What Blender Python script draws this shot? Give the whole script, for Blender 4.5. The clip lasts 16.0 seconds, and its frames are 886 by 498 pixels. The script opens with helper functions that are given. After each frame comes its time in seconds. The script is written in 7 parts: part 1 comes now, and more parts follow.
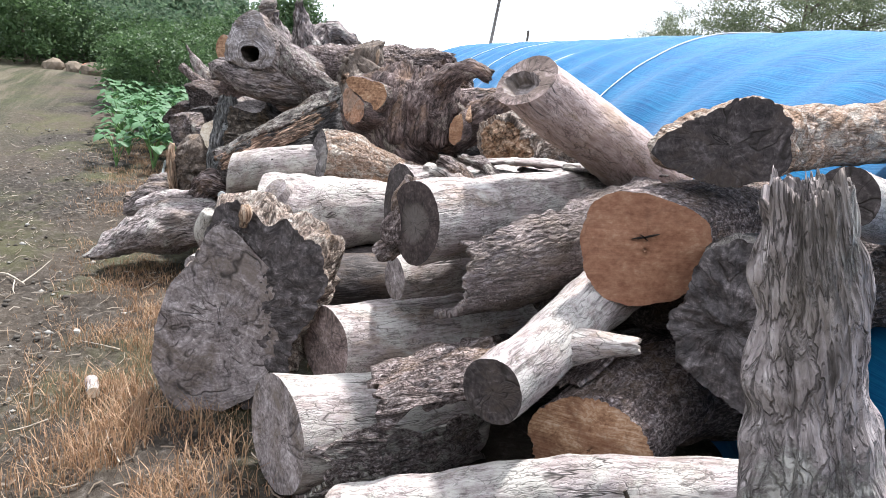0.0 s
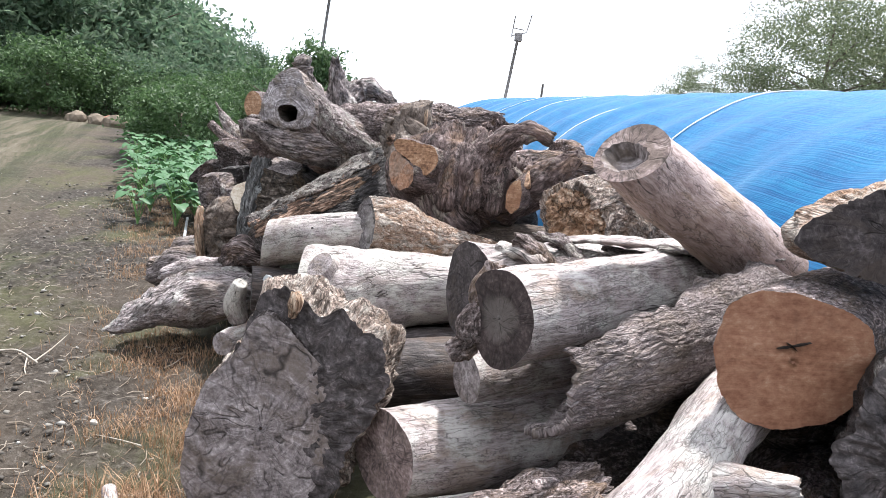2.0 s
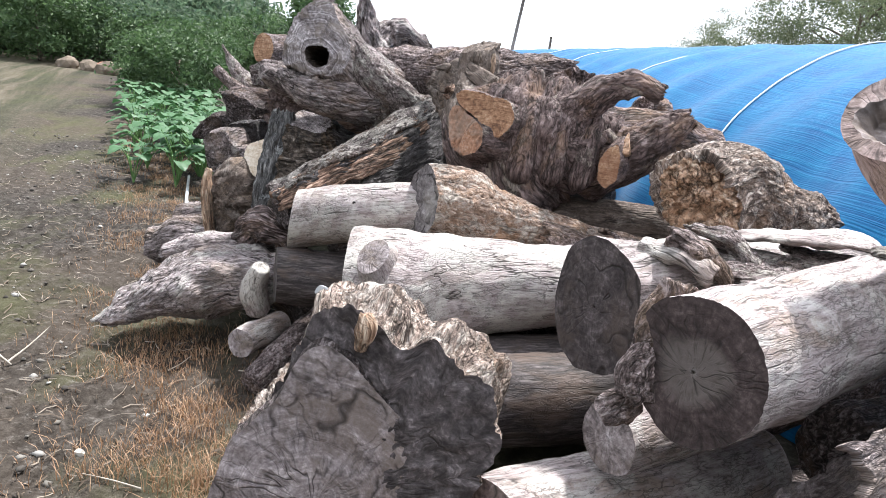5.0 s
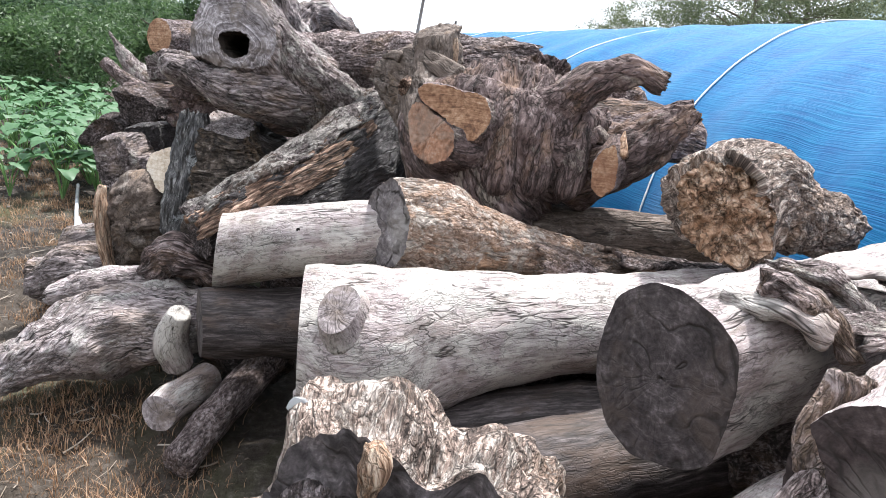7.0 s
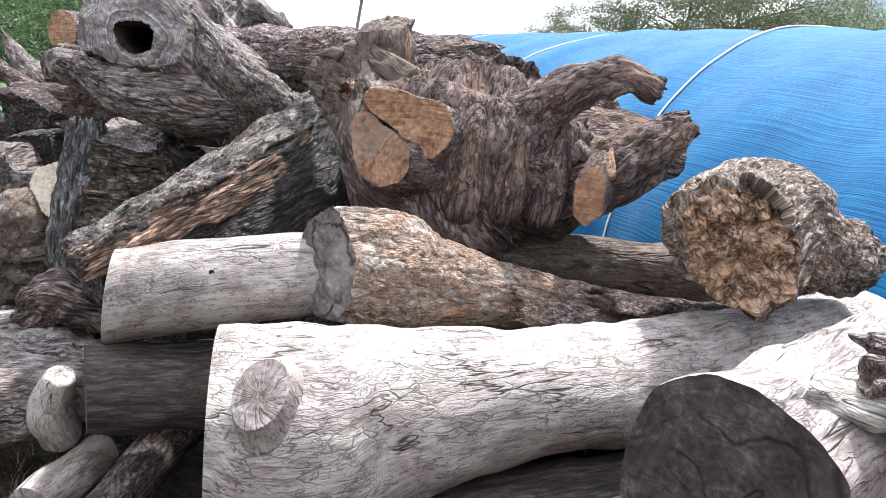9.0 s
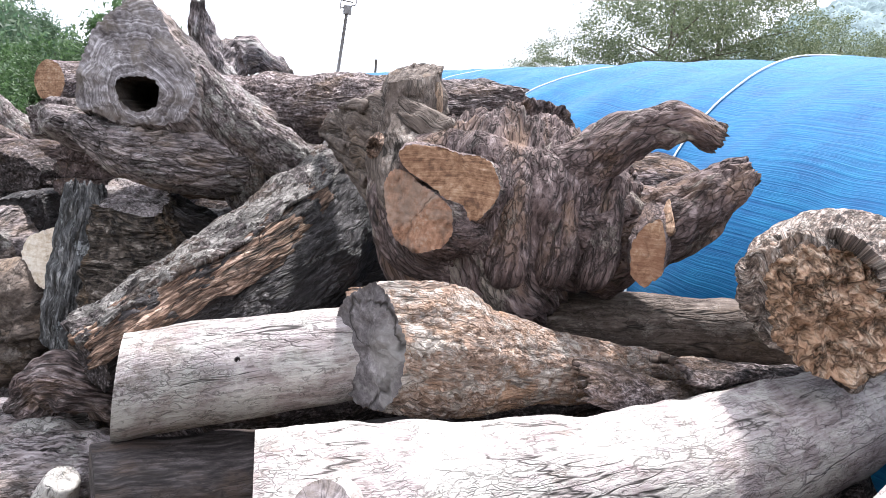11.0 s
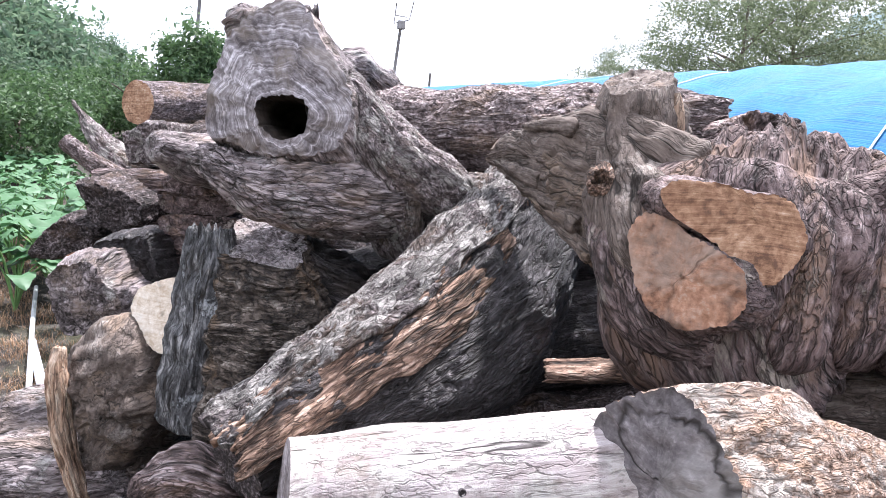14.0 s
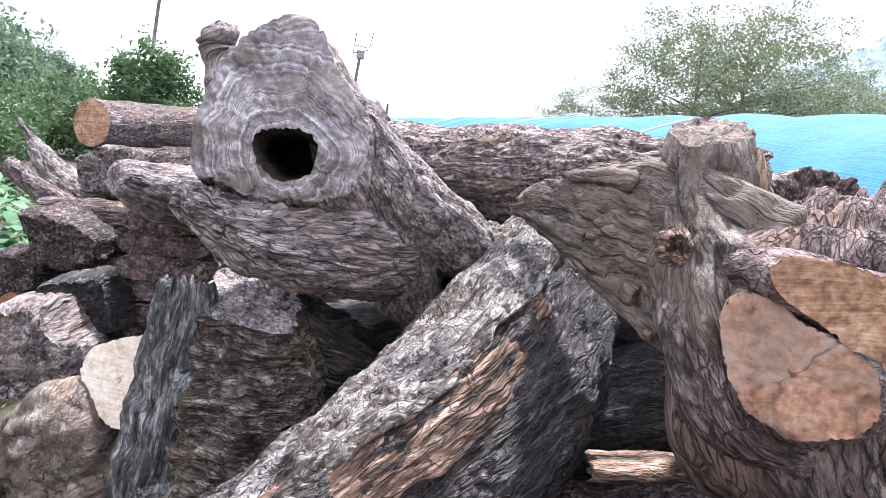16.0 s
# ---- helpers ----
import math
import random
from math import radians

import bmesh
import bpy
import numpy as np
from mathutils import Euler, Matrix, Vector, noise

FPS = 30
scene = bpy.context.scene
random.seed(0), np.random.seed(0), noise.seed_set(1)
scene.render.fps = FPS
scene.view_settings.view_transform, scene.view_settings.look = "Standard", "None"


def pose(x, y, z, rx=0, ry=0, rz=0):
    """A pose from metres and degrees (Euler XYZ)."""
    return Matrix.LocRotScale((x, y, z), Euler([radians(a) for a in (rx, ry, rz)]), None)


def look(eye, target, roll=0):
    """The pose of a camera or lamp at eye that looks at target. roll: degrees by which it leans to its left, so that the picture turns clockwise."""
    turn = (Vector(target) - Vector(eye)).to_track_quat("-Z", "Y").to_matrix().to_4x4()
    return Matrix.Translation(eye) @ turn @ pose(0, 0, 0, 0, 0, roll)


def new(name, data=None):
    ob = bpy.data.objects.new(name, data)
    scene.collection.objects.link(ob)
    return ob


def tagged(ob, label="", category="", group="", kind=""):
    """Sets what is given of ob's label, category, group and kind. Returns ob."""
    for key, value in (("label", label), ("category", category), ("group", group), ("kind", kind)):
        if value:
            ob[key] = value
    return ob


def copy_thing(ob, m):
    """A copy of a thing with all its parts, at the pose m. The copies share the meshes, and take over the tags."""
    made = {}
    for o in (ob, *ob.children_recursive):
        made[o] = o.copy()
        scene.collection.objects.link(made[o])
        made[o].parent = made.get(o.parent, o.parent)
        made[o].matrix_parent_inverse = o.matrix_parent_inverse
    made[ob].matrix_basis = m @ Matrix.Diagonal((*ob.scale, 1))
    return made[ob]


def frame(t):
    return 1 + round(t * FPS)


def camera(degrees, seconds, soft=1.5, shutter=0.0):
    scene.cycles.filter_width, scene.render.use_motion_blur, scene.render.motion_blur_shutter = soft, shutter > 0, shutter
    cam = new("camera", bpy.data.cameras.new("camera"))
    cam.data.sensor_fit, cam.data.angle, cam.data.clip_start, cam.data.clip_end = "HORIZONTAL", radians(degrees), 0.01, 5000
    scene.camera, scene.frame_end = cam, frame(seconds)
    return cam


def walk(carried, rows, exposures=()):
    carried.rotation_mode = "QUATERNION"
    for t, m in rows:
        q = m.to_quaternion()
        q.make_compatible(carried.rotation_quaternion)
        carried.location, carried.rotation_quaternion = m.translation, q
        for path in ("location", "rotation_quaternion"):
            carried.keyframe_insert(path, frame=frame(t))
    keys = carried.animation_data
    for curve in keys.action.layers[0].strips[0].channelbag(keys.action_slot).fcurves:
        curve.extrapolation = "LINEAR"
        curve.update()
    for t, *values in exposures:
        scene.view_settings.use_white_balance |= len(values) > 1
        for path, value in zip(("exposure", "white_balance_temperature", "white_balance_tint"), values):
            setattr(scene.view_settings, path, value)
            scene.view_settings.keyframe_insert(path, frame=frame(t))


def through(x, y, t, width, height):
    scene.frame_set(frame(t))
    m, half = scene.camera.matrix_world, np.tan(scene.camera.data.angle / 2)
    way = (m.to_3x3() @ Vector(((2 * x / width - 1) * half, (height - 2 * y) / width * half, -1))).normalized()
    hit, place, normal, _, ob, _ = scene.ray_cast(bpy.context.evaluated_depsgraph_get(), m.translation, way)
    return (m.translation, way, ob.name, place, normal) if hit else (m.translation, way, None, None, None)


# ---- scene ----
cam = camera(66.0, 16.0, soft=0.7)
PATH = [
    (0, (0.043, 0.106, 1.463), (0.063, 2.049, 0.99), 5.3),
    (0.5, (-0.014, 0.254, 1.479), (-0.041, 2.204, 1.036), 3.7),
    (1, (-0.057, 0.344, 1.48), (-0.115, 2.296, 1.05), 6.0),
    (1.5, (-0.116, 0.423, 1.494), (-0.173, 2.384, 1.101), 6.5),
    (2, (-0.231, 0.54, 1.509), (-0.257, 2.512, 1.173), 5.4),
    (2.5, (-0.31, 0.654, 1.502), (-0.31, 2.617, 1.116), 4.8),
    (3, (-0.368, 0.779, 1.48), (-0.418, 2.735, 1.068), 3.7),
    (3.5, (-0.405, 0.953, 1.468), (-0.513, 2.909, 1.063), 3.9),
    (4, (-0.478, 1.083, 1.467), (-0.561, 3.026, 0.998), 5.4),
    (6.5, (-0.777, 1.842, 1.435), (-0.611, 3.784, 0.986), 5.2),
    (7, (-0.843, 1.99, 1.461), (-0.591, 3.916, 0.985), 5.2),
    (7.5, (-0.911, 2.114, 1.457), (-0.637, 4.031, 0.956), 5.0),
    (8, (-0.907, 2.224, 1.445), (-0.574, 4.131, 0.94), 5.7),
    (8.5, (-0.869, 2.36, 1.441), (-0.441, 4.254, 0.962), 5.6),
    (9, (-0.827, 2.499, 1.458), (-0.404, 4.401, 1.009), 5.8),
    (11.5, (-1.013, 2.831, 1.511), (-0.552, 4.745, 1.158), 3.8),
    (12, (-1.052, 2.933, 1.507), (-0.68, 4.865, 1.149), 3.8),
    (12.5, (-1.053, 3.076, 1.517), (-0.723, 5.025, 1.209), 4.9),
    (13, (-1.09, 3.196, 1.502), (-0.874, 5.151, 1.142), 4.5),
    (13.5, (-1.189, 3.298, 1.509), (-0.904, 5.247, 1.163), 4.2),
    (14, (-1.298, 3.383, 1.516), (-0.982, 5.33, 1.183), 2.9),
    (14.5, (-1.354, 3.432, 1.516), (-1.043, 5.384, 1.206), 3.7),
    (15, (-1.391, 3.526, 1.526), (-1.035, 5.479, 1.281), 4.1),
    (15.5, (-1.42, 3.654, 1.538), (-1.005, 5.6, 1.335), 4.8),
    (16, (-1.434, 3.714, 1.54), (-0.979, 5.648, 1.305), 5.2),
]
walk(cam, [(t, look(eye, target, roll)) for t, eye, target, roll in PATH], exposures=((0.0, 0.85, 6300, 10), (9.0, 0.88, 6300, 11), (11.5, 1.0, 6150, 13), (14.0, 1.24, 6050, 16), (16.0, 1.4, 6050, 17)))

# ---- world, sun ----
SUN_AZ, SUN_EL = 36.0, 66.0          # degrees: azimuth from +y towards +x, height
world = bpy.data.worlds.new("overcast_sky")
scene.world = world
world.use_nodes = True
wn, wl = world.node_tree.nodes, world.node_tree.links
sky = wn.new("ShaderNodeTexSky")
sky.sky_type, sky.sun_disc = "NISHITA", False
sky.sun_elevation, sky.sun_rotation = radians(SUN_EL), radians(SUN_AZ)
veil = wn.new("ShaderNodeMix")
veil.data_type = "RGBA"
veil.inputs["Factor"].default_value = 0.93
veil.inputs["B"].default_value = (9.2, 9.6, 10.3, 1)
wl.new(sky.outputs["Color"], veil.inputs["A"])
wl.new(veil.outputs["Result"], wn["Background"].inputs["Color"])
wn["Background"].inputs["Strength"].default_value = 0.116
sun = new("sun", bpy.data.lights.new("sun", "SUN"))
sun.data.energy, sun.data.angle, sun.data.color = 5.0, radians(4), (1.0, 0.97, 0.93)
_a, _e = radians(SUN_AZ), radians(SUN_EL)
sun.matrix_world = look((math.sin(_a) * math.cos(_e) * 50, math.cos(_a) * math.cos(_e) * 50, math.sin(_e) * 50), (0, 0, 0))


# ---- numpy noise ----
_rs = np.random.RandomState(11)
_perm = np.concatenate([_rs.permutation(256)] * 3)
_grad = _rs.normal(size=(256, 3))
_grad /= np.linalg.norm(_grad, axis=1)[:, None]


def perlin(p):
    p = np.asarray(p, float)
    i = np.floor(p).astype(int)
    f = p - i
    w = f * f * f * (f * (f * 6 - 15) + 10)
    i &= 255
    out = 0.0
    for dx in (0, 1):
        hx = _perm[(i[..., 0] + dx) & 255]
        for dy in (0, 1):
            hy = _perm[hx + ((i[..., 1] + dy) & 255)]
            for dz in (0, 1):
                g = _grad[_perm[hy + ((i[..., 2] + dz) & 255)]]
                dot = ((f - (dx, dy, dz)) * g).sum(-1)
                k = (w[..., 0] if dx else 1 - w[..., 0]) * (w[..., 1] if dy else 1 - w[..., 1]) * (w[..., 2] if dz else 1 - w[..., 2])
                out = out + dot * k
    return out * 1.6


def fbm(p, octaves=3):
    p = np.asarray(p, float)
    return sum(perlin(p * 2**o + 17.3 * o) / 2**o for o in range(octaves))


# ---- materials ----
def material(name):
    m = bpy.data.materials.new(name)
    m.use_nodes = True
    return m, m.node_tree.nodes, m.node_tree.links, m.node_tree.nodes["Principled BSDF"]


def ramp_node(nodes, stops):
    r = nodes.new("ShaderNodeValToRGB")
    e = r.color_ramp.elements
    while len(e) < len(stops):
        e.new(0.5)
    for el, (pos, col) in zip(e, stops):
        el.position, el.color = pos, (*col, 1)
    return r


def mapped(nodes, links, source, scale, shift=0.0):
    mp = nodes.new("ShaderNodeMapping")
    mp.inputs["Scale"].default_value = scale
    mp.inputs["Location"].default_value = (shift, shift * 0.7, shift * 1.3)
    links.new(source, mp.inputs["Vector"])
    return mp.outputs["Vector"]


def noise_node(nodes, links, vec, scale=1.0, detail=6.0, rough=0.6, distort=0.0):
    n = nodes.new("ShaderNodeTexNoise")
    n.inputs["Scale"].default_value, n.inputs["Detail"].default_value = scale, detail
    n.inputs["Roughness"].default_value, n.inputs["Distortion"].default_value = rough, distort
    links.new(vec, n.inputs["Vector"])
    return n.outputs["Fac"]


def math_node(nodes, links, op, a, b=0.0, c=0.0):
    n = nodes.new("ShaderNodeMath")
    n.operation = op
    for k, v in enumerate((a, b, c)):
        if isinstance(v, (int, float)):
            n.inputs[k].default_value = v
        else:
            links.new(v, n.inputs[k])
    return n.outputs["Value"]


def mix_node(nodes, links, fac, a, b, blend="MIX"):
    n = nodes.new("ShaderNodeMix")
    n.data_type, n.blend_type = "RGBA", blend
    for key, v in (("Factor", fac), ("A", a), ("B", b)):
        if isinstance(v, (int, float)):
            n.inputs[key].default_value = v
        elif isinstance(v, tuple):
            n.inputs[key].default_value = (*v, 1)
        else:
            links.new(v, n.inputs[key])
    return n.outputs["Result"]


def bump_node(nodes, links, height, strength, dist, bsdf):
    b = nodes.new("ShaderNodeBump")
    b.inputs["Strength"].default_value, b.inputs["Distance"].default_value = strength, dist
    links.new(height, b.inputs["Height"])
    links.new(b.outputs["Normal"], bsdf.inputs["Normal"])


def grain_vector(nodes, links, random_shift=True):
    """Log-wise coordinates: across, across, along, shifted for each object."""
    at = nodes.new("ShaderNodeAttribute")
    at.attribute_name = "grain"
    if not random_shift:
        return at.outputs["Vector"]
    info = nodes.new("ShaderNodeObjectInfo")
    shift = math_node(nodes, links, "MULTIPLY", info.outputs["Random"], 23.0)
    comb = nodes.new("ShaderNodeCombineXYZ")
    for k in ("X", "Y", "Z"):
        links.new(shift, comb.inputs[k])
    add = nodes.new("ShaderNodeVectorMath")
    add.operation = "ADD"
    links.new(at.outputs["Vector"], add.inputs[0])
    links.new(comb.outputs["Vector"], add.inputs[1])
    return add.outputs["Vector"]


def neutral(c):
    """Weathering takes the yellow out of wood."""
    return (c[0] * 1.03, c[1] * 0.97, c[2] + 0.55 * (c[1] - c[2]))


def bent_vector(nodes, links, vec, scale, amount):
    """The vector, swayed by a noise."""
    t = nodes.new("ShaderNodeTexNoise")
    t.inputs["Scale"].default_value, t.inputs["Detail"].default_value = scale, 4.0
    links.new(vec, t.inputs["Vector"])
    less = nodes.new("ShaderNodeVectorMath")
    less.operation = "SUBTRACT"
    links.new(t.outputs["Color"], less.inputs[0])
    less.inputs[1].default_value = (0.5, 0.5, 0.5)
    more = nodes.new("ShaderNodeVectorMath")
    more.operation = "MULTIPLY_ADD"
    links.new(less.outputs["Vector"], more.inputs[0])
    more.inputs[1].default_value = (amount,) * 3
    links.new(vec, more.inputs[2])
    return more.outputs["Vector"]


def step_ramp(nodes, links, value, lo, hi):
    """0 below lo, 1 above hi; the other way round if lo > hi."""
    r = ramp_node(nodes, [(lo, (0, 0, 0)), (hi, (1, 1, 1))] if lo < hi else [(hi, (1, 1, 1)), (lo, (0, 0, 0))])
    links.new(value, r.inputs["Fac"])
    return r.outputs["Color"]


def wood(name, stops, across=45.0, along=3.5, fibre=170.0, fibre_along=6.0, plates=None, patch=None, patch_at=(0.5, 0.6), patch_scale=5.0, crack=0.8, crack_across=16.0, crack_along=0.9,
         crack_color=(0.022, 0.018, 0.015), bump=0.5, dist=0.012, rough=0.85, blotch=None, width=0.014, aged=True, fissure=0.8, spread=1.0, mottle=0.0, crust=None, hair=0.8, pits=0.5, bend=0.03, checks=0.6, check_scale=46.0, check_long=0.16):
    """Wood or bark whose figure runs along the log. stops: dark to light colours. plates: bark plates a metre across and along.
    crust: colour, threshold and scale of a bleached or flaking skin with torn edges."""
    m, n, l, b = material(name)
    g = bent_vector(n, l, grain_vector(n, l), 6.0, bend)
    broad = noise_node(n, l, mapped(n, l, g, (patch_scale, patch_scale, patch_scale * 0.5), 3.1), 1.0, 8.0, 0.68, 0.2)
    fibre = min(fibre, 95.0)
    fine = noise_node(n, l, mapped(n, l, g, (fibre, fibre, min(fibre, max(fibre_along, fibre * 0.12)))), 1.0, 4.0, 0.6, 0.15)
    coarse = noise_node(n, l, mapped(n, l, g, (across, across, max(along, across * 0.13)), 2.3), 1.0, 5.0, 0.62, 0.4)
    tone = math_node(n, l, "ADD", math_node(n, l, "MULTIPLY", fine, 0.55), math_node(n, l, "MULTIPLY", coarse, 0.45))
    iso = noise_node(n, l, mapped(n, l, g, (42.0, 42.0, 26.0), 6.1), 1.0, 4.0, 0.7, 0.3)
    if mottle:
        tone = math_node(n, l, "ADD", math_node(n, l, "MULTIPLY", tone, 1.0 - mottle), math_node(n, l, "MULTIPLY", iso, mottle))
    gap = None
    if plates:
        off = bent_vector(n, l, g, 14.0, 0.07)
        masks = []
        for k, (f, wide, share) in enumerate(((1.0, 0.085, 1.0), (2.7, 0.06, 0.55))):
            vo = n.new("ShaderNodeTexVoronoi")
            vo.feature = "DISTANCE_TO_EDGE"
            vo.inputs["Scale"].default_value = 1.0
            l.new(mapped(n, l, off, (plates[0] * f, plates[0] * f, plates[1] * f), 1.9 * k), vo.inputs["Vector"])
            masks.append(math_node(n, l, "MULTIPLY", step_ramp(n, l, vo.outputs["Distance"], wide, 0.0), share))
        gap = math_node(n, l, "MAXIMUM", masks[0], masks[1])
        gap = math_node(n, l, "MULTIPLY", gap, step_ramp(n, l, iso, 0.42, 0.53))
        cell = n.new("ShaderNodeTexVoronoi")
        cell.inputs["Scale"].default_value = 1.0
        l.new(mapped(n, l, off, (plates[0] * 1.6, plates[0] * 1.6, plates[1] * 1.6), 4.0), cell.inputs["Vector"])
        cs = n.new("ShaderNodeSeparateColor")
        l.new(cell.outputs["Color"], cs.inputs["Color"])
        tone = math_node(n, l, "MULTIPLY_ADD", math_node(n, l, "SUBTRACT", cs.outputs["Red"], 0.5), 0.1, tone)
    color = ramp_node(n, [(p, c) for p, c in zip([0.5 + spread * (q - 0.5) for q in (0.415, 0.472, 0.53, 0.595)], [neutral(c) if aged else c for c in stops])])
    l.new(tone, color.inputs["Fac"])
    col = color.outputs["Color"]
    if patch:
        col = mix_node(n, l, step_ramp(n, l, broad, patch_at[0], patch_at[1]), col, mix_node(n, l, 0.45, patch, col))
    if blotch:
        spot = noise_node(n, l, mapped(n, l, g, (13.0, 13.0, 6.0), 8.7), 1.0, 12.0, 0.78, 0.2)
        col = mix_node(n, l, math_node(n, l, "MULTIPLY", step_ramp(n, l, spot, 0.56, 0.61), 0.7), col, blotch)
    skin = None
    if crust:
        sk = noise_node(n, l, mapped(n, l, g, (crust[2], crust[2], crust[2] * 0.8), 3.7), 1.0, 13.0, 0.74, 0.4)
        skin = step_ramp(n, l, sk, crust[1], crust[1] + crust[3])
        over = mix_node(n, l, 0.3, crust[0], mix_node(n, l, step_ramp(n, l, tone, 0.42, 0.56), tuple(0.62 * c for c in crust[0]), tuple(min(0.85, 1.15 * c) for c in crust[0])))
        col = mix_node(n, l, math_node(n, l, "MULTIPLY", skin, 0.86), col, over)
    # long drying cracks, and shorter hairlines: narrow bands of stretched noises
    amount = None
    for ca, cl, wide, lo, hi, seat, share in ((crack_across, crack_along * 1.5, crack_across * width * 0.2, 0.48, 0.57, (9, 9, 3), 1.0), (crack_across * 3.0, crack_along * 3.0, crack_across * width * 0.3, 0.5, 0.57, (16, 16, 5), hair)):
        cr = noise_node(n, l, mapped(n, l, g, (ca, ca, cl), 5.5 + ca), 1.0, 4.0, 0.55, 0.15)
        band = step_ramp(n, l, math_node(n, l, "ABSOLUTE", math_node(n, l, "SUBTRACT", cr, 0.5)), wide, 0.002)
        where = step_ramp(n, l, noise_node(n, l, mapped(n, l, g, seat, 12.0 + ca), 1.0, 4.0), lo, hi)
        one = math_node(n, l, "MULTIPLY", math_node(n, l, "MULTIPLY", band, where), crack * share)
        amount = one if amount is None else math_node(n, l, "MAXIMUM", amount, one)
    if checks:
        off2 = bent_vector(n, l, g, 22.0, 0.03)
        for k, (f, wide) in enumerate(((1.0, 0.055), (2.1, 0.07))):
            vo = n.new("ShaderNodeTexVoronoi")
            vo.feature = "DISTANCE_TO_EDGE"
            vo.inputs["Scale"].default_value = 1.0
            l.new(mapped(n, l, off2, (check_scale * f, check_scale * f, check_scale * f * check_long), 6.6 + k), vo.inputs["Vector"])
            seat = step_ramp(n, l, noise_node(n, l, mapped(n, l, g, (11, 11, 6), 20.0 + 3 * k), 1.0, 6.0, 0.65), 0.45, 0.56)
            one = math_node(n, l, "MULTIPLY", math_node(n, l, "MULTIPLY", step_ramp(n, l, vo.outputs["Distance"], wide, 0.012), seat), checks)
            amount = math_node(n, l, "MAXIMUM", amount, one)
    if pits:
        pit = step_ramp(n, l, noise_node(n, l, mapped(n, l, g, (85.0, 85.0, 40.0), 9.9), 1.0, 2.0, 0.5), 0.37, 0.31)
        amount = math_node(n, l, "MAXIMUM", amount, math_node(n, l, "MULTIPLY", pit, pits))
    if gap is not None:
        amount = math_node(n, l, "MAXIMUM", amount, math_node(n, l, "MULTIPLY", gap, fissure))
    col = mix_node(n, l, amount, col, crack_color)
    tint = n.new("ShaderNodeHueSaturation")
    grey = math_node(n, l, "MULTIPLY_ADD", noise_node(n, l, mapped(n, l, g, (3.0, 3.0, 1.6), 1.7), 1.0, 6.0), 0.9, 0.57)
    l.new(grey, tint.inputs["Value"])
    l.new(col, tint.inputs["Color"])
    l.new(tint.outputs["Color"], b.inputs["Base Color"])
    b.inputs["Roughness"].default_value = rough
    b.inputs["Specular IOR Level"].default_value = 0.3
    h = math_node(n, l, "SUBTRACT", math_node(n, l, "MULTIPLY_ADD", broad, 0.3, math_node(n, l, "MULTIPLY", tone, 1.3)), amount)
    if skin is not None:
        h = math_node(n, l, "MULTIPLY_ADD", skin, 0.25, h)
    bump_node(n, l, h, min(1.0, bump * 1.1), dist, b)
    return m


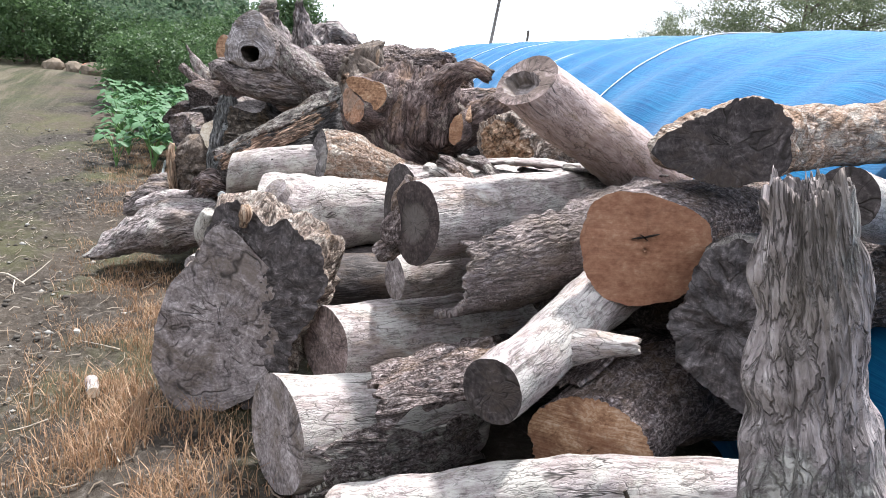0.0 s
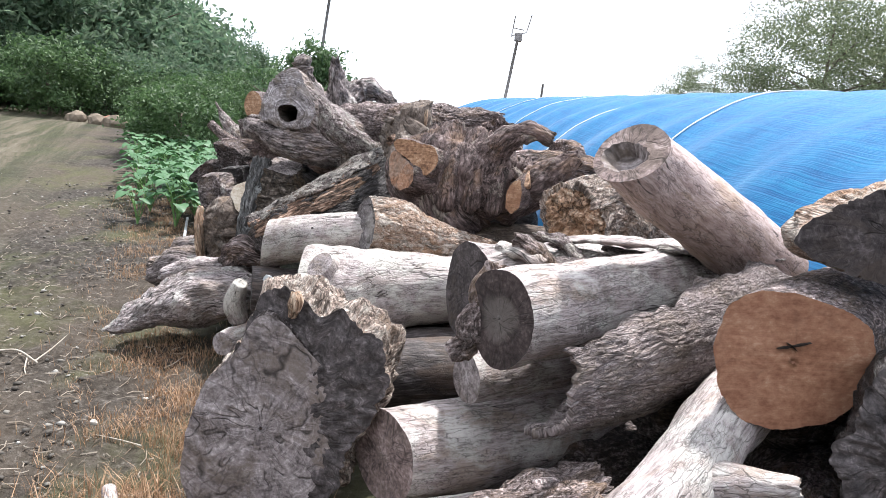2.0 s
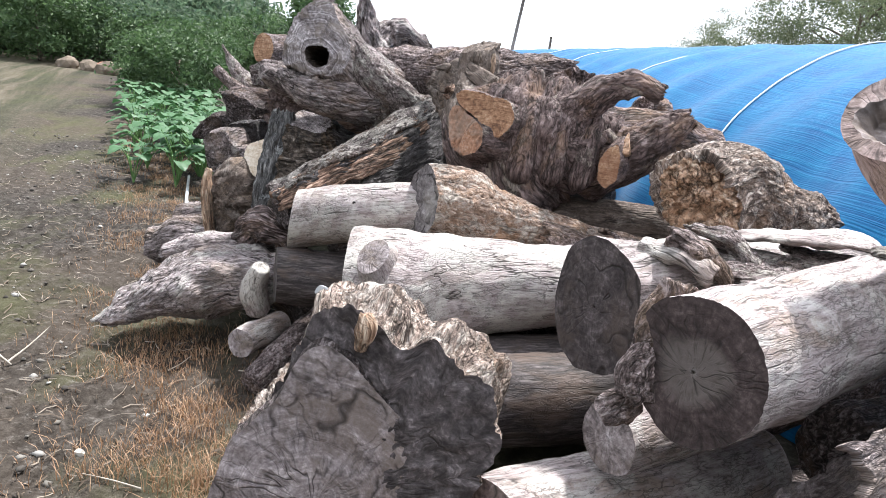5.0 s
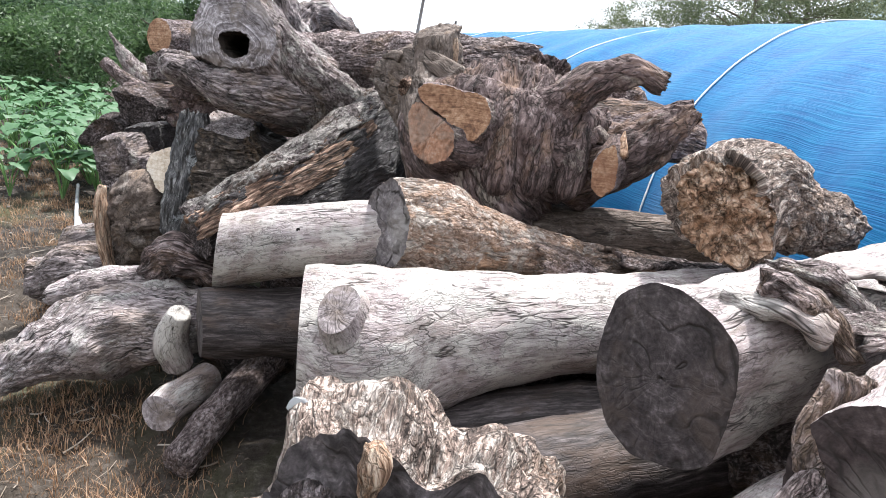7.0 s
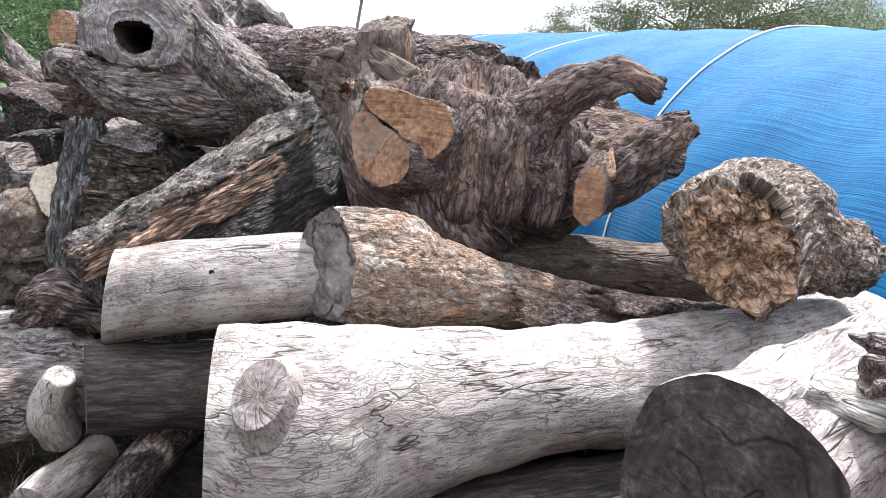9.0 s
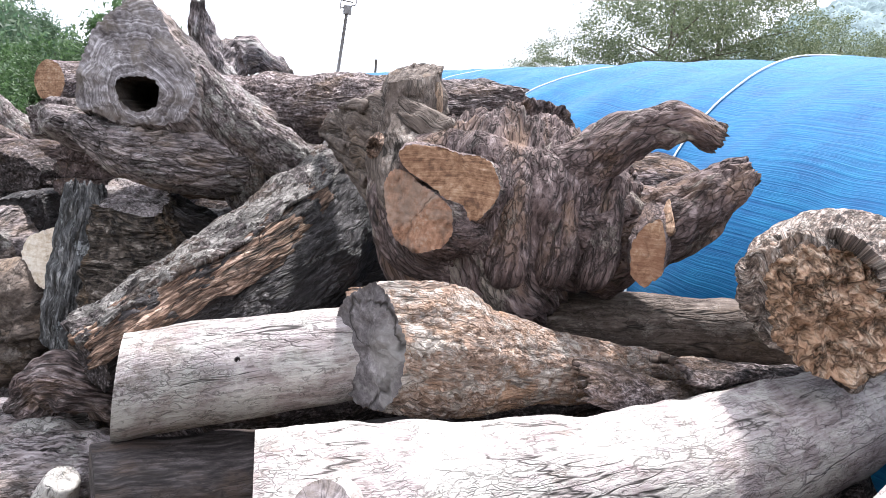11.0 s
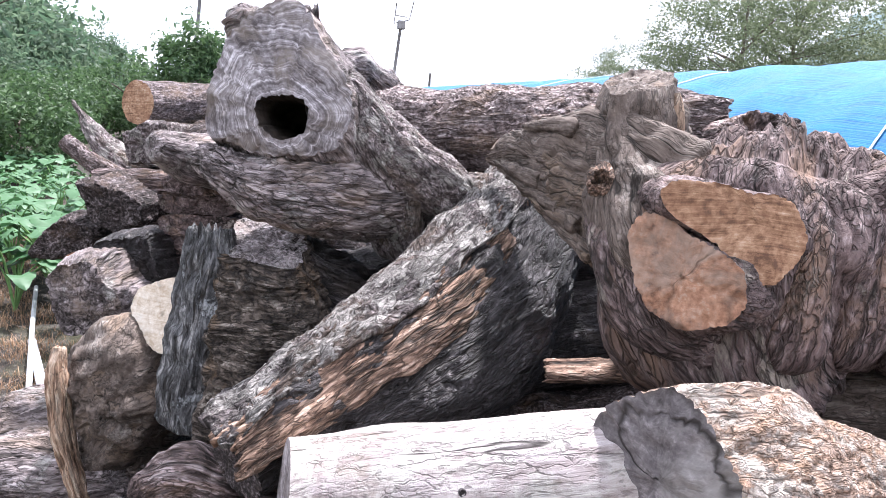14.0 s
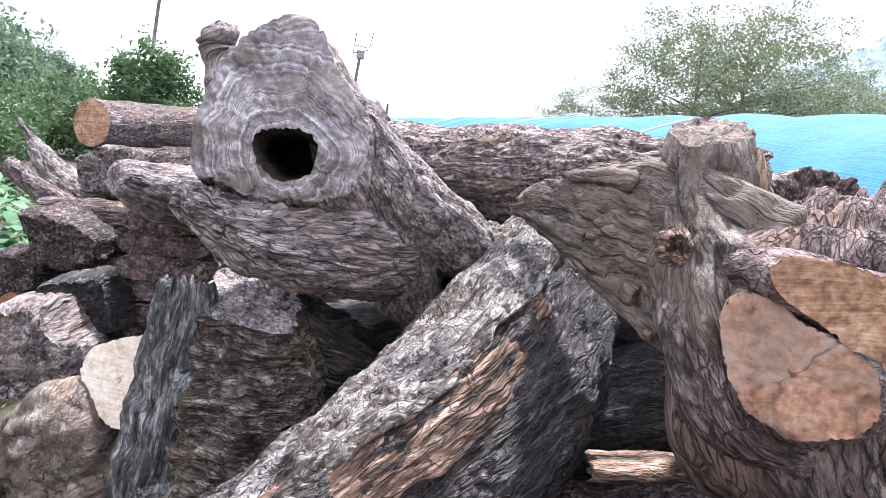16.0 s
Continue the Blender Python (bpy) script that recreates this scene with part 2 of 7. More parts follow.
def end_grain(name, stops, ring=(0.05, 0.04, 0.035), rings=0.35, ring_step=0.011, crack=0.7, crack_count=1.1, stain=None, rough=0.85, bump=0.4, saw=0.0, cloud_scale=11.0, aged=True, heart=None, fans=0.14):
    """A cut end: growth rings, a few radial checks, weathering. stops: dark to light colours."""
    m, n, l, b = material(name)
    g = grain_vector(n, l, False)
    info = n.new("ShaderNodeObjectInfo")
    sep = n.new("ShaderNodeSeparateXYZ")
    sway = n.new("ShaderNodeTexNoise")
    sway.inputs["Scale"].default_value, sway.inputs["Detail"].default_value = 6.0, 3.0
    l.new(g, sway.inputs["Vector"])
    bent = n.new("ShaderNodeVectorMath")
    bent.operation = "MULTIPLY_ADD"
    l.new(sway.outputs["Color"], bent.inputs[0])
    bent.inputs[1].default_value = (0.09, 0.09, 0.0)
    off0 = n.new("ShaderNodeVectorMath")
    off0.operation = "SUBTRACT"
    l.new(g, off0.inputs[0])
    off0.inputs[1].default_value = (0.045, 0.045, 0.0)
    l.new(off0.outputs["Vector"], bent.inputs[2])
    l.new(bent.outputs["Vector"], sep.inputs[0])
    r = math_node(n, l, "SQRT", math_node(n, l, "ADD", math_node(n, l, "MULTIPLY", sep.outputs["X"], sep.outputs["X"]), math_node(n, l, "MULTIPLY", sep.outputs["Y"], sep.outputs["Y"])))
    gs = grain_vector(n, l)
    wob = noise_node(n, l, mapped(n, l, gs, (7, 7, 7)), 1.0, 5.0, 0.65)
    rr = math_node(n, l, "MULTIPLY_ADD", wob, 0.035, r)
    comb0 = n.new("ShaderNodeCombineXYZ")
    l.new(math_node(n, l, "MULTIPLY", rr, 1.0 / ring_step), comb0.inputs["X"])
    line = noise_node(n, l, comb0.outputs["Vector"], 1.0, 4.0, 0.7)
    base = ramp_node(n, [(p, c) for p, c in zip((0.38, 0.475, 0.55, 0.65), [neutral(c) if aged else c for c in stops])])
    cloud = noise_node(n, l, mapped(n, l, gs, (cloud_scale,) * 3, 2.0), 1.0, 10.0, 0.72, 0.3)
    # fine rays from the pith
    dirx = math_node(n, l, "DIVIDE", sep.outputs["X"], math_node(n, l, "ADD", r, 0.004))
    diry = math_node(n, l, "DIVIDE", sep.outputs["Y"], math_node(n, l, "ADD", r, 0.004))

    def fan(count, rstep, detail):
        comb = n.new("ShaderNodeCombineXYZ")
        l.new(math_node(n, l, "MULTIPLY", dirx, count), comb.inputs["X"])
        l.new(math_node(n, l, "MULTIPLY", diry, count), comb.inputs["Y"])
        l.new(math_node(n, l, "ADD", math_node(n, l, "MULTIPLY", r, rstep), math_node(n, l, "MULTIPLY", info.outputs["Random"], 50.0)), comb.inputs["Z"])
        return noise_node(n, l, comb.outputs["Vector"], 1.0, detail, 0.6, 0.1)
    rays = fan(22.0, 14.0, 3.0)
    cloud = math_node(n, l, "MULTIPLY_ADD", math_node(n, l, "SUBTRACT", cloud, 0.5), 0.6, 0.5)
    grit = noise_node(n, l, mapped(n, l, gs, (65.0,) * 3, 1.1), 1.0, 3.0, 0.6)
    cloud = math_node(n, l, "MULTIPLY_ADD", math_node(n, l, "SUBTRACT", grit, 0.5), 0.35, cloud)
    mixed = math_node(n, l, "ADD", cloud, math_node(n, l, "MULTIPLY", math_node(n, l, "SUBTRACT", rays, 0.5), fans))
    mixed = math_node(n, l, "MULTIPLY_ADD", math_node(n, l, "SUBTRACT", line, 0.5), rings, mixed)
    sawn = noise_node(n, l, mapped(n, l, gs, (6, 130, 40)), 1.0, 5.0, 0.65, 0.4)
    mixed = math_node(n, l, "MULTIPLY_ADD", math_node(n, l, "SUBTRACT", sawn, 0.5), saw, mixed)
    l.new(mixed, base.inputs["Fac"])
    col = base.outputs["Color"]
    if heart:
        col = mix_node(n, l, math_node(n, l, "MULTIPLY", step_ramp(n, l, rr, heart[0] + 0.03, heart[0]), 0.75), col, mix_node(n, l, cloud, tuple(0.5 * c for c in heart[1]), tuple(1.3 * c for c in heart[1])))
    if stain:
        sp = ramp_node(n, [(0.48, (0, 0, 0)), (0.6, (1, 1, 1))])
        l.new(noise_node(n, l, mapped(n, l, gs, (5, 5, 5), 9.0), 1.0, 9.0, 0.7, 0.6), sp.inputs["Fac"])
        col = mix_node(n, l, math_node(n, l, "MULTIPLY", sp.outputs["Color"], 0.7), col, stain)
    amount = None
    for count, rstep, wide, share in ((crack_count, 4.0, 0.022, 1.0), (crack_count * 4.0, 9.0, 0.05, min(0.7, fans * 6.0))):
        away = math_node(n, l, "ABSOLUTE", math_node(n, l, "SUBTRACT", fan(count, rstep, 2.0), 0.5))
        where = step_ramp(n, l, noise_node(n, l, mapped(n, l, gs, (8, 8, 8), 3.0 + count), 1.0, 3.0), 0.42, 0.52)
        one = math_node(n, l, "MULTIPLY", math_node(n, l, "MULTIPLY", step_ramp(n, l, away, wide, 0.002), where), crack * share)
        amount = one if amount is None else math_node(n, l, "MAXIMUM", amount, one)
    col = mix_node(n, l, amount, col, (0.02, 0.016, 0.014))
    l.new(col, b.inputs["Base Color"])
    b.inputs["Roughness"].default_value = rough
    b.inputs["Specular IOR Level"].default_value = 0.3
    h = math_node(n, l, "SUBTRACT", mixed, amount)
    bump_node(n, l, h, bump, 0.008, b)
    return m


def plain(name, stops, scale=8.0, rough=0.8, bump=0.3, dist=0.01, detail=8.0, stretch=(1, 1, 1), second=None, spec=0.25):
    """Object-space mottled surface."""
    m, n, l, b = material(name)
    tc = n.new("ShaderNodeTexCoord")
    v = mapped(n, l, tc.outputs["Object"], tuple(scale * s for s in stretch))
    f = noise_node(n, l, v, 1.0, detail, 0.62, 0.2)
    c = ramp_node(n, stops)
    l.new(f, c.inputs["Fac"])
    col = c.outputs["Color"]
    if second:
        e = ramp_node(n, [(second[1], (0, 0, 0)), (second[1] + 0.12, (1, 1, 1))])
        l.new(noise_node(n, l, mapped(n, l, tc.outputs["Object"], (scale * second[2],) * 3, 4.4), 1.0, 5.0), e.inputs["Fac"])
        col = mix_node(n, l, e.outputs["Color"], col, mix_node(n, l, 0.4, second[0], col))
    l.new(col, b.inputs["Base Color"])
    b.inputs["Roughness"].default_value = rough
    b.inputs["Specular IOR Level"].default_value = spec
    bump_node(n, l, f, bump, dist, b)
    return m


def leafy(name, dark, mid, light, through=0.35):
    m, n, l, b = material(name)
    geo = n.new("ShaderNodeNewGeometry")
    c = ramp_node(n, [(0.0, dark), (0.5, mid), (1.0, light)])
    l.new(geo.outputs["Random Per Island"], c.inputs["Fac"])
    l.new(c.outputs["Color"], b.inputs["Base Color"])
    b.inputs["Roughness"].default_value = 0.55
    tr = n.new("ShaderNodeBsdfTranslucent")
    l.new(c.outputs["Color"], tr.inputs["Color"])
    mx = n.new("ShaderNodeMixShader")
    mx.inputs["Fac"].default_value = through
    l.new(b.outputs["BSDF"], mx.inputs[1])
    l.new(tr.outputs["BSDF"], mx.inputs[2])
    l.new(mx.outputs["Shader"], n["Material Output"].inputs["Surface"])
    return m


BARK = wood("weathered_bark", [(0.1, 0.079, 0.065), (0.22, 0.177, 0.147), (0.34, 0.285, 0.245), (0.56, 0.5, 0.45)],
            60, 24, 190, 80, (42, 16), patch=(0.27, 0.18, 0.115), bump=0.9, dist=0.02)
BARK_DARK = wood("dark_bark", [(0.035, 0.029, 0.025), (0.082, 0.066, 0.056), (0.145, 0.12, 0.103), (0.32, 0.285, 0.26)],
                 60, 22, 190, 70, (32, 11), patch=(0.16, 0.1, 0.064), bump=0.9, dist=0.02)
BARK_PALE = wood("pale_weathered_bark", [(0.1, 0.082, 0.07), (0.22, 0.185, 0.158), (0.36, 0.315, 0.278), (0.6, 0.55, 0.505)],
                 60, 30, 190, 90, (48, 22), patch=(0.33, 0.245, 0.17), patch_at=(0.52, 0.62), bump=0.9, dist=0.018, mottle=0.3, crust=((0.55, 0.51, 0.465), 0.52, 15.0, 0.04))
BARK_LICHEN = wood("lichened_flaking_bark", [(0.04, 0.035, 0.032), (0.095, 0.082, 0.074), (0.16, 0.14, 0.125), (0.3, 0.27, 0.245)],
                   50, 30, 170, 90, (34, 22), patch=(0.2, 0.14, 0.1), bump=0.9, dist=0.018, mottle=0.4, crust=((0.46, 0.425, 0.395), 0.475, 16.0, 0.035))
BARK_YELLOW = wood("yellow_rotting_bark", [(0.22, 0.139, 0.1), (0.396, 0.27, 0.201), (0.528, 0.393, 0.317), (0.726, 0.621, 0.555)],
                   60, 30, 95, 60, (46, 30), patch=(0.42, 0.25, 0.145), patch_at=(0.5, 0.6), bump=1.0, dist=0.014, fissure=0.5, aged=False, mottle=0.5, spread=1.1, crust=((0.68, 0.6, 0.53), 0.505, 12.0, 0.06))
BARE = wood("bare_pale_wood", [(0.174, 0.148, 0.128), (0.287, 0.254, 0.224), (0.365, 0.332, 0.299), (0.47, 0.439, 0.403)],
            44, 4, 95, 7, patch=(0.27, 0.218, 0.178), patch_at=(0.5, 0.64), patch_scale=3.5, crack=0.95, crack_across=9, crack_along=0.7, bump=0.55, dist=0.007, rough=0.7,
            blotch=(0.22, 0.182, 0.155), width=0.006, mottle=0.2, spread=1.05, crust=((0.5, 0.472, 0.432), 0.45, 6.0, 0.12), bend=0.012, pits=0.4, hair=0.65)
BARE_GREY = wood("grey_bare_wood", [(0.17, 0.145, 0.126), (0.29, 0.258, 0.229), (0.375, 0.34, 0.308), (0.5, 0.466, 0.434)],
                 44, 3.5, 95, 7, patch=(0.3, 0.227, 0.172), crack=0.95, crack_across=9, crack_along=0.8, bump=0.55, dist=0.009, rough=0.72, blotch=(0.15, 0.126, 0.108), width=0.007, mottle=0.25, spread=1.05,
                 crust=((0.53, 0.503, 0.475), 0.48, 6.0, 0.12), bend=0.014, pits=0.4, hair=0.7)
BARE_TAN = wood("tan_bare_wood", [(0.28, 0.215, 0.165), (0.39, 0.315, 0.248), (0.47, 0.392, 0.318), (0.57, 0.495, 0.418)],
                34, 2.4, 160, 6, patch=(0.33, 0.235, 0.16), patch_scale=3.0, crack=0.95, crack_across=7, crack_along=0.7, bump=0.3, dist=0.008, rough=0.7, blotch=(0.3, 0.22, 0.165), width=0.006, mottle=0.3, hair=0.3, pits=0.2)
ROOT = wood("gnarled_root_wood", [(0.07, 0.053, 0.043), (0.16, 0.12, 0.096), (0.26, 0.205, 0.168), (0.46, 0.395, 0.345)],
            48, 8, 190, 22, patch=(0.28, 0.175, 0.105), spread=0.85, crack=0.95, crack_across=22, crack_along=2.0, bump=0.9, dist=0.018, width=0.02)
# dark stain, darkened further to paint in shade under the crooked log
STAINED_SHADED = wood("stained_and_shaded_wood", [(0.024, 0.0208, 0.0192), (0.048, 0.0416, 0.0376), (0.072, 0.0624, 0.056), (0.136, 0.122, 0.112)],
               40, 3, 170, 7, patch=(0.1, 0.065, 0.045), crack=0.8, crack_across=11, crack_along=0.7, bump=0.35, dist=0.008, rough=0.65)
ROOT_ROUGH = wood("rough_stump_wood", [(0.06, 0.044, 0.036), (0.115, 0.086, 0.07), (0.17, 0.132, 0.109), (0.32, 0.268, 0.228)],
                  30, 12, 70, 36, patch=(0.28, 0.175, 0.112), patch_at=(0.53, 0.64), crack=0.95, crack_across=10, crack_along=1.6, bump=0.9, dist=0.016, mottle=0.45, spread=1.2, width=0.012, crust=((0.38, 0.325, 0.28), 0.56, 6.0, 0.05), checks=0.6, check_scale=28.0, check_long=0.4)
ROOT_GREY = wood("grey_root_wood", [(0.085, 0.073, 0.065), (0.2, 0.174, 0.155), (0.31, 0.277, 0.25), (0.52, 0.482, 0.448)],
                 40, 6, 90, 12, patch=(0.27, 0.2, 0.15), spread=1.15, crack=0.95, crack_across=14, crack_along=1.4, bump=0.9, dist=0.015, width=0.013, mottle=0.2, crust=((0.48, 0.445, 0.415), 0.54, 7.0, 0.07))
ROOT_PALE = wood("bleached_root_wood", [(0.17, 0.147, 0.13), (0.3, 0.267, 0.24), (0.42, 0.384, 0.353), (0.6, 0.563, 0.528)],
                 40, 7, 90, 12, patch=(0.28, 0.22, 0.178), spread=1.2, crack=0.95, crack_across=14, crack_along=1.4, bump=0.95, dist=0.016, width=0.012, crust=((0.56, 0.525, 0.49), 0.52, 7.0, 0.08))
POST_WOOD = wood("pitted_grey_post_wood", [(0.1, 0.09, 0.082), (0.26, 0.235, 0.215), (0.36, 0.332, 0.308), (0.55, 0.52, 0.49)],
                 34, 5, 80, 9, patch=(0.2, 0.17, 0.145), crack=0.75, crack_across=11, crack_along=1.0, bump=1.0, dist=0.014, width=0.02, mottle=0.35, spread=1.5, blotch=(0.09, 0.08, 0.075), crust=((0.5, 0.475, 0.445), 0.55, 7.0, 0.06), checks=0.5, check_scale=30.0, check_long=0.2, pits=0.5)
# real charring, and also the painted dark of gaps inside the heap
CHAR_AND_VOID = wood("charred_and_void_wood", [(0.012, 0.011, 0.011), (0.034, 0.031, 0.031), (0.07, 0.064, 0.063), (0.2, 0.19, 0.187)],
            46, 6, 170, 16, (20, 5), patch=(0.1, 0.075, 0.06), patch_at=(0.57, 0.66), bump=0.9, dist=0.02, rough=0.55, spread=1.3, mottle=0.35, crust=((0.24, 0.22, 0.21), 0.585, 14.0, 0.04))
ROOT_SMOOTH = wood("smooth_brown_root_wood", [(0.055, 0.041, 0.034), (0.108, 0.082, 0.068), (0.158, 0.124, 0.105), (0.29, 0.24, 0.207)],
                   44, 4, 160, 9, patch=(0.27, 0.19, 0.13), patch_at=(0.54, 0.66), crack=0.95, crack_across=10, crack_along=1.0, bump=0.6, dist=0.012, width=0.012, blotch=(0.075, 0.057, 0.048), mottle=0.4, spread=1.5, aged=False, crust=((0.4, 0.345, 0.305), 0.56, 6.0, 0.08))
BROWN_STRIP = wood("brown_inner_wood", [(0.0783, 0.0487, 0.0362), (0.183, 0.113, 0.0811), (0.301, 0.191, 0.138), (0.548, 0.389, 0.306)], 50, 7, 180, 18, patch=(0.2, 0.125, 0.08), crack=0.95, crack_across=20, crack_along=1.8, bump=0.9, dist=0.016, aged=False)
CHAR_GREY = wood("grey_charred_wood", [(0.0168, 0.0167, 0.0177), (0.0578, 0.0568, 0.0586), (0.126, 0.124, 0.126), (0.315, 0.304, 0.298)],
                 40, 4, 160, 9, patch=(0.03, 0.03, 0.032), crack=0.95, crack_across=14, crack_along=1.6, bump=0.8, dist=0.014, rough=0.6, spread=1.0, mottle=0.35, aged=False, crust=((0.4, 0.41, 0.42), 0.56, 9.0, 0.04))
BARK_FURROWED = wood("long_furrowed_grey_bark", [(0.16, 0.135, 0.117), (0.265, 0.228, 0.2), (0.34, 0.3, 0.267), (0.48, 0.435, 0.395)],
                     70, 16, 95, 40, (62, 20), patch=(0.27, 0.21, 0.165), crack=0.8, crack_across=20, crack_along=3.0, bump=1.0, dist=0.013, mottle=0.4, fissure=0.5, spread=1.2)
BLOCK = wood("layered_cracked_brown_wood", [(0.022, 0.017, 0.015), (0.075, 0.058, 0.047), (0.14, 0.11, 0.09), (0.33, 0.28, 0.24)],
             9, 46, 22, 95, patch=(0.24, 0.15, 0.08), patch_at=(0.55, 0.63), crack=0.95, crack_across=3.0, crack_along=14.0, bump=1.0, dist=0.02, width=0.03, spread=1.05, mottle=0.25, aged=False, crust=((0.33, 0.29, 0.255), 0.6, 8.0, 0.06), checks=0.75, check_scale=12.0, check_long=5.0)
BARK_FLAKY = wood("flaky_pinkish_bark", [(0.084, 0.0624, 0.0528), (0.264, 0.194, 0.161), (0.48, 0.382, 0.322), (0.84, 0.732, 0.654)],
                  50, 30, 150, 80, (30, 20), patch=(0.3, 0.19, 0.125), spread=1.0, bump=1.0, dist=0.02, aged=False, mottle=0.4, crust=((0.62, 0.54, 0.48), 0.545, 13.0, 0.04))
ROTTEN = wood("orange_rotten_wood", [(0.2, 0.115, 0.075), (0.44, 0.275, 0.182), (0.6, 0.415, 0.295), (0.76, 0.6, 0.47)],
              26, 16, 70, 40, patch=(0.5, 0.3, 0.18), bump=1.0, dist=0.022, aged=False, mottle=0.4, checks=0.4, check_scale=22.0, check_long=0.6, crack=0.8, pits=0.3)
SPLINTER = wood("splintered_orange_wood", [(0.18, 0.105, 0.065), (0.33, 0.205, 0.135), (0.46, 0.32, 0.225), (0.62, 0.49, 0.38)],
                60, 4, 190, 8, patch=(0.3, 0.22, 0.16), bump=0.7, dist=0.012, aged=False)
END_DARK = end_grain("dark_end_grain", [(0.023, 0.0197, 0.0189), (0.0476, 0.041, 0.0385), (0.0754, 0.0664, 0.0623), (0.164, 0.149, 0.141)], rings=0.32, stain=(0.075, 0.056, 0.047), cloud_scale=13.0, bump=0.6, crack=0.85, crack_count=0.7, fans=0.06)
END_HEART = end_grain("dark_ringed_end_grain", [(0.0187, 0.0144, 0.0122), (0.0418, 0.0317, 0.0274), (0.0648, 0.0504, 0.0439), (0.115, 0.095, 0.0842)], rings=0.25, cloud_scale=12.0, bump=0.5, crack=0.8, crack_count=0.8, heart=(0.082, (0.144, 0.124, 0.114)))
END_SLAB = end_grain("weathered_slab_end_grain", [(0.105, 0.0938, 0.0882), (0.231, 0.21, 0.197), (0.329, 0.304, 0.286), (0.588, 0.553, 0.525)], rings=0.4, ring_step=0.014, stain=(0.15, 0.117, 0.097), crack=0.8, crack_count=1.3, cloud_scale=9.0, bump=0.6, fans=0.08)
END_SLATE = end_grain("slate_grey_end_grain", [(0.055, 0.05, 0.048), (0.11, 0.102, 0.097), (0.165, 0.154, 0.147), (0.34, 0.325, 0.31)], rings=0.12, crack=0.85, crack_count=0.5, stain=(0.27, 0.25, 0.235), saw=0.12, cloud_scale=9.0, bump=0.8, fans=0.03)
END_GREY = end_grain("grey_end_grain", [(0.11, 0.098, 0.09), (0.22, 0.2, 0.186), (0.33, 0.307, 0.288), (0.52, 0.495, 0.47)], rings=0.3, stain=(0.16, 0.125, 0.1))
END_RINGED = end_grain("ringed_hollow_end_grain", [(0.084, 0.0756, 0.072), (0.192, 0.18, 0.174), (0.3, 0.288, 0.282), (0.6, 0.588, 0.582)], rings=0.9, ring_step=0.011, crack=0.2, stain=(0.2, 0.165, 0.14), cloud_scale=8.0)
END_BROWN = end_grain("brown_end_grain", [(0.08, 0.062, 0.05), (0.18, 0.14, 0.112), (0.28, 0.225, 0.185), (0.44, 0.38, 0.33)], rings=0.25, stain=(0.12, 0.09, 0.075))
END_FRESH = end_grain("orange_fresh_end_grain", [(0.2, 0.09, 0.053), (0.28, 0.133, 0.08), (0.34, 0.175, 0.108), (0.45, 0.27, 0.18)], rings=0.1, crack=0.15, crack_count=0.7, saw=0.16, aged=False, fans=0.04)
END_TAN = end_grain("tan_end_grain", [(0.12, 0.062, 0.037), (0.27, 0.148, 0.086), (0.39, 0.238, 0.147), (0.55, 0.405, 0.3)], rings=0.1, crack=0.2, crack_count=0.5, stain=(0.2, 0.095, 0.055), saw=0.42, cloud_scale=7.0, aged=False, fans=0.04)
END_RUST = end_grain("rust_end_grain", [(0.1, 0.055, 0.036), (0.25, 0.128, 0.078), (0.36, 0.2, 0.128), (0.47, 0.35, 0.275)], rings=0.12, crack=0.45, crack_count=0.35, stain=(0.3, 0.225, 0.18), saw=0.12, cloud_scale=8.0, bump=0.6, aged=False, fans=0.04)
END_BAND = end_grain("dark_slab_end_grain", [(0.03, 0.027, 0.027), (0.066, 0.06, 0.058), (0.11, 0.1, 0.097), (0.27, 0.25, 0.24)], rings=0.2, crack=0.6, crack_count=1.2, cloud_scale=18.0, bump=0.8)
END_PALE = end_grain("pale_end_grain", [(0.48, 0.37, 0.27), (0.6, 0.5, 0.39), (0.68, 0.59, 0.49), (0.75, 0.69, 0.61)], rings=0.3, crack=0.3, saw=0.4, aged=False, fans=0.04)
# near-black brown over the whole inside of a hollow
HOLLOW = plain("dark_brown_hollow", [(0.3, (0.015, 0.012, 0.01)), (0.7, (0.06, 0.045, 0.035))], 20, 0.95, 0.8)


# ---- builders ----
def mesh_object(name, verts, faces, mat, parent=None, label="", grain=None, smooth=True):
    me = bpy.data.meshes.new(name)
    me.from_pydata(np.asarray(verts).tolist(), [], faces)
    if grain is not None:
        a = me.attributes.new("grain", "FLOAT_VECTOR", "POINT")
        a.data.foreach_set("vector", np.asarray(grain, np.float32).ravel())
    me.materials.append(mat)
    if smooth:
        me.polygons.foreach_set("use_smooth", [True] * len(me.polygons))
    me.update()
    ob = new(name, me)
    ob.parent = parent
    if label:
        tagged(ob, label)
    return ob


def part(name, bm, mat, parent, label=""):
    me = bpy.data.meshes.new(name)
    bm.to_mesh(me)
    bm.free()
    me.materials.append(mat)
    ob = new(name, me)
    ob.parent = parent
    if label:
        tagged(ob, label)
    return ob


def thing(name, label, category, group="", kind=""):
    return tagged(new(name), label, category, group, kind)


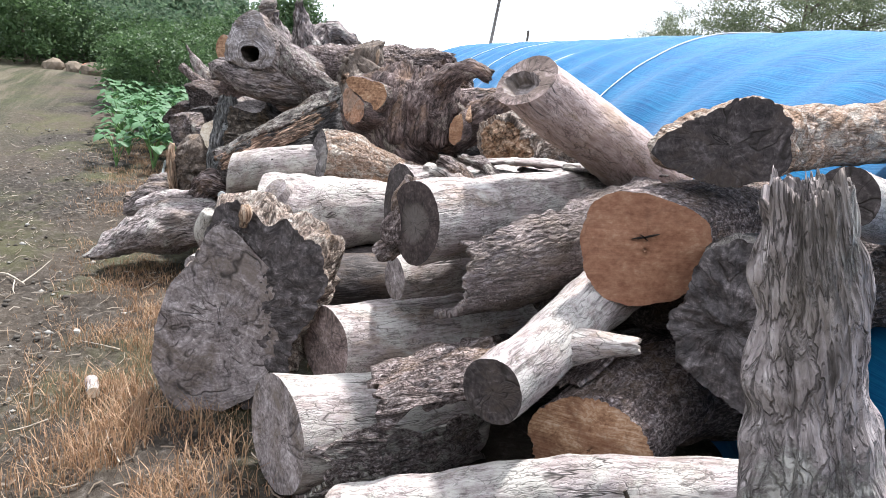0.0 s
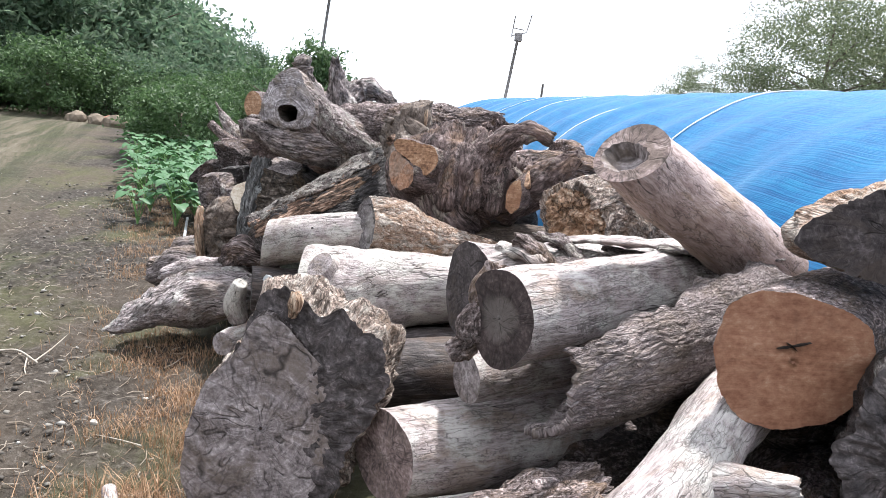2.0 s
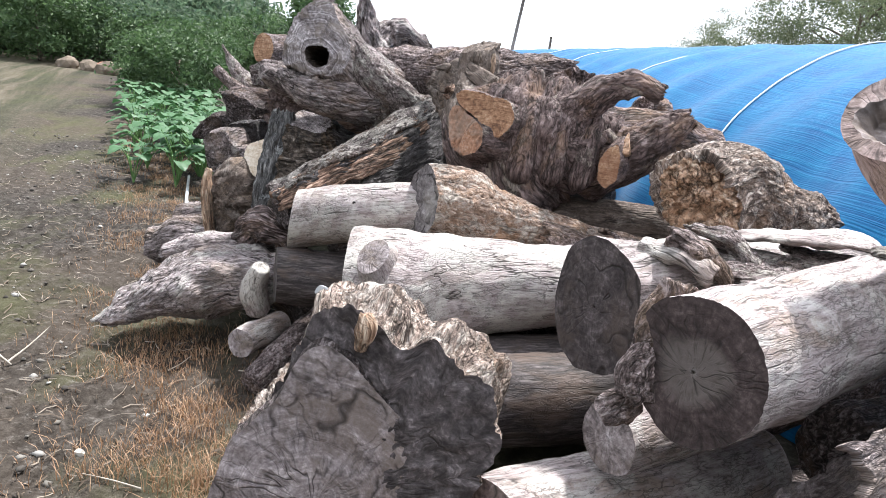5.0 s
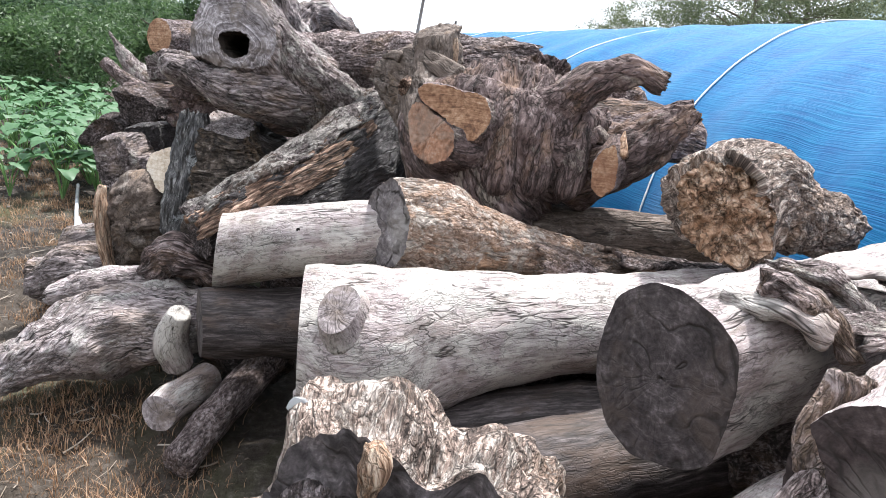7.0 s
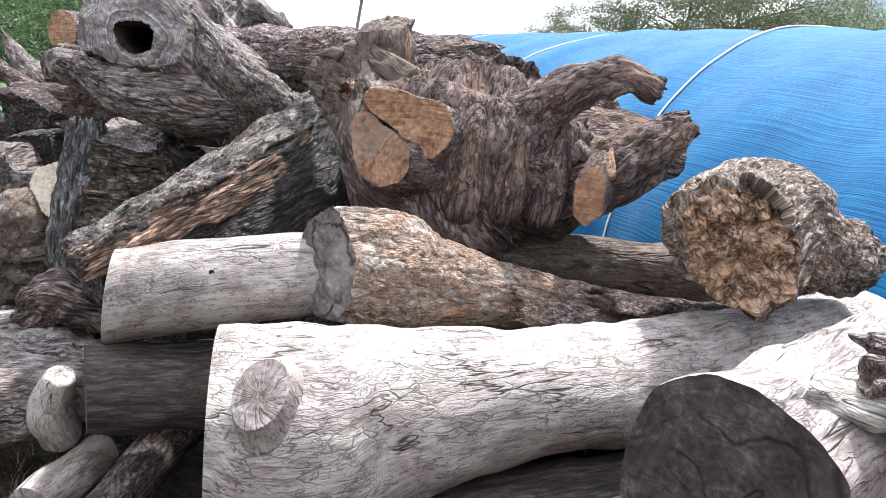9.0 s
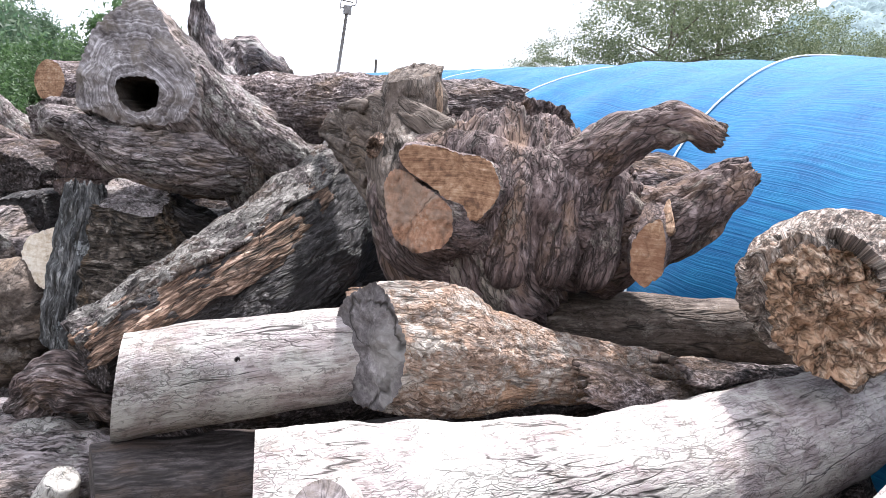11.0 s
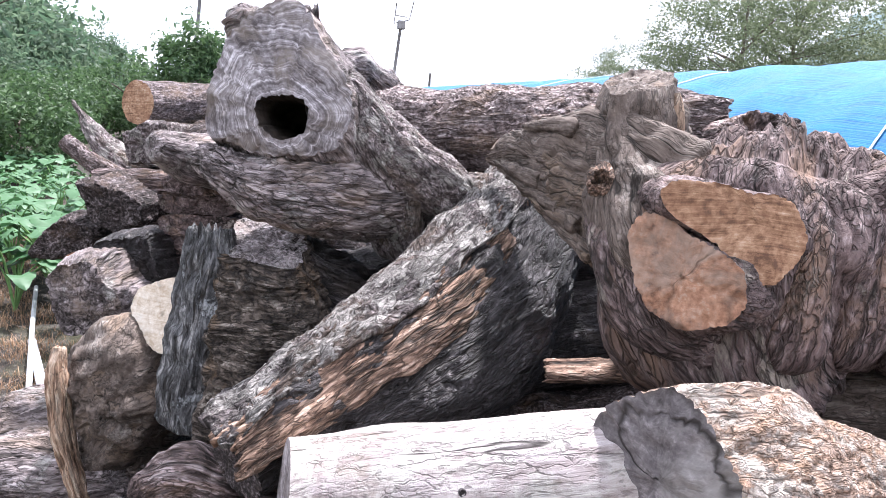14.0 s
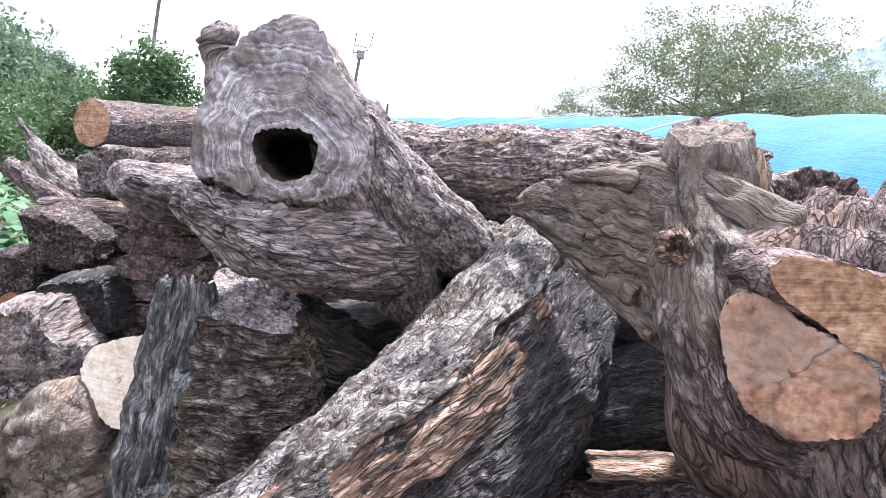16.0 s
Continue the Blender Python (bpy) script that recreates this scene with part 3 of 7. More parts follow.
def smooth_line(pts, count):
    """Catmull-Rom through rows of numbers."""
    p = np.asarray(pts, float)
    p = np.vstack([2 * p[0] - p[1], p, 2 * p[-1] - p[-2]])
    k = len(p) - 3
    u = np.linspace(0, k - 1e-6, count)
    i = u.astype(int)
    t = (u - i)[:, None]
    a, b, c, d = p[i], p[i + 1], p[i + 2], p[i + 3]
    return 0.5 * (2 * b + (c - a) * t + (2 * a - 5 * b + 4 * c - d) * t**2 + (3 * b - a - 3 * c + d) * t**3)


def radial(profile, n):
    """Radius over n angles of a closed outline round the origin; None is a unit circle."""
    th = np.arange(n) * 2 * np.pi / n
    if profile is None:
        return np.ones(n)
    if isinstance(profile, tuple) and len(profile) == 2 and not isinstance(profile[0], tuple):
        a, b = profile
        return a * b / np.sqrt((b * np.cos(th))**2 + (a * np.sin(th))**2)
    q = np.asarray(profile, float)
    out = np.zeros(n)
    d = np.stack([np.cos(th), np.sin(th)], 1)
    for a, b in zip(q, np.roll(q, -1, 0)):
        e = b - a
        den = d[:, 0] * e[1] - d[:, 1] * e[0]
        den = np.where(abs(den) < 1e-9, 1e-9, den)
        t = (a[0] * e[1] - a[1] * e[0]) / den
        u = (a[0] * d[:, 1] - a[1] * d[:, 0]) / den
        ok = (t > 0) & (u >= -1e-6) & (u <= 1 + 1e-6)
        out = np.where(ok & (t > out), t, out)
    out = np.where(out <= 0, np.median(out), out)
    for _ in range(max(2, n // 30)):
        out = 0.25 * np.roll(out, 1) + 0.5 * out + 0.25 * np.roll(out, -1)
    return out


def limb(parent, name, stations, mat, profile=None, profile_end=None, n=150, step=0.009, hint=(0, 0, 1), cut0=None, cut1=None, ends=("round", "round"),
         lump=0.012, lump_f=5.0, furrow=0.006, across=44.0, along=10.0, warp=0.5, seed=0.0, jag=0.0, label="", face_labels=("", ""), face_rough=0.003, hole=None, hole_depth=0.28, hole_mat=None, pith=(0, 0), plate=0.5, rim=1.0):
    """A swept, knotty body along stations (x, y, z, radius or scale). ends: a material for a cut face, 'round', or 'broken'.
    cut0, cut1: normals of the cuts."""
    n, step = int(n * 0.86), step * 1.16
    furrow, along = furrow * 0.8, max(along, across * 0.2)
    st = np.asarray(stations, float)
    length = np.linalg.norm(np.diff(st[:, :3], axis=0), axis=1).sum()
    rows = max(6, int(length / step))
    c = smooth_line(st, rows)
    pos, rad = c[:, :3], np.maximum(c[:, 3], 0.004)
    tan = np.gradient(pos, axis=0)
    tan /= np.linalg.norm(tan, axis=1)[:, None]
    right = np.cross(tan, np.asarray(hint, float))
    right /= np.linalg.norm(right, axis=1)[:, None]
    up = np.cross(right, tan)
    s = np.concatenate([[0], np.cumsum(np.linalg.norm(np.diff(pos, axis=0), axis=1))])
    u = s / s[-1]
    th = np.arange(n) * 2 * np.pi / n
    r0 = radial(profile, n)
    r1 = radial(profile_end, n) if profile_end is not None else r0
    k = (u * u * (3 - 2 * u))[:, None]
    R = (r0 * (1 - k) + r1 * k) * rad[:, None]
    gx, gy = R * np.cos(th), R * np.sin(th)
    g = np.stack([gx, gy, np.broadcast_to(s[:, None], R.shape)], -1)
    so = g + seed * 7.13
    d = lump * fbm(so * lump_f, 2)
    q = so * (across, across, along)
    q = q + warp * np.stack([perlin(so * 9 + 3), perlin(so * 9 + 11), perlin(so * 9 + 29)], -1) * (2.0, 2.0, 1.0)
    nz = perlin(q)
    groove = np.exp(-(nz / 0.16)**2)
    d = d + furrow * (plate * perlin(q * 0.55 + 5) - groove + 0.35 * perlin(q * 2.7))
    R = np.maximum(R + d, 0.003)
    off = right[:, None] * (R * np.cos(th))[..., None] + up[:, None] * (R * np.sin(th))[..., None]
    v = pos[:, None] + off
    for cut, row, w in ((cut0, 0, (1 - u)**2), (cut1, -1, u**2)):
        if cut is not None:
            nn = np.asarray(cut, float)
            ax = tan[row]
            shift = -(off @ nn) / (ax @ nn)
            v = v + (np.clip(shift, -0.6, 0.6) * w[:, None])[..., None] * tan[:, None]
    if jag:
        edge = perlin(np.stack([np.cos(th) * 6, np.sin(th) * 6, th * 0 + seed], -1)) + 0.6 * perlin(np.stack([np.cos(th) * 17, np.sin(th) * 17, th * 0 + seed], -1))
        for row, w in ((0, -(1 - u)**6), (-1, u**6)):
            if ends[0 if row == 0 else 1] == "broken":
                v = v + (jag * edge * w[:, None])[..., None] * tan[row]
    verts = [v.reshape(-1, 3)]
    grain = [g.reshape(-1, 3)]
    faces = []
    idx = np.arange(rows * n).reshape(rows, n)
    a, b = idx[:-1], idx[1:]
    faces += np.stack([a, b, np.roll(b, -1, 1), np.roll(a, -1, 1)], -1).reshape(-1, 4).tolist()
    count = rows * n
    cut_faces, hollows = [], []
    for e, (kind, row) in enumerate(zip(ends, (0, -1))):
        ring, rg = v[row], g[row]
        nrm = tan[row] * (1 if row else -1)
        cut = cut1 if row else cut0
        if cut is not None:
            nn = np.asarray(cut, float)
            nn = nn / np.linalg.norm(nn)
            nrm = nn if nn @ nrm > 0 else -nn
        centre = ring.mean(0) + right[row] * pith[0] + up[row] * pith[1]
        is_face = not isinstance(kind, str)
        K = max(8, n // 9) if is_face else max(8, n // 10)
        fr = np.linspace(1, 0.02, K)
        if is_face and hole:
            hr = radial(hole, n) / np.maximum(np.linalg.norm(ring - centre, axis=1), 1e-6)
            hr = hr * (1 + 0.1 * perlin(np.stack([np.cos(th) * 5, np.sin(th) * 5, th * 0 + 2.2], -1)))
        cv, cg = [], []
        for kk, fv in enumerate(fr):
            if is_face and hole:
                fq = (hr + (1 - hr) * (1 - kk / (K - 1)))[:, None]
            else:
                fq = np.full((n, 1), fv)
            p = centre + (ring - centre) * fq
            gg = np.stack([(rg[:, 0] - pith[0]) * fq[:, 0], (rg[:, 1] - pith[1]) * fq[:, 0], rg[:, 2]], -1)
            rough = perlin(gg * 16 + seed) + 0.5 * perlin(gg * 45 + seed)
            if is_face:
                p = p + nrm * ((rough * face_rough * (0 if kk == 0 else 1))[:, None])
            elif kind == "round":
                bulge = 0.45 * rad[row] * (r0.mean() if row == 0 else r1.mean()) * math.sqrt(max(0.0, 1 - fv * fv))
                fur = furrow * np.exp(-(perlin(gg * across * 0.6 + seed) / 0.16)**2) * 0.8
                p = p + nrm * (bulge + (rough * lump * 1.2 - fur) * min(1.0, kk / 3))[:, None]
            else:
                deep = -0.25 * rad[row] * (r0.mean() if row == 0 else r1.mean()) * (1 - fv)
                jz = jag * (perlin(gg * 22 + seed) + 0.7 * perlin(gg * 50 + seed)) * (0 if kk == 0 else 1)
                p = p + nrm * (deep + jz)[:, None]
            if kk == 0 and not is_face:
                continue
            cv.append(p)
            cg.append(gg)
        cv, cg = np.concatenate(cv), np.concatenate(cg)
        if is_face:
            ii = np.arange(K * n).reshape(K, n)
            fl = []
            a, b = ii[:-1], ii[1:]
            quad = np.stack([a, b, np.roll(b, -1, 1), np.roll(a, -1, 1)], -1).reshape(-1, 4)
            if row == 0:
                quad = quad[:, ::-1]
            fl = quad.tolist()
            if not hole:
                last = ii[-1].tolist()
                fl.append(last if row else last[::-1])
            cut_faces.append((cv, fl, kind, cg, face_labels[e]))
            if hole:
                # the hollow inside, running into the log
                depth = 14
                hv = []
                base = cv.reshape(K, n, 3)[-1]
                bc = base.mean(0)
                for kk in range(depth):
                    w = kk / (depth - 1)
                    p = bc + (base - bc) * (1 - 0.35 * w) - nrm * hole_depth * w
                    p = p + 0.012 * perlin(p * 14 + 3.3)[:, None] * (p - bc) / np.maximum(np.linalg.norm(p - bc, axis=1), 1e-4)[:, None] * (0 if kk == 0 else 1)
                    hv.append(p)
                ii = np.arange(depth * n).reshape(depth, n)
                a, b = ii[:-1], ii[1:]
                quad = np.stack([a, b, np.roll(b, -1, 1), np.roll(a, -1, 1)], -1).reshape(-1, 4)
                if row == 0:
                    quad = quad[:, ::-1]
                fl = quad.tolist() + [ii[-1].tolist()]
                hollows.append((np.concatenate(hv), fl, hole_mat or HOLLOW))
        else:
            m = len(cv) // n
            ii = np.vstack([idx[row][None], count + np.arange(m * n).reshape(m, n)])
            a, b = ii[:-1], ii[1:]
            quad = np.stack([a, b, np.roll(b, -1, 1), np.roll(a, -1, 1)], -1).reshape(-1, 4)
            if row == 0:
                quad = quad[:, ::-1]
            faces += quad.tolist()
            last = ii[-1].tolist()
            faces.append(last if row else last[::-1])
            verts.append(cv)
            grain.append(cg)
            count += len(cv)
    ob = mesh_object(name, np.concatenate(verts), faces, mat, parent, label, np.concatenate(grain))
    for cv, fl, kind, cg, lab in cut_faces:
        mesh_object("cut_face", cv, fl, kind, ob, lab, cg)
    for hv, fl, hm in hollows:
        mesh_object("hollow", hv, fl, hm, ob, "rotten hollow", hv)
    return ob


def sheet(parent, name, stations, mat, a0, a1, thick=0.02, hint=(0, 0, 1), n=60, step=0.012, rag=0.06, furrow=0.006, across=30.0, along=6.0, seed=0.0, lump=0.012, label="", inner=None):
    """A curved slab of bark: an arc from a0 to a1 degrees round the stations, ragged at its edges; a1 may be three angles, along the slab."""
    furrow, along = furrow * 0.8, max(along, across * 0.25)
    st = np.asarray(stations, float)
    length = np.linalg.norm(np.diff(st[:, :3], axis=0), axis=1).sum()
    rows = max(8, int(length / step))
    c = smooth_line(st, rows)
    pos, rad = c[:, :3], c[:, 3]
    tan = np.gradient(pos, axis=0)
    tan /= np.linalg.norm(tan, axis=1)[:, None]
    right = np.cross(tan, np.asarray(hint, float))
    right /= np.linalg.norm(right, axis=1)[:, None]
    up = np.cross(right, tan)
    s = np.concatenate([[0], np.cumsum(np.linalg.norm(np.diff(pos, axis=0), axis=1))])
    w = np.linspace(0, 1, n)
    e0 = perlin(np.stack([s * 5, s * 0 + seed, s * 0 + 0.5], -1)) + 0.35 * perlin(np.stack([s * 19, s * 0 + seed, s * 0 + 3.5], -1))
    e1 = perlin(np.stack([s * 5, s * 0 + seed, s * 0 + 7.5], -1)) + 0.35 * perlin(np.stack([s * 19, s * 0 + seed, s * 0 + 9.5], -1))
    lo = radians(a0) + rag / rad * e0
    top = np.interp(s / s[-1], (0.0, 0.45, 1.0), a1 if isinstance(a1, tuple) else (a1,) * 3)
    hi = np.radians(top) + rag / rad * e1
    th = lo[:, None] + (hi - lo)[:, None] * w
    g = np.stack([rad[:, None] * np.cos(th), rad[:, None] * np.sin(th), np.broadcast_to(s[:, None], th.shape)], -1)
    so = g + seed * 5.7
    q = so * (across, across, along) + 0.8 * np.stack([perlin(so * 9), perlin(so * 9 + 9), perlin(so * 9 + 21)], -1)
    d = lump * fbm(so * 6, 2) + furrow * (0.6 * perlin(q * 0.5) - np.exp(-(perlin(q) / 0.16)**2) + 0.3 * perlin(q * 2.6))
    R = rad[:, None] + d
    edge_s = rag * (perlin(np.stack([w * 4, w * 0 + seed, w * 0], -1)) + 0.6 * perlin(np.stack([w * 13, w * 0 + seed, w * 0], -1)))
    us = (s / s[-1])[:, None]
    slide = edge_s * (us**4 + (1 - us)**4 * -1)

    def place(RR):
        return pos[:, None] + right[:, None] * (RR * np.cos(th))[..., None] + up[:, None] * (RR * np.sin(th))[..., None] + tan[:, None] * slide[..., None]
    outer = place(R)
    inn = place(R - thick * (0.7 + 0.5 * perlin(so * 7)) - 0.004)
    v = np.concatenate([outer.reshape(-1, 3), inn.reshape(-1, 3)])
    N = rows * n
    i = np.arange(N).reshape(rows, n)
    a, b = i[:-1, :-1], i[1:, :-1]
    f = np.stack([a, b, i[1:, 1:], i[:-1, 1:]], -1).reshape(-1, 4).tolist()
    f += (np.stack([a, i[:-1, 1:], i[1:, 1:], b], -1) + N).reshape(-1, 4).tolist()
    loop = np.concatenate([i[0, :-1], i[:-1, -1], i[-1, :0:-1], i[:0:-1, 0]])
    nxt = np.roll(loop, -1)
    f += np.stack([loop, nxt, nxt + N, loop + N], -1).tolist()
    return mesh_object(name, v, f, mat, parent, label, np.concatenate([g.reshape(-1, 3)] * 2))


GROUP = "logs and stumps heaped in one pile"


def log(label, stations, mat, category="log", name="log", **kw):
    """One log: a trunk with its cut faces under an empty."""
    root = thing(name, label, category, GROUP)
    limb(root, "trunk", stations, mat, **kw)
    return root


# ---- ground ----
def ground_z(x, y):
    x, y = np.asarray(x, float), np.asarray(y, float)
    z = -0.13 + 0.03 * np.clip(y - 3, 0, 40) + 0.012 * np.clip(-x - 6, 0, 60)
    along = x + 0.45 * y
    tracks = -0.05 * np.exp(-((along + 1.6) / 0.16)**2) - 0.05 * np.exp(-((along + 2.9) / 0.16)**2) + 0.04 * np.sin(along * 9.5) * np.clip(-along - 1.0, 0, 1)
    fade = np.exp(-(np.hypot(x, y) / 35)**2)
    p = np.stack([x, y, x * 0], -1)
    z = z + tracks * fade + fade * (0.035 * fbm(p * 1.3, 2) + 0.03 * fbm(p * 6.0, 4) + 0.012 * np.clip(perlin(p * 17), 0.1, 1))
    return z


def spaced(lo, hi, dense_lo, dense_hi, step, grow=1.09):
    mid = list(np.arange(dense_lo, dense_hi, step))
    a, s = [dense_lo], step
    while a[-1] > lo:
        s *= grow
        a.append(a[-1] - s)
    b, s = [dense_hi], step
    while b[-1] < hi:
        s *= grow
        b.append(b[-1] + s)
    return np.array(a[:0:-1] + mid + b)


def build_ground():
    xs, ys = spaced(-2500, 2500, -6.0, -0.2, 0.036), spaced(-2500, 2500, 0.5, 8.0, 0.042)
    X, Y = np.meshgrid(xs, ys)
    Z = ground_z(X, Y)
    v = np.stack([X, Y, Z], -1).reshape(-1, 3)
    i = np.arange(len(v)).reshape(X.shape)
    f = np.stack([i[:-1, :-1], i[:-1, 1:], i[1:, 1:], i[1:, :-1]], -1).reshape(-1, 4).tolist()
    m, n, l, b = material("tilled_soil")
    tc = n.new("ShaderNodeTexCoord")
    o = tc.outputs["Object"]
    fine = noise_node(n, l, o, 20.0, 10.0, 0.78)
    c = ramp_node(n, [(0.36, (0.0168, 0.0146, 0.0123)), (0.47, (0.0476, 0.0414, 0.0353)), (0.55, (0.0784, 0.0694, 0.0605)), (0.64, (0.19, 0.176, 0.159))])
    l.new(fine, c.inputs["Fac"])
    broad = noise_node(n, l, mapped(n, l, o, (0.35, 0.22, 1), 2.0), 1.0, 5.0, 0.6, 0.3)
    e = ramp_node(n, [(0.47, (0, 0, 0)), (0.62, (1, 1, 1))])
    l.new(broad, e.inputs["Fac"])
    col = mix_node(n, l, math_node(n, l, "MULTIPLY", e.outputs["Color"], 0.45), c.outputs["Color"], (0.14, 0.112, 0.085))
    moss = ramp_node(n, [(0.5, (0, 0, 0)), (0.64, (1, 1, 1))])
    l.new(noise_node(n, l, mapped(n, l, o, (0.8, 0.45, 1), 7.0), 1.0, 7.0, 0.7), moss.inputs["Fac"])
    col = mix_node(n, l, math_node(n, l, "MULTIPLY", moss.outputs["Color"], 0.55), col, (0.1, 0.11, 0.045))
    rot = n.new("ShaderNodeMapping")
    rot.inputs["Rotation"].default_value = (0, 0, -0.42)
    l.new(o, rot.inputs["Vector"])
    rows = ramp_node(n, [(0.34, (0.0272, 0.0326, 0.0163)), (0.46, (0.0571, 0.0571, 0.0338)), (0.54, (0.0976, 0.084, 0.0598)), (0.66, (0.163, 0.142, 0.109))])
    l.new(noise_node(n, l, mapped(n, l, rot.outputs["Vector"], (2.4, 0.09, 1)), 1.0, 7.0, 0.7), rows.inputs["Fac"])
    sx = n.new("ShaderNodeSeparateXYZ")
    l.new(o, sx.inputs[0])
    band = math_node(n, l, "MULTIPLY_ADD", sx.outputs["Y"], 0.45, sx.outputs["X"])
    band = math_node(n, l, "MULTIPLY_ADD", math_node(n, l, "SUBTRACT", broad, 0.5), 3.0, band)
    tilled = n.new("ShaderNodeMapRange")
    tilled.inputs["From Min"].default_value, tilled.inputs["From Max"].default_value = -1.3, -2.6
    l.new(band, tilled.inputs["Value"])
    col = mix_node(n, l, tilled.outputs["Result"], mix_node(n, l, 1.0, col, (0.8, 0.78, 0.78), "MULTIPLY"), mix_node(n, l, 0.8, col, rows.outputs["Color"]))
    l.new(col, b.inputs["Base Color"])
    b.inputs["Roughness"].default_value = 0.95
    b.inputs["Specular IOR Level"].default_value = 0.15
    bump_node(n, l, math_node(n, l, "ADD", fine, noise_node(n, l, o, 60.0, 5.0)), 0.8, 0.02, b)
    g = mesh_object("ground", v, f, m)
    tagged(g, "dry tilled brown soil with wheel tracks and thin moss", "ground", kind="structure")


build_ground()


# ---- net-covered tunnel ----
TUNNEL_A, TUNNEL_B = Vector((4.75, 0.0)), Vector((1.2, 21.0))   # ridge line on the plan
TUNNEL_W, TUNNEL_H = 2.75, 2.22


def tunnel_point(along, ang, lift=0.0):
    """along: 0..1 down the tunnel; ang: 0 at the pile-side foot, pi at the other."""
    d = np.array(TUNNEL_B - TUNNEL_A)
    side = np.array([-d[1], d[0]]) / np.hypot(*d)
    along, ang = np.asarray(along, float), np.asarray(ang, float)
    c = np.array(TUNNEL_A) + along[..., None] * d
    hoop = np.cos(along * 21.0 / 1.05 * 2 * np.pi)
    sag = 1 + 0.012 * hoop
    w = (TUNNEL_W * sag + lift) * np.cos(ang)
    p = c + w[..., None] * side
    base = 0.03 * np.clip(c[..., 1] - 3, 0, 40) - 0.13
    z = base + (TUNNEL_H * sag + lift) * np.sin(ang)**0.85
    wr = np.stack([along * 30, ang * 2.2, ang * 0], -1)
    z = z + 0.03 * perlin(wr) * np.sin(ang) + 0.012 * perlin(wr * 3.1)
    return np.concatenate([p, z[..., None]], -1)


def build_tunnel():
    m, n, l, b = material("blue_shade_net")
    tc = n.new("ShaderNodeTexCoord")
    o = tc.outputs["Object"]
    at = n.new("ShaderNodeAttribute")
    at.attribute_name = "grain"
    knit = noise_node(n, l, mapped(n, l, at.outputs["Vector"], (0.9, 75, 1)), 1.0, 3.0, 0.6, 0.2)
    c = ramp_node(n, [(0.3, (0.0012, 0.0537, 0.173)), (0.5, (0.00238, 0.104, 0.251)), (0.72, (0.00954, 0.173, 0.329))])
    mixed = math_node(n, l, "MULTIPLY_ADD", knit, 0.55, math_node(n, l, "MULTIPLY", noise_node(n, l, o, 5.0, 8.0, 0.7), 0.45))
    l.new(mixed, c.inputs["Fac"])
    l.new(c.outputs["Color"], b.inputs["Base Color"])
    b.inputs["Roughness"].default_value = 0.75
    b.inputs["Specular IOR Level"].default_value = 0.2
    b.inputs["Sheen Weight"].default_value, b.inputs["Sheen Roughness"].default_value = 0.2, 0.35
    bump_node(n, l, mixed, 0.5, 0.02, b)
    A, B = np.linspace(0, 1, 420), np.linspace(0, np.pi, 90)
    G, H = np.meshgrid(A, B, indexing="ij")
    v = tunnel_point(G, H)
    i = np.arange(G.size).reshape(G.shape)
    f = np.stack([i[:-1, :-1], i[:-1, 1:], i[1:, 1:], i[1:, :-1]], -1).reshape(-1, 4).tolist()
    root = thing("tunnel_greenhouse", "long arched tunnel covered with bright blue shade net", "greenhouse")
    grain = np.stack([G * 21, H * 2.6, H * 0], -1).reshape(-1, 3)
    mesh_object("net_cover", v.reshape(-1, 3), f, m, root, "bright blue knitted net", grain)
    # end wall of the same net
    for end, name in ((0, "end_cover"), (-1, "end_cover")):
        ring = v[end]
        c0 = ring.mean(0)
        vv = np.vstack([ring, c0[None]])
        k = len(ring)
        mesh_object(name, vv, [[j, j + 1, k] for j in range(k - 1)] + [[k - 1, 0, k]], m, root, "", np.zeros((k + 1, 3)))
    white = plain("white_cord", [(0.3, (0.6, 0.6, 0.58)), (0.7, (0.8, 0.8, 0.78))], 30)
    for a in (0.337, 0.465, 0.595, 0.73, 0.86):
        cord = np.linspace(0.02, np.pi - 0.02, 90)
        skew = a + 0.03 * (cord - 0.8)
        line = tunnel_point(skew, cord, 0.012)
        tube(root, "cord", line, 0.0065, white, 6)


def tube(parent, name, line, r, mat, n=8, label="", taper=None):
    """A round rod along a polyline."""
    line = np.asarray(line, float)
    t = np.gradient(line, axis=0)
    t /= np.linalg.norm(t, axis=1)[:, None]
    ref = np.where(abs(t[:, 2:3]) > 0.9, np.array([[1.0, 0, 0]]), np.array([[0, 0, 1.0]]))
    a = np.cross(t, ref)
    a /= np.linalg.norm(a, axis=1)[:, None]
    b = np.cross(a, t)
    th = np.arange(n) * 2 * np.pi / n
    rr = np.full(len(line), r) if taper is None else np.linspace(r, taper, len(line))
    v = line[:, None] + rr[:, None, None] * (a[:, None] * np.cos(th)[:, None] + b[:, None] * np.sin(th)[:, None])
    i = np.arange(len(line) * n).reshape(len(line), n)
    p, q = i[:-1], i[1:]
    f = np.stack([p, q, np.roll(q, -1, 1), np.roll(p, -1, 1)], -1).reshape(-1, 4).tolist()
    f += [i[0].tolist()[::-1], i[-1].tolist()]
    return mesh_object(name, v.reshape(-1, 3), f, mat, parent, label)


build_tunnel()


# ---- the log pile: front ----
slab = thing("stump_slab", "large upright dark slab of stump with ragged bark and a cracked grey cut face", "stump", GROUP)
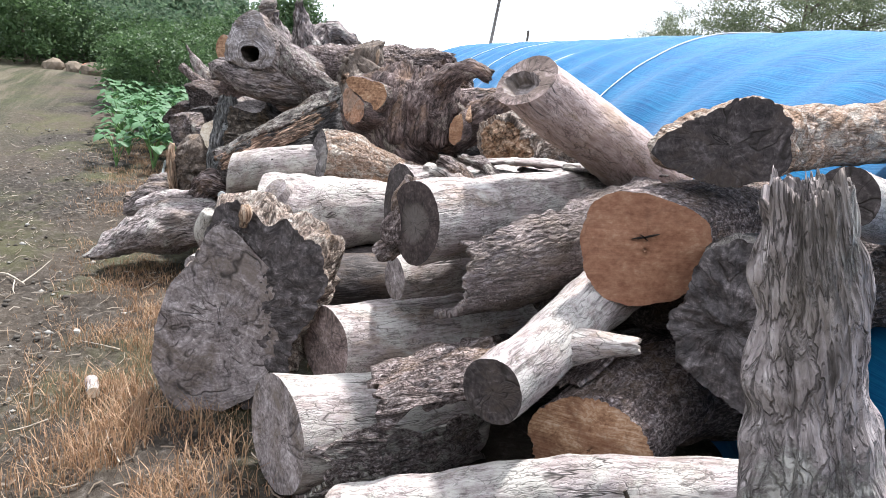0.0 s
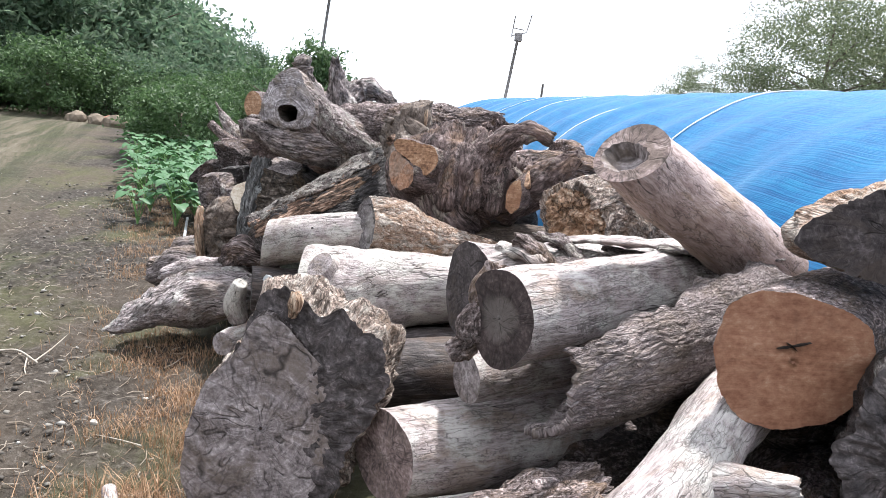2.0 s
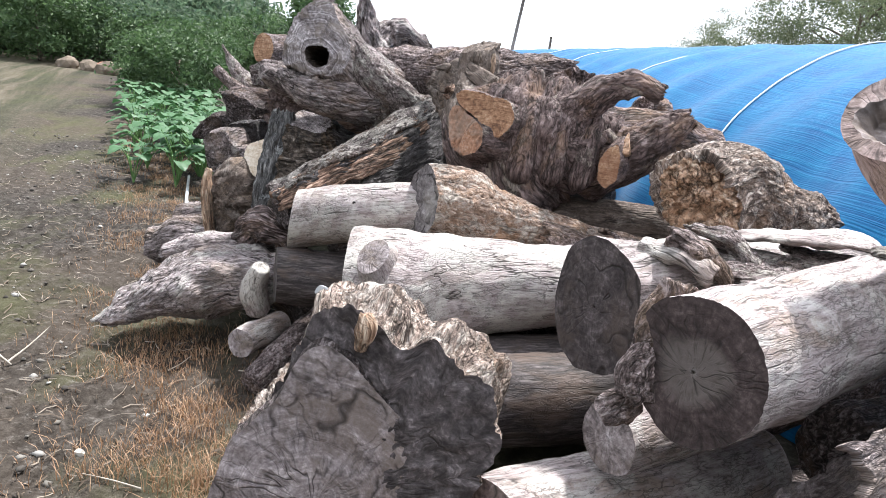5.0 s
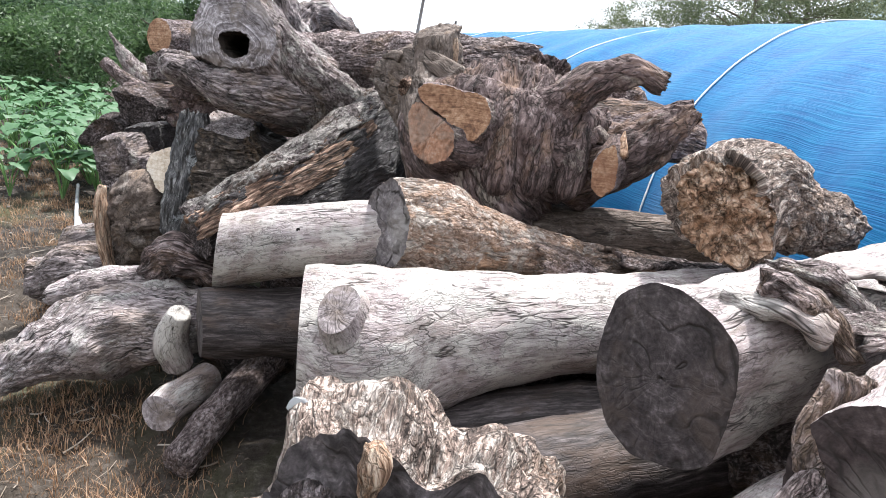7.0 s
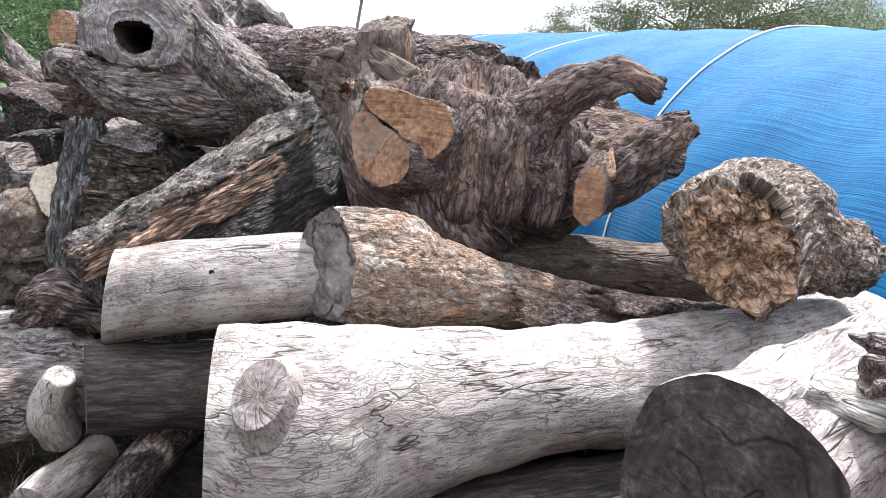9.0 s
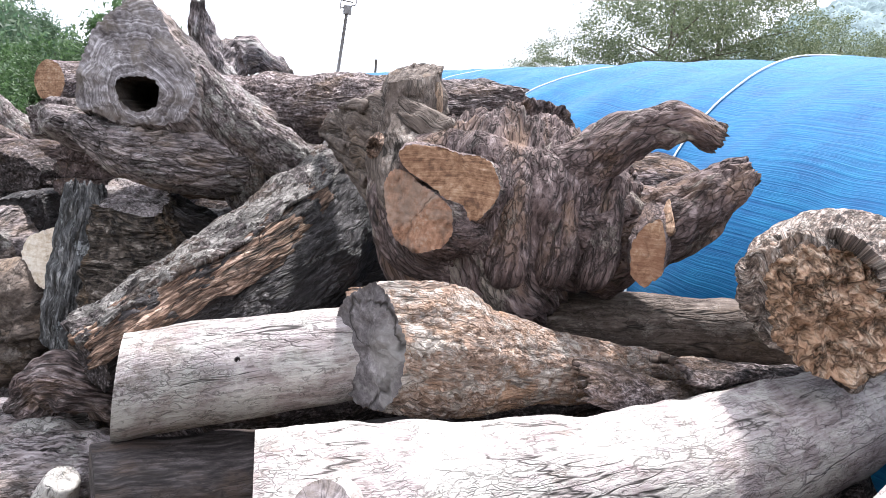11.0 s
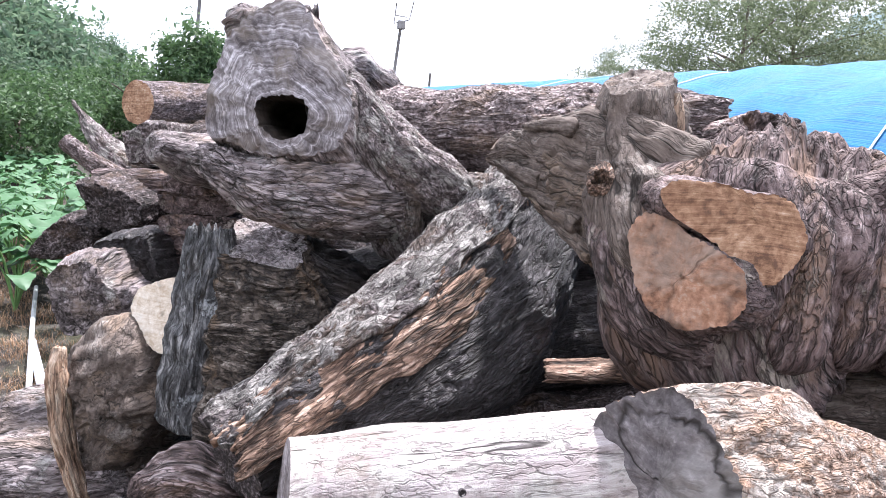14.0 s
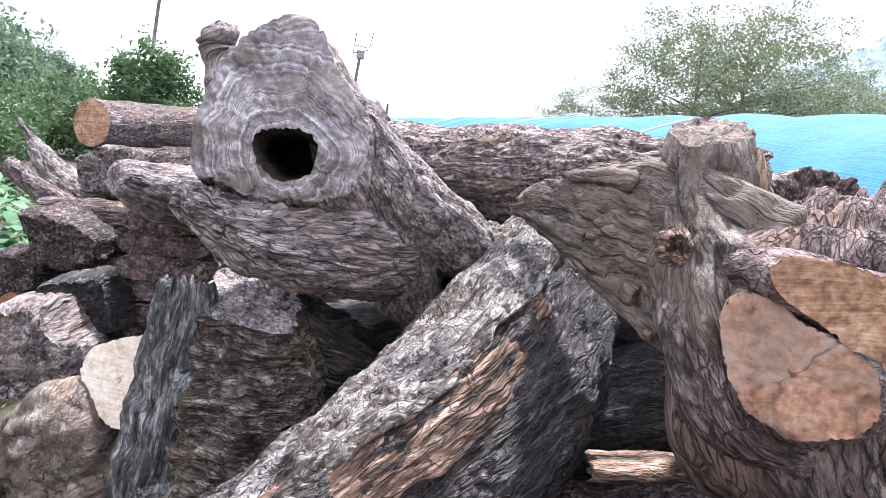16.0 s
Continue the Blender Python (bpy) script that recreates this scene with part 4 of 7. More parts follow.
SLAB = [(-0.16, 0.487), (0.0, 0.536), (0.08, 0.46), (0.21, 0.447), (0.36, 0.36), (0.37, 0.2), (0.25, -0.09), (0.22, -0.23), (0.03, -0.44), (-0.21, -0.536), (-0.34, -0.49), (-0.42, -0.3), (-0.4, -0.1), (-0.34, 0.124), (-0.18, 0.32)]
limb(slab, "trunk", [(-0.79, 3.02, 0.36, 1), (-0.77, 3.14, 0.36, 1.02), (-0.74, 3.3, 0.35, 0.92)], BARK_FLAKY, profile=SLAB, n=300, step=0.007, lump=0.045, lump_f=9, furrow=0.012, across=32, along=30,
     ends=(END_BAND, "broken"), jag=0.02, face_rough=0.014, face_labels=("dark weathered rim wood", ""), seed=1)
limb(slab, "cut_wood", [(-0.94, 3.0, 0.27, 1), (-0.94, 3.04, 0.27, 1.02)], BARK_DARK, profile=[(-0.05, 0.36), (-0.02, 0.47), (0.04, 0.52), (0.12, 0.47), (0.18, 0.4), (0.31, 0.29), (0.345, 0.1), (0.28, -0.13), (0.2, -0.3), (-0.04, -0.44), (-0.19, -0.38), (-0.27, -0.19), (-0.25, 0.0), (-0.18, 0.22)],
     n=200, lump=0.008, furrow=0.003, ends=(END_SLAB, "round"), face_rough=0.008, face_labels=("cracked grey cut face", ""), seed=2, pith=(0.02, 0.05))

limb(slab, "torn_wood", [(-0.8, 3.0, 0.87, 0.022), (-0.79, 2.995, 0.83, 0.034), (-0.8, 3.0, 0.78, 0.015)], SPLINTER, hint=(0, 1, 0), n=40, lump=0.012, lump_f=14, furrow=0.004, label="orange torn wood", seed=2.5)

front = log("pale debarked log with a grey checked end and bark peeling below", [(-0.5, 2.45, 0.11, 0.225), (-0.13, 2.62, 0.085, 0.22), (0.2, 2.86, 0.06, 0.2)], BARE, n=130, lump=0.01, furrow=0.002,
            cut0=(-0.78, -0.62, 0.05), ends=(END_GREY, "round"), face_labels=("grey checked end", ""), seed=3)
sheet(front, "loose_bark", [(-0.4, 2.49, 0.1, 0.245), (-0.13, 2.62, 0.085, 0.242), (0.2, 2.86, 0.06, 0.22)], BARK_PALE, -75, 22, 0.02, seed=3.5, furrow=0.012, label="thick furrowed grey bark")

log("long weathered pale log lying on the ground", [(-0.2, 2.08, 0.05, 0.1), (0.5, 2.0, 0.25, 0.11), (1.2, 1.78, 0.45, 0.1), (1.7, 1.6, 0.52, 0.09)], BARE, n=100, furrow=0.003, ends=("round", "round"), seed=4)

fork = log("pale forked log with a dark checked end", [(0.26, 2.1, 0.53, 0.112), (0.44, 2.3, 0.6, 0.108), (0.68, 2.6, 0.72, 0.12), (0.9, 2.9, 0.74, 0.12)], BARE_GREY, n=110, lump=0.012, furrow=0.002,
           cut0=(-0.62, -0.76, -0.05), ends=(END_DARK, "round"), seed=5)
limb(fork, "branch_stub", [(0.5, 2.32, 0.62, 0.085), (0.62, 2.28, 0.645, 0.05), (0.745, 2.24, 0.67, 0.028)], BARE_GREY, n=48, furrow=0.002, ends=("round", "broken"), jag=0.01, seed=5.3)
sheet(fork, "loose_bark", [(0.5, 2.3, 0.59, 0.13), (0.7, 2.55, 0.68, 0.14)], BARK, -120, -30, 0.015, seed=5.6)

BROWN = [(-0.172, 0.04), (-0.16, 0.162), (-0.108, 0.207), (-0.019, 0.205), (0.086, 0.165), (0.151, 0.11), (0.172, 0.01), (0.16, -0.095), (0.104, -0.175), (-0.014, -0.207), (-0.09, -0.182), (-0.142, -0.102)]
brown = log("thick log with a freshly sawn orange-brown end and dark bark", [(0.78, 2.45, 0.95, 1), (1.05, 2.75, 0.97, 0.97), (1.6, 3.3, 1.0, 0.9)], BARK, profile=BROWN, n=150, furrow=0.004, lump=0.004,
    cut0=(0.05, -1, 0.02), ends=(END_FRESH, "round"), face_labels=("orange-brown sawn end", ""), seed=6)

crack_dark = plain("dark_check", [(0.3, (0.012, 0.009, 0.008)), (0.7, (0.03, 0.022, 0.018))], 40)


def star_check(parent, centre, arms, mat):
    """A drying check: thin dark slivers spreading from the pith on a face towards -y."""
    v, f = [], []
    for ang, length, wide in arms:
        d, q = Vector((math.cos(ang), 0, math.sin(ang))), Vector((-math.sin(ang), 0, math.cos(ang)))
        c = Vector(centre)
        j = len(v)
        pts = [c - d * 0.012, c + d * length * 0.45 + q * wide, c + d * length, c + d * length * 0.4 - q * wide]
        v += [tuple(p) for p in pts] + [tuple(p + Vector((0, 0.012, 0))) for p in pts]
        f += [(j, j + 1, j + 2, j + 3)] + [(j + k, j + 4 + k, j + 4 + (k + 1) % 4, j + (k + 1) % 4) for k in range(4)]
    mesh_object("check", v, f, mat, parent, "dark star-shaped drying check", smooth=False)


star_check(brown, (0.765, 2.441, 1.0), ((0.3, 0.055, 0.003), (3.35, 0.045, 0.004), (2.6, 0.02, 0.0025), (5.6, 0.02, 0.002)), crack_dark)
DARKC = [(-0.234, -0.057), (-0.2, 0.016), (-0.111, 0.083), (0.016, 0.147), (0.103, 0.161), (0.167, 0.137), (0.21, 0.083), (0.234, -0.034), (0.21, -0.117), (0.075, -0.16), (-0.049, -0.151), (-0.178, -0.112)]
log("gnarled log with a blackened end and flaking brown bark", [(1.02, 2.55, 1.35, 1), (1.07, 2.68, 1.355, 0.98), (1.35, 2.85, 1.37, 0.8), (2.0, 3.0, 1.45, 0.78)], BARK_YELLOW, profile=DARKC, n=160, furrow=0.013, lump=0.02, across=20, along=10,
    cut0=(-0.12, -1, 0.0), ends=(END_DARK, "round"), face_labels=("blackened sawn end", ""), seed=7)
log("small pale log with a dark end", [(1.17, 2.0, 1.25, 0.085), (1.7, 2.35, 1.13, 0.1)], BARE, n=90, furrow=0.002, cut0=(-0.8, -0.6, 0), ends=(END_DARK, "round"), seed=8)
log("charred black broken log", [(1.0, 2.22, 0.78, 1), (1.12, 2.42, 0.76, 1.0), (1.4, 2.8, 0.75, 0.85)], CHAR_AND_VOID, profile=[(-0.17, -0.055), (-0.15, 0.045), (-0.1, 0.244), (-0.01, 0.288), (0.1, 0.25), (0.2, 0.03), (0.22, -0.15), (0.17, -0.288), (0.05, -0.258), (-0.1, -0.17)],
    n=170, lump=0.025, lump_f=8, furrow=0.01, across=30, along=10, ends=(END_BAND, "round"), face_rough=0.03, face_labels=("cracked charred end", ""), seed=9)
log("thick log with a brown sawn end and ridged bark", [(0.62, 2.2, 0.3, 0.2), (0.85, 2.5, 0.32, 0.2), (1.4, 3.1, 0.35, 0.19)], BARK, n=140, furrow=0.012, cut0=(-0.35, -0.93, -0.05), ends=(END_TAN, "round"), seed=10)
log("bark-covered log wedged low in the pile", [(1.0, 1.9, 0.1, 0.2), (1.5, 2.2, 0.2, 0.22), (2.1, 2.5, 0.25, 0.2)], BARK_DARK, n=110, furrow=0.012, seed=10.5)
log("bark-covered log bracing the heap", [(1.25, 2.3, 0.9, 0.16), (1.7, 2.5, 0.93, 0.18), (2.3, 2.7, 0.9, 0.18)], BARK_DARK, n=100, furrow=0.012, seed=10.8)

post = log("weathered grey split stump standing upright with a splintered top", [(0.545, 1.05, 1.36, 0.06), (0.6, 1.05, 1.14, 0.085), (0.64, 1.02, 0.9, 0.11), (0.68, 0.98, 0.4, 0.15), (0.7, 0.97, -0.16, 0.17)], POST_WOOD, category="stump", name="stump_post",
           profile=(1.0, 0.75), hint=(0, 1, 0), n=200, step=0.008, lump=0.02, lump_f=9, furrow=0.005, across=34, along=1.2, warp=0.15, ends=("broken", "round"), jag=0.035, seed=11)

# bark half-pipe and the two dark-ended logs beside it
log("log with a dark round sawn end", [(-0.05, 2.75, 0.915, 0.171), (0.28, 3.0, 0.935, 0.166), (0.8, 3.4, 0.97, 0.15)], BARE_GREY, n=150, furrow=0.003, cut0=(-0.8, -0.6, 0.0), ends=(END_HEART, "round"), face_labels=("dark round sawn end", ""), seed=12)
BLACK_END = [(-0.185, -0.015), (-0.185, 0.072), (-0.15, 0.142), (-0.077, 0.191), (0.012, 0.205), (0.103, 0.182), (0.16, 0.127), (0.18, 0.051), (0.165, -0.05), (0.14, -0.14), (0.073, -0.175), (-0.044, -0.205), (-0.125, -0.16), (-0.172, -0.086)]
blackened = log("thick pale log with a blackened cracked end", [(-0.142, 3.343, 0.857, 1.0), (0.2, 3.52, 0.872, 0.97), (0.9, 3.9, 0.92, 0.87)], BARE, profile=BLACK_END, n=170, lump=0.018, furrow=0.002, cut0=(-0.85, -0.52, 0.0), ends=(END_DARK, "round"), face_labels=("blackened cracked end", ""), seed=13)
half = thing("bark_slab", "thick curved slab of furrowed grey bark lying open", "bark", GROUP)
sheet(half, "bark", [(0.06, 2.6, 0.79, 0.2), (0.45, 2.86, 0.85, 0.23), (0.98, 3.25, 0.95, 0.22)], BARK_FURROWED, -105, (36, 58, 84), 0.024, n=190, step=0.008, rag=0.05, furrow=0.006, across=60, along=16, seed=14)
ledge = thing("bark_slab", "long flat strip of peeled bark on the logs", "bark", GROUP)
sheet(ledge, "bark", [(0.2, 3.3, 0.83, 0.22), (0.6, 3.3, 0.86, 0.22), (1.1, 3.3, 0.88, 0.22)], BARK_PALE, 60, 125, 0.012, n=70, rag=0.06, furrow=0.01, seed=15)
for pts, sd in (([(0.2, 3.42, 0.88, 0.2), (0.42, 3.37, 0.87, 0.2)], 16), ([(0.42, 3.42, 0.9, 0.2), (0.8, 3.35, 0.9, 0.2)], 17)):
    piece = thing("bark_piece", "curled flake of pale grey bark resting on a log", "bark", "loose bark pieces")
    sheet(piece, "bark", pts, BARK_PALE, 55, 115, 0.009, n=50, rag=0.05, furrow=0.01, seed=sd)
for pts, sd in (([(-0.1, 2.32, 0.3, 0.18), (0.12, 2.36, 0.36, 0.18), (0.27, 2.42, 0.4, 0.16)], 18), ([(0.02, 2.4, 0.34, 0.16), (0.3, 2.5, 0.4, 0.16)], 19)):
    piece = thing("bark_piece", "ragged piece of brown bark lying across a pale log", "bark", "loose bark pieces")
    sheet(piece, "bark", pts, BARK, 20, 120, 0.025, n=50, rag=0.06, furrow=0.014, lump=0.03, seed=sd)

log("pale log with a brown checked end lying low", [(-0.42, 2.98, 0.27, 0.185), (0.02, 3.2, 0.275, 0.18), (0.5, 3.5, 0.29, 0.17)], BARE_GREY, n=140, furrow=0.002, cut0=(-0.75, -0.66, 0.0), ends=(END_BROWN, "round"), seed=20)
# the deep shadow on this log is painted by its near-black wood
log("debarked log with the heap's shade put into its dark colour", [(-0.65, 3.62, 0.33, 0.17), (0.3, 3.88, 0.38, 0.17)], STAINED_SHADED, n=120, furrow=0.002, seed=21)
log("short log with a round grey end", [(-0.13, 3.02, 0.6, 0.1), (0.25, 3.25, 0.62, 0.1), (0.6, 3.5, 0.63, 0.1)], BARE_GREY, n=90, furrow=0.003, cut0=(-0.85, -0.5, 0), ends=(END_GREY, "round"), seed=22)
for pts, r, sd in ((((-0.045, 2.9, 1.05), (-0.085, 2.86, 0.92)), 0.085, 1), (((-0.085, 2.86, 0.93), (-0.125, 2.83, 0.81)), 0.07, 2), (((-0.12, 2.87, 0.79), (-0.19, 2.86, 0.745)), 0.045, 3)):
    pc = thing("bark_piece", "thick rounded flake of brown bark beside a sawn end", "bark", "loose bark pieces")
    mid = tuple((a + b) / 2 - 0.012 * (k == 0) for k, (a, b) in enumerate(zip(*pts)))
    limb(pc, "bark", [(*pts[0], r * 0.75), (*mid, r), (*pts[1], r * 0.8)], BARK, profile=(1.0, 0.36), hint=(0, 1, 0), n=90, lump=0.018, lump_f=13, furrow=0.005, across=50, along=14, seed=22 + sd)
for pts, r, mt, sd in ((((0.03, 3.3, 1.11), (0.12, 3.27, 1.06), (0.2, 3.22, 0.985)), 0.055, BARK, 1), (((0.13, 3.42, 1.115), (0.22, 3.38, 1.1), (0.3, 3.33, 1.05)), 0.06, BARK_PALE, 2),
                       (((-0.02, 3.36, 1.06), (0.06, 3.28, 1.055), (0.14, 3.22, 1.02)), 0.05, BARE, 3), (((0.25, 3.42, 1.11), (0.45, 3.4, 1.13), (0.68, 3.42, 1.12)), 0.085, BARE, 4), (((0.62, 3.3, 1.13), (0.82, 3.22, 1.13), (1.05, 3.2, 1.15)), 0.08, BARK_PALE, 5)):
    pc = thing("bark_piece", "flat torn plate of weathered bark resting on the logs", "bark", "loose bark pieces")
    limb(pc, "bark", [(*pts[0], r * 0.7), (*pts[1], r), (*pts[2], r * 0.75)], mt, profile=(1.0, 0.22 if sd > 3 else 0.5), n=90, lump=0.022, lump_f=11, furrow=0.005, across=50, along=14, ends=("round", "round"), seed=230 + sd)

# ---- middle of the pile ----
crook = log("thick crooked pale log with a flared weathered end", [(-1.0, 4.1, 0.61, 0.235), (-0.86, 4.1, 0.585, 0.27), (-0.68, 4.1, 0.6, 0.26), (-0.45, 4.08, 0.67, 0.2), (-0.12, 4.13, 0.69, 0.172), (0.15, 4.22, 0.68, 0.18), (0.7, 4.4, 0.7, 0.165), (1.3, 4.6, 0.74, 0.15)], BARE, n=180, step=0.011, lump=0.014, furrow=0.0025,
            cut0=(-1, -0.02, 0.0), ends=(END_GREY, "round"), seed=23)
limb(crook, "root_flare", [(-0.97, 3.92, 0.46, 0.08), (-0.82, 3.96, 0.44, 0.13), (-0.64, 4.02, 0.45, 0.11)], BARE, n=120, ends=("round", "round"), furrow=0.003, seed=23.5)
limb(crook, "knot", [(-0.885, 3.872, 0.795, 0.074), (-0.865, 3.92, 0.74, 0.1)], BARE, profile=(0.8, 1.1), n=80, cut0=(-0.3, -0.62, 0.72), ends=(END_GREY, "round"), furrow=0.002, seed=23.8)

log("dark brown log lying under the arch of the crooked log", [(-0.75, 3.95, 0.28, 0.15), (-0.3, 4.0, 0.33, 0.165), (0.3, 4.1, 0.36, 0.16)], STAINED_SHADED, n=110, furrow=0.003, seed=23.9)
log("dark stained round log", [(-1.44, 4.62, 0.45, 0.14), (-1.0, 4.66, 0.46, 0.14), (-0.5, 4.7, 0.47, 0.14)], STAINED_SHADED, n=100, furrow=0.0015, cut0=(-0.95, -0.3, 0), ends=(END_DARK, "round"), seed=24)
white = log("smooth white debarked log with a knot", [(-1.395, 4.74, 0.715, 0.15), (-1.05, 4.62, 0.815, 0.139), (-0.7, 4.55, 0.885, 0.128)], BARE, n=130, lump=0.006, furrow=0.0015, cut0=(-1, -0.1, 0.1), ends=(END_GREY, "round"), seed=25)
limb(white, "knot", [(-1.06, 4.492, 0.883, 0.007), (-1.06, 4.54, 0.876, 0.009)], CHAR_AND_VOID, n=24, lump=0.003, furrow=0.001, label="small dark knot", seed=25.3)
YLOG = [(-1.0, -0.3), (-0.75, 0.45), (-0.3, 0.95), (0.1, 1.1), (0.5, 0.85), (0.85, 0.3), (0.9, -0.4), (0.5, -0.95), (-0.1, -1.1), (-0.6, -0.9)]
ylog = log("tapering log with yellow rotting bark and a cracked grey end", [(-0.74, 4.4, 0.955, 0.16), (-0.55, 4.43, 0.93, 0.165), (-0.38, 4.47, 0.885, 0.135), (0.06, 4.55, 0.81, 0.085), (0.55, 4.68, 0.75, 0.05)], BARK_YELLOW, profile=YLOG, profile_end=(1, 0.8), n=190, step=0.009,
           lump=0.012, furrow=0.009, across=40, along=22, cut0=(-0.87, -0.48, 0.05), face_rough=0.012, ends=(END_SLATE, "broken"), jag=0.03, face_labels=("cracked grey end", ""), seed=26)
sheet(ylog, "loose_bark", [(-0.2, 4.42, 0.83, 0.1), (0.05, 4.44, 0.77, 0.1), (0.3, 4.5, 0.72, 0.1)], BARK, -10, 60, 0.012, n=30, rag=0.04, seed=26.5)
chip = thing("bark_piece", "torn strip of dark bark lifting off a log", "bark", "loose bark pieces")
sheet(chip, "bark", [(0.1, 4.4, 0.8, 0.12), (0.35, 4.42, 0.78, 0.1), (0.6, 4.45, 0.76, 0.1)], BARK_DARK, 40, 120, 0.02, n=40, rag=0.05, furrow=0.01, seed=27)

# darker brown wood paints in the stump's shade, since sun reaches this log
log("smooth log under the big stump, coloured dark for its shade", [(-0.3, 5.0, 0.84, 0.1), (0.1, 4.9, 0.86, 0.11), (0.5, 4.75, 0.88, 0.11), (0.9, 4.7, 0.86, 0.1)], ROOT_SMOOTH, n=100, furrow=0.003, seed=28)

YEND = [(-0.186, 0.076), (-0.149, 0.117), (-0.071, 0.168), (0.04, 0.162), (0.117, 0.102), (0.177, 0.019), (0.186, -0.071), (0.143, -0.137), (0.085, -0.168), (0.053, -0.15), (-0.019, -0.134), (-0.088, -0.097), (-0.148, -0.038)]
knotty = log("knotty stump piece with a rotten orange broken end", [(0.398, 4.182, 1.101, 0.97), (0.42, 4.235, 1.125, 1.12), (0.55, 4.33, 1.15, 1.1), (0.72, 4.39, 1.11, 1.0), (0.86, 4.42, 1.07, 0.82), (0.98, 4.43, 1.04, 0.74), (1.06, 4.44, 1.03, 0.58)], BARK_FLAKY, category="stump", profile=YEND, profile_end=(0.17, 0.17),
             n=240, lump=0.03, lump_f=8, furrow=0.012, across=28, along=14, cut0=(-0.35, -0.93, 0.05), ends=(ROTTEN, "round"), face_rough=0.05, face_labels=("rotten orange broken end", ""), seed=29)
sheet(knotty, "bark_rim", [(0.405, 4.24, 1.13, 0.198), (0.53, 4.33, 1.155, 0.208), (0.68, 4.38, 1.12, 0.19)], BARK_FLAKY, 20, 165, 0.04, n=90, rag=0.03, furrow=0.01, lump=0.02, seed=29.4, label="thick pinkish bark overhanging the hollow end")

log("smooth tan log propped up slanting with a partly hollow end", [(0.34, 2.86, 1.5, 0.128), (0.5, 2.98, 1.4, 0.132), (0.75, 3.15, 1.27, 0.145), (1.1, 3.38, 1.06, 0.16)], BARE_TAN, n=150, lump=0.01, furrow=0.0015, cut0=(-0.5, -0.55, 0.66), ends=(END_BROWN, "round"),
          hole=(0.085, 0.066), hole_depth=0.05, hole_mat=END_GREY, pith=(-0.02, -0.02), seed=30)

# ---- big root stump ----
stump = thing("root_stump", "huge gnarled brown root stump with sawn lobes and curving horns", "stump", GROUP)
STUMP = [(-0.44, 0.05), (-0.38, -0.1), (-0.2, -0.21), (-0.05, -0.2), (0.1, -0.23), (0.35, -0.19), (0.47, -0.05), (0.45, 0.12), (0.2, 0.24), (-0.2, 0.24), (-0.4, 0.15)]
limb(stump, "trunk", [(-0.2, 4.9, 1.44, 0.7), (-0.21, 4.89, 1.38, 0.92), (-0.22, 4.87, 1.22, 1.0), (-0.16, 4.87, 1.11, 0.9), (-0.1, 4.89, 1.055, 0.74)], ROOT_ROUGH, profile=STUMP, hint=(0, 1, 0), n=340, step=0.008, lump=0.05, lump_f=6, furrow=0.01, across=13, along=3.0, warp=0.8, seed=31)
limb(stump, "sawn_lobe", [(-0.504, 4.643, 1.346, 1.0), (-0.48, 4.735, 1.33, 1.13), (-0.43, 4.9, 1.29, 1.2)], ROOT_ROUGH,
     profile=[(-0.148, 0.075), (-0.127, 0.104), (-0.064, 0.105), (0.005, 0.09), (0.083, 0.088), (0.13, 0.061), (0.148, -0.004), (0.131, -0.063), (0.091, -0.102), (0.046, -0.106), (0.015, -0.074), (-0.053, -0.01), (-0.126, 0.03)], n=190, lump=0.01, lump_f=9, furrow=0.005,
     cut0=(-0.25, -0.95, 0.15), ends=(END_TAN, "round"), face_rough=0.006, pith=(0.03, 0.02), face_labels=("tan sawn face", ""), seed=32)
limb(stump, "sawn_lobe", [(-0.585, 4.668, 1.25, 1.0), (-0.515, 4.735, 1.235, 1.14), (-0.4, 4.85, 1.2, 1.2)], ROOT_ROUGH,
     profile=[(-0.133, 0.08), (-0.105, 0.122), (-0.05, 0.12), (0.045, 0.076), (0.112, 0.028), (0.138, -0.03), (0.105, -0.081), (0.026, -0.111), (-0.056, -0.087), (-0.1, -0.033)], n=190, lump=0.01, lump_f=9, furrow=0.005,
     cut0=(-0.72, -0.68, 0.12), ends=(END_RUST, "round"), face_rough=0.01, face_labels=("orange-brown sawn face", ""), seed=33)
limb(stump, "belly", [(-0.63, 4.97, 1.36, 0.06), (-0.61, 4.88, 1.23, 0.085), (-0.55, 4.83, 1.13, 0.1), (-0.44, 4.81, 1.09, 0.1)], ROOT_ROUGH, hint=(0, 1, 0), n=150, step=0.008, lump=0.016, lump_f=8, furrow=0.006, across=26, along=7, seed=33.5)
limb(stump, "torn_knot", [(-0.69, 4.89, 1.425, 0.03), (-0.66, 4.94, 1.42, 0.05)], BROWN_STRIP, n=50, lump=0.012, lump_f=20, furrow=0.004, ends=("broken", "round"), jag=0.015, label="torn orange-brown knot", seed=33.8)
limb(stump, "sawn_branch", [(0.1, 4.565, 1.16, 1), (0.16, 4.68, 1.18, 1.15), (0.2, 4.85, 1.2, 1.2)], ROOT_ROUGH, profile=[(-0.045, -0.05), (-0.05, 0.03), (-0.02, 0.09), (0.03, 0.13), (0.045, 0.05), (0.042, -0.05), (0.0, -0.09)], n=90, furrow=0.006, cut0=(-0.5, -0.86, 0.1), ends=(END_TAN, "round"), face_labels=("tan sawn oval", ""), seed=34)
limb(stump, "splinter", [(0.17, 4.6, 1.24, 0.03), (0.18, 4.62, 1.33, 0.006)], ROTTEN, hint=(0, 1, 0), n=24, furrow=0.002, lump=0.004, seed=34.4)
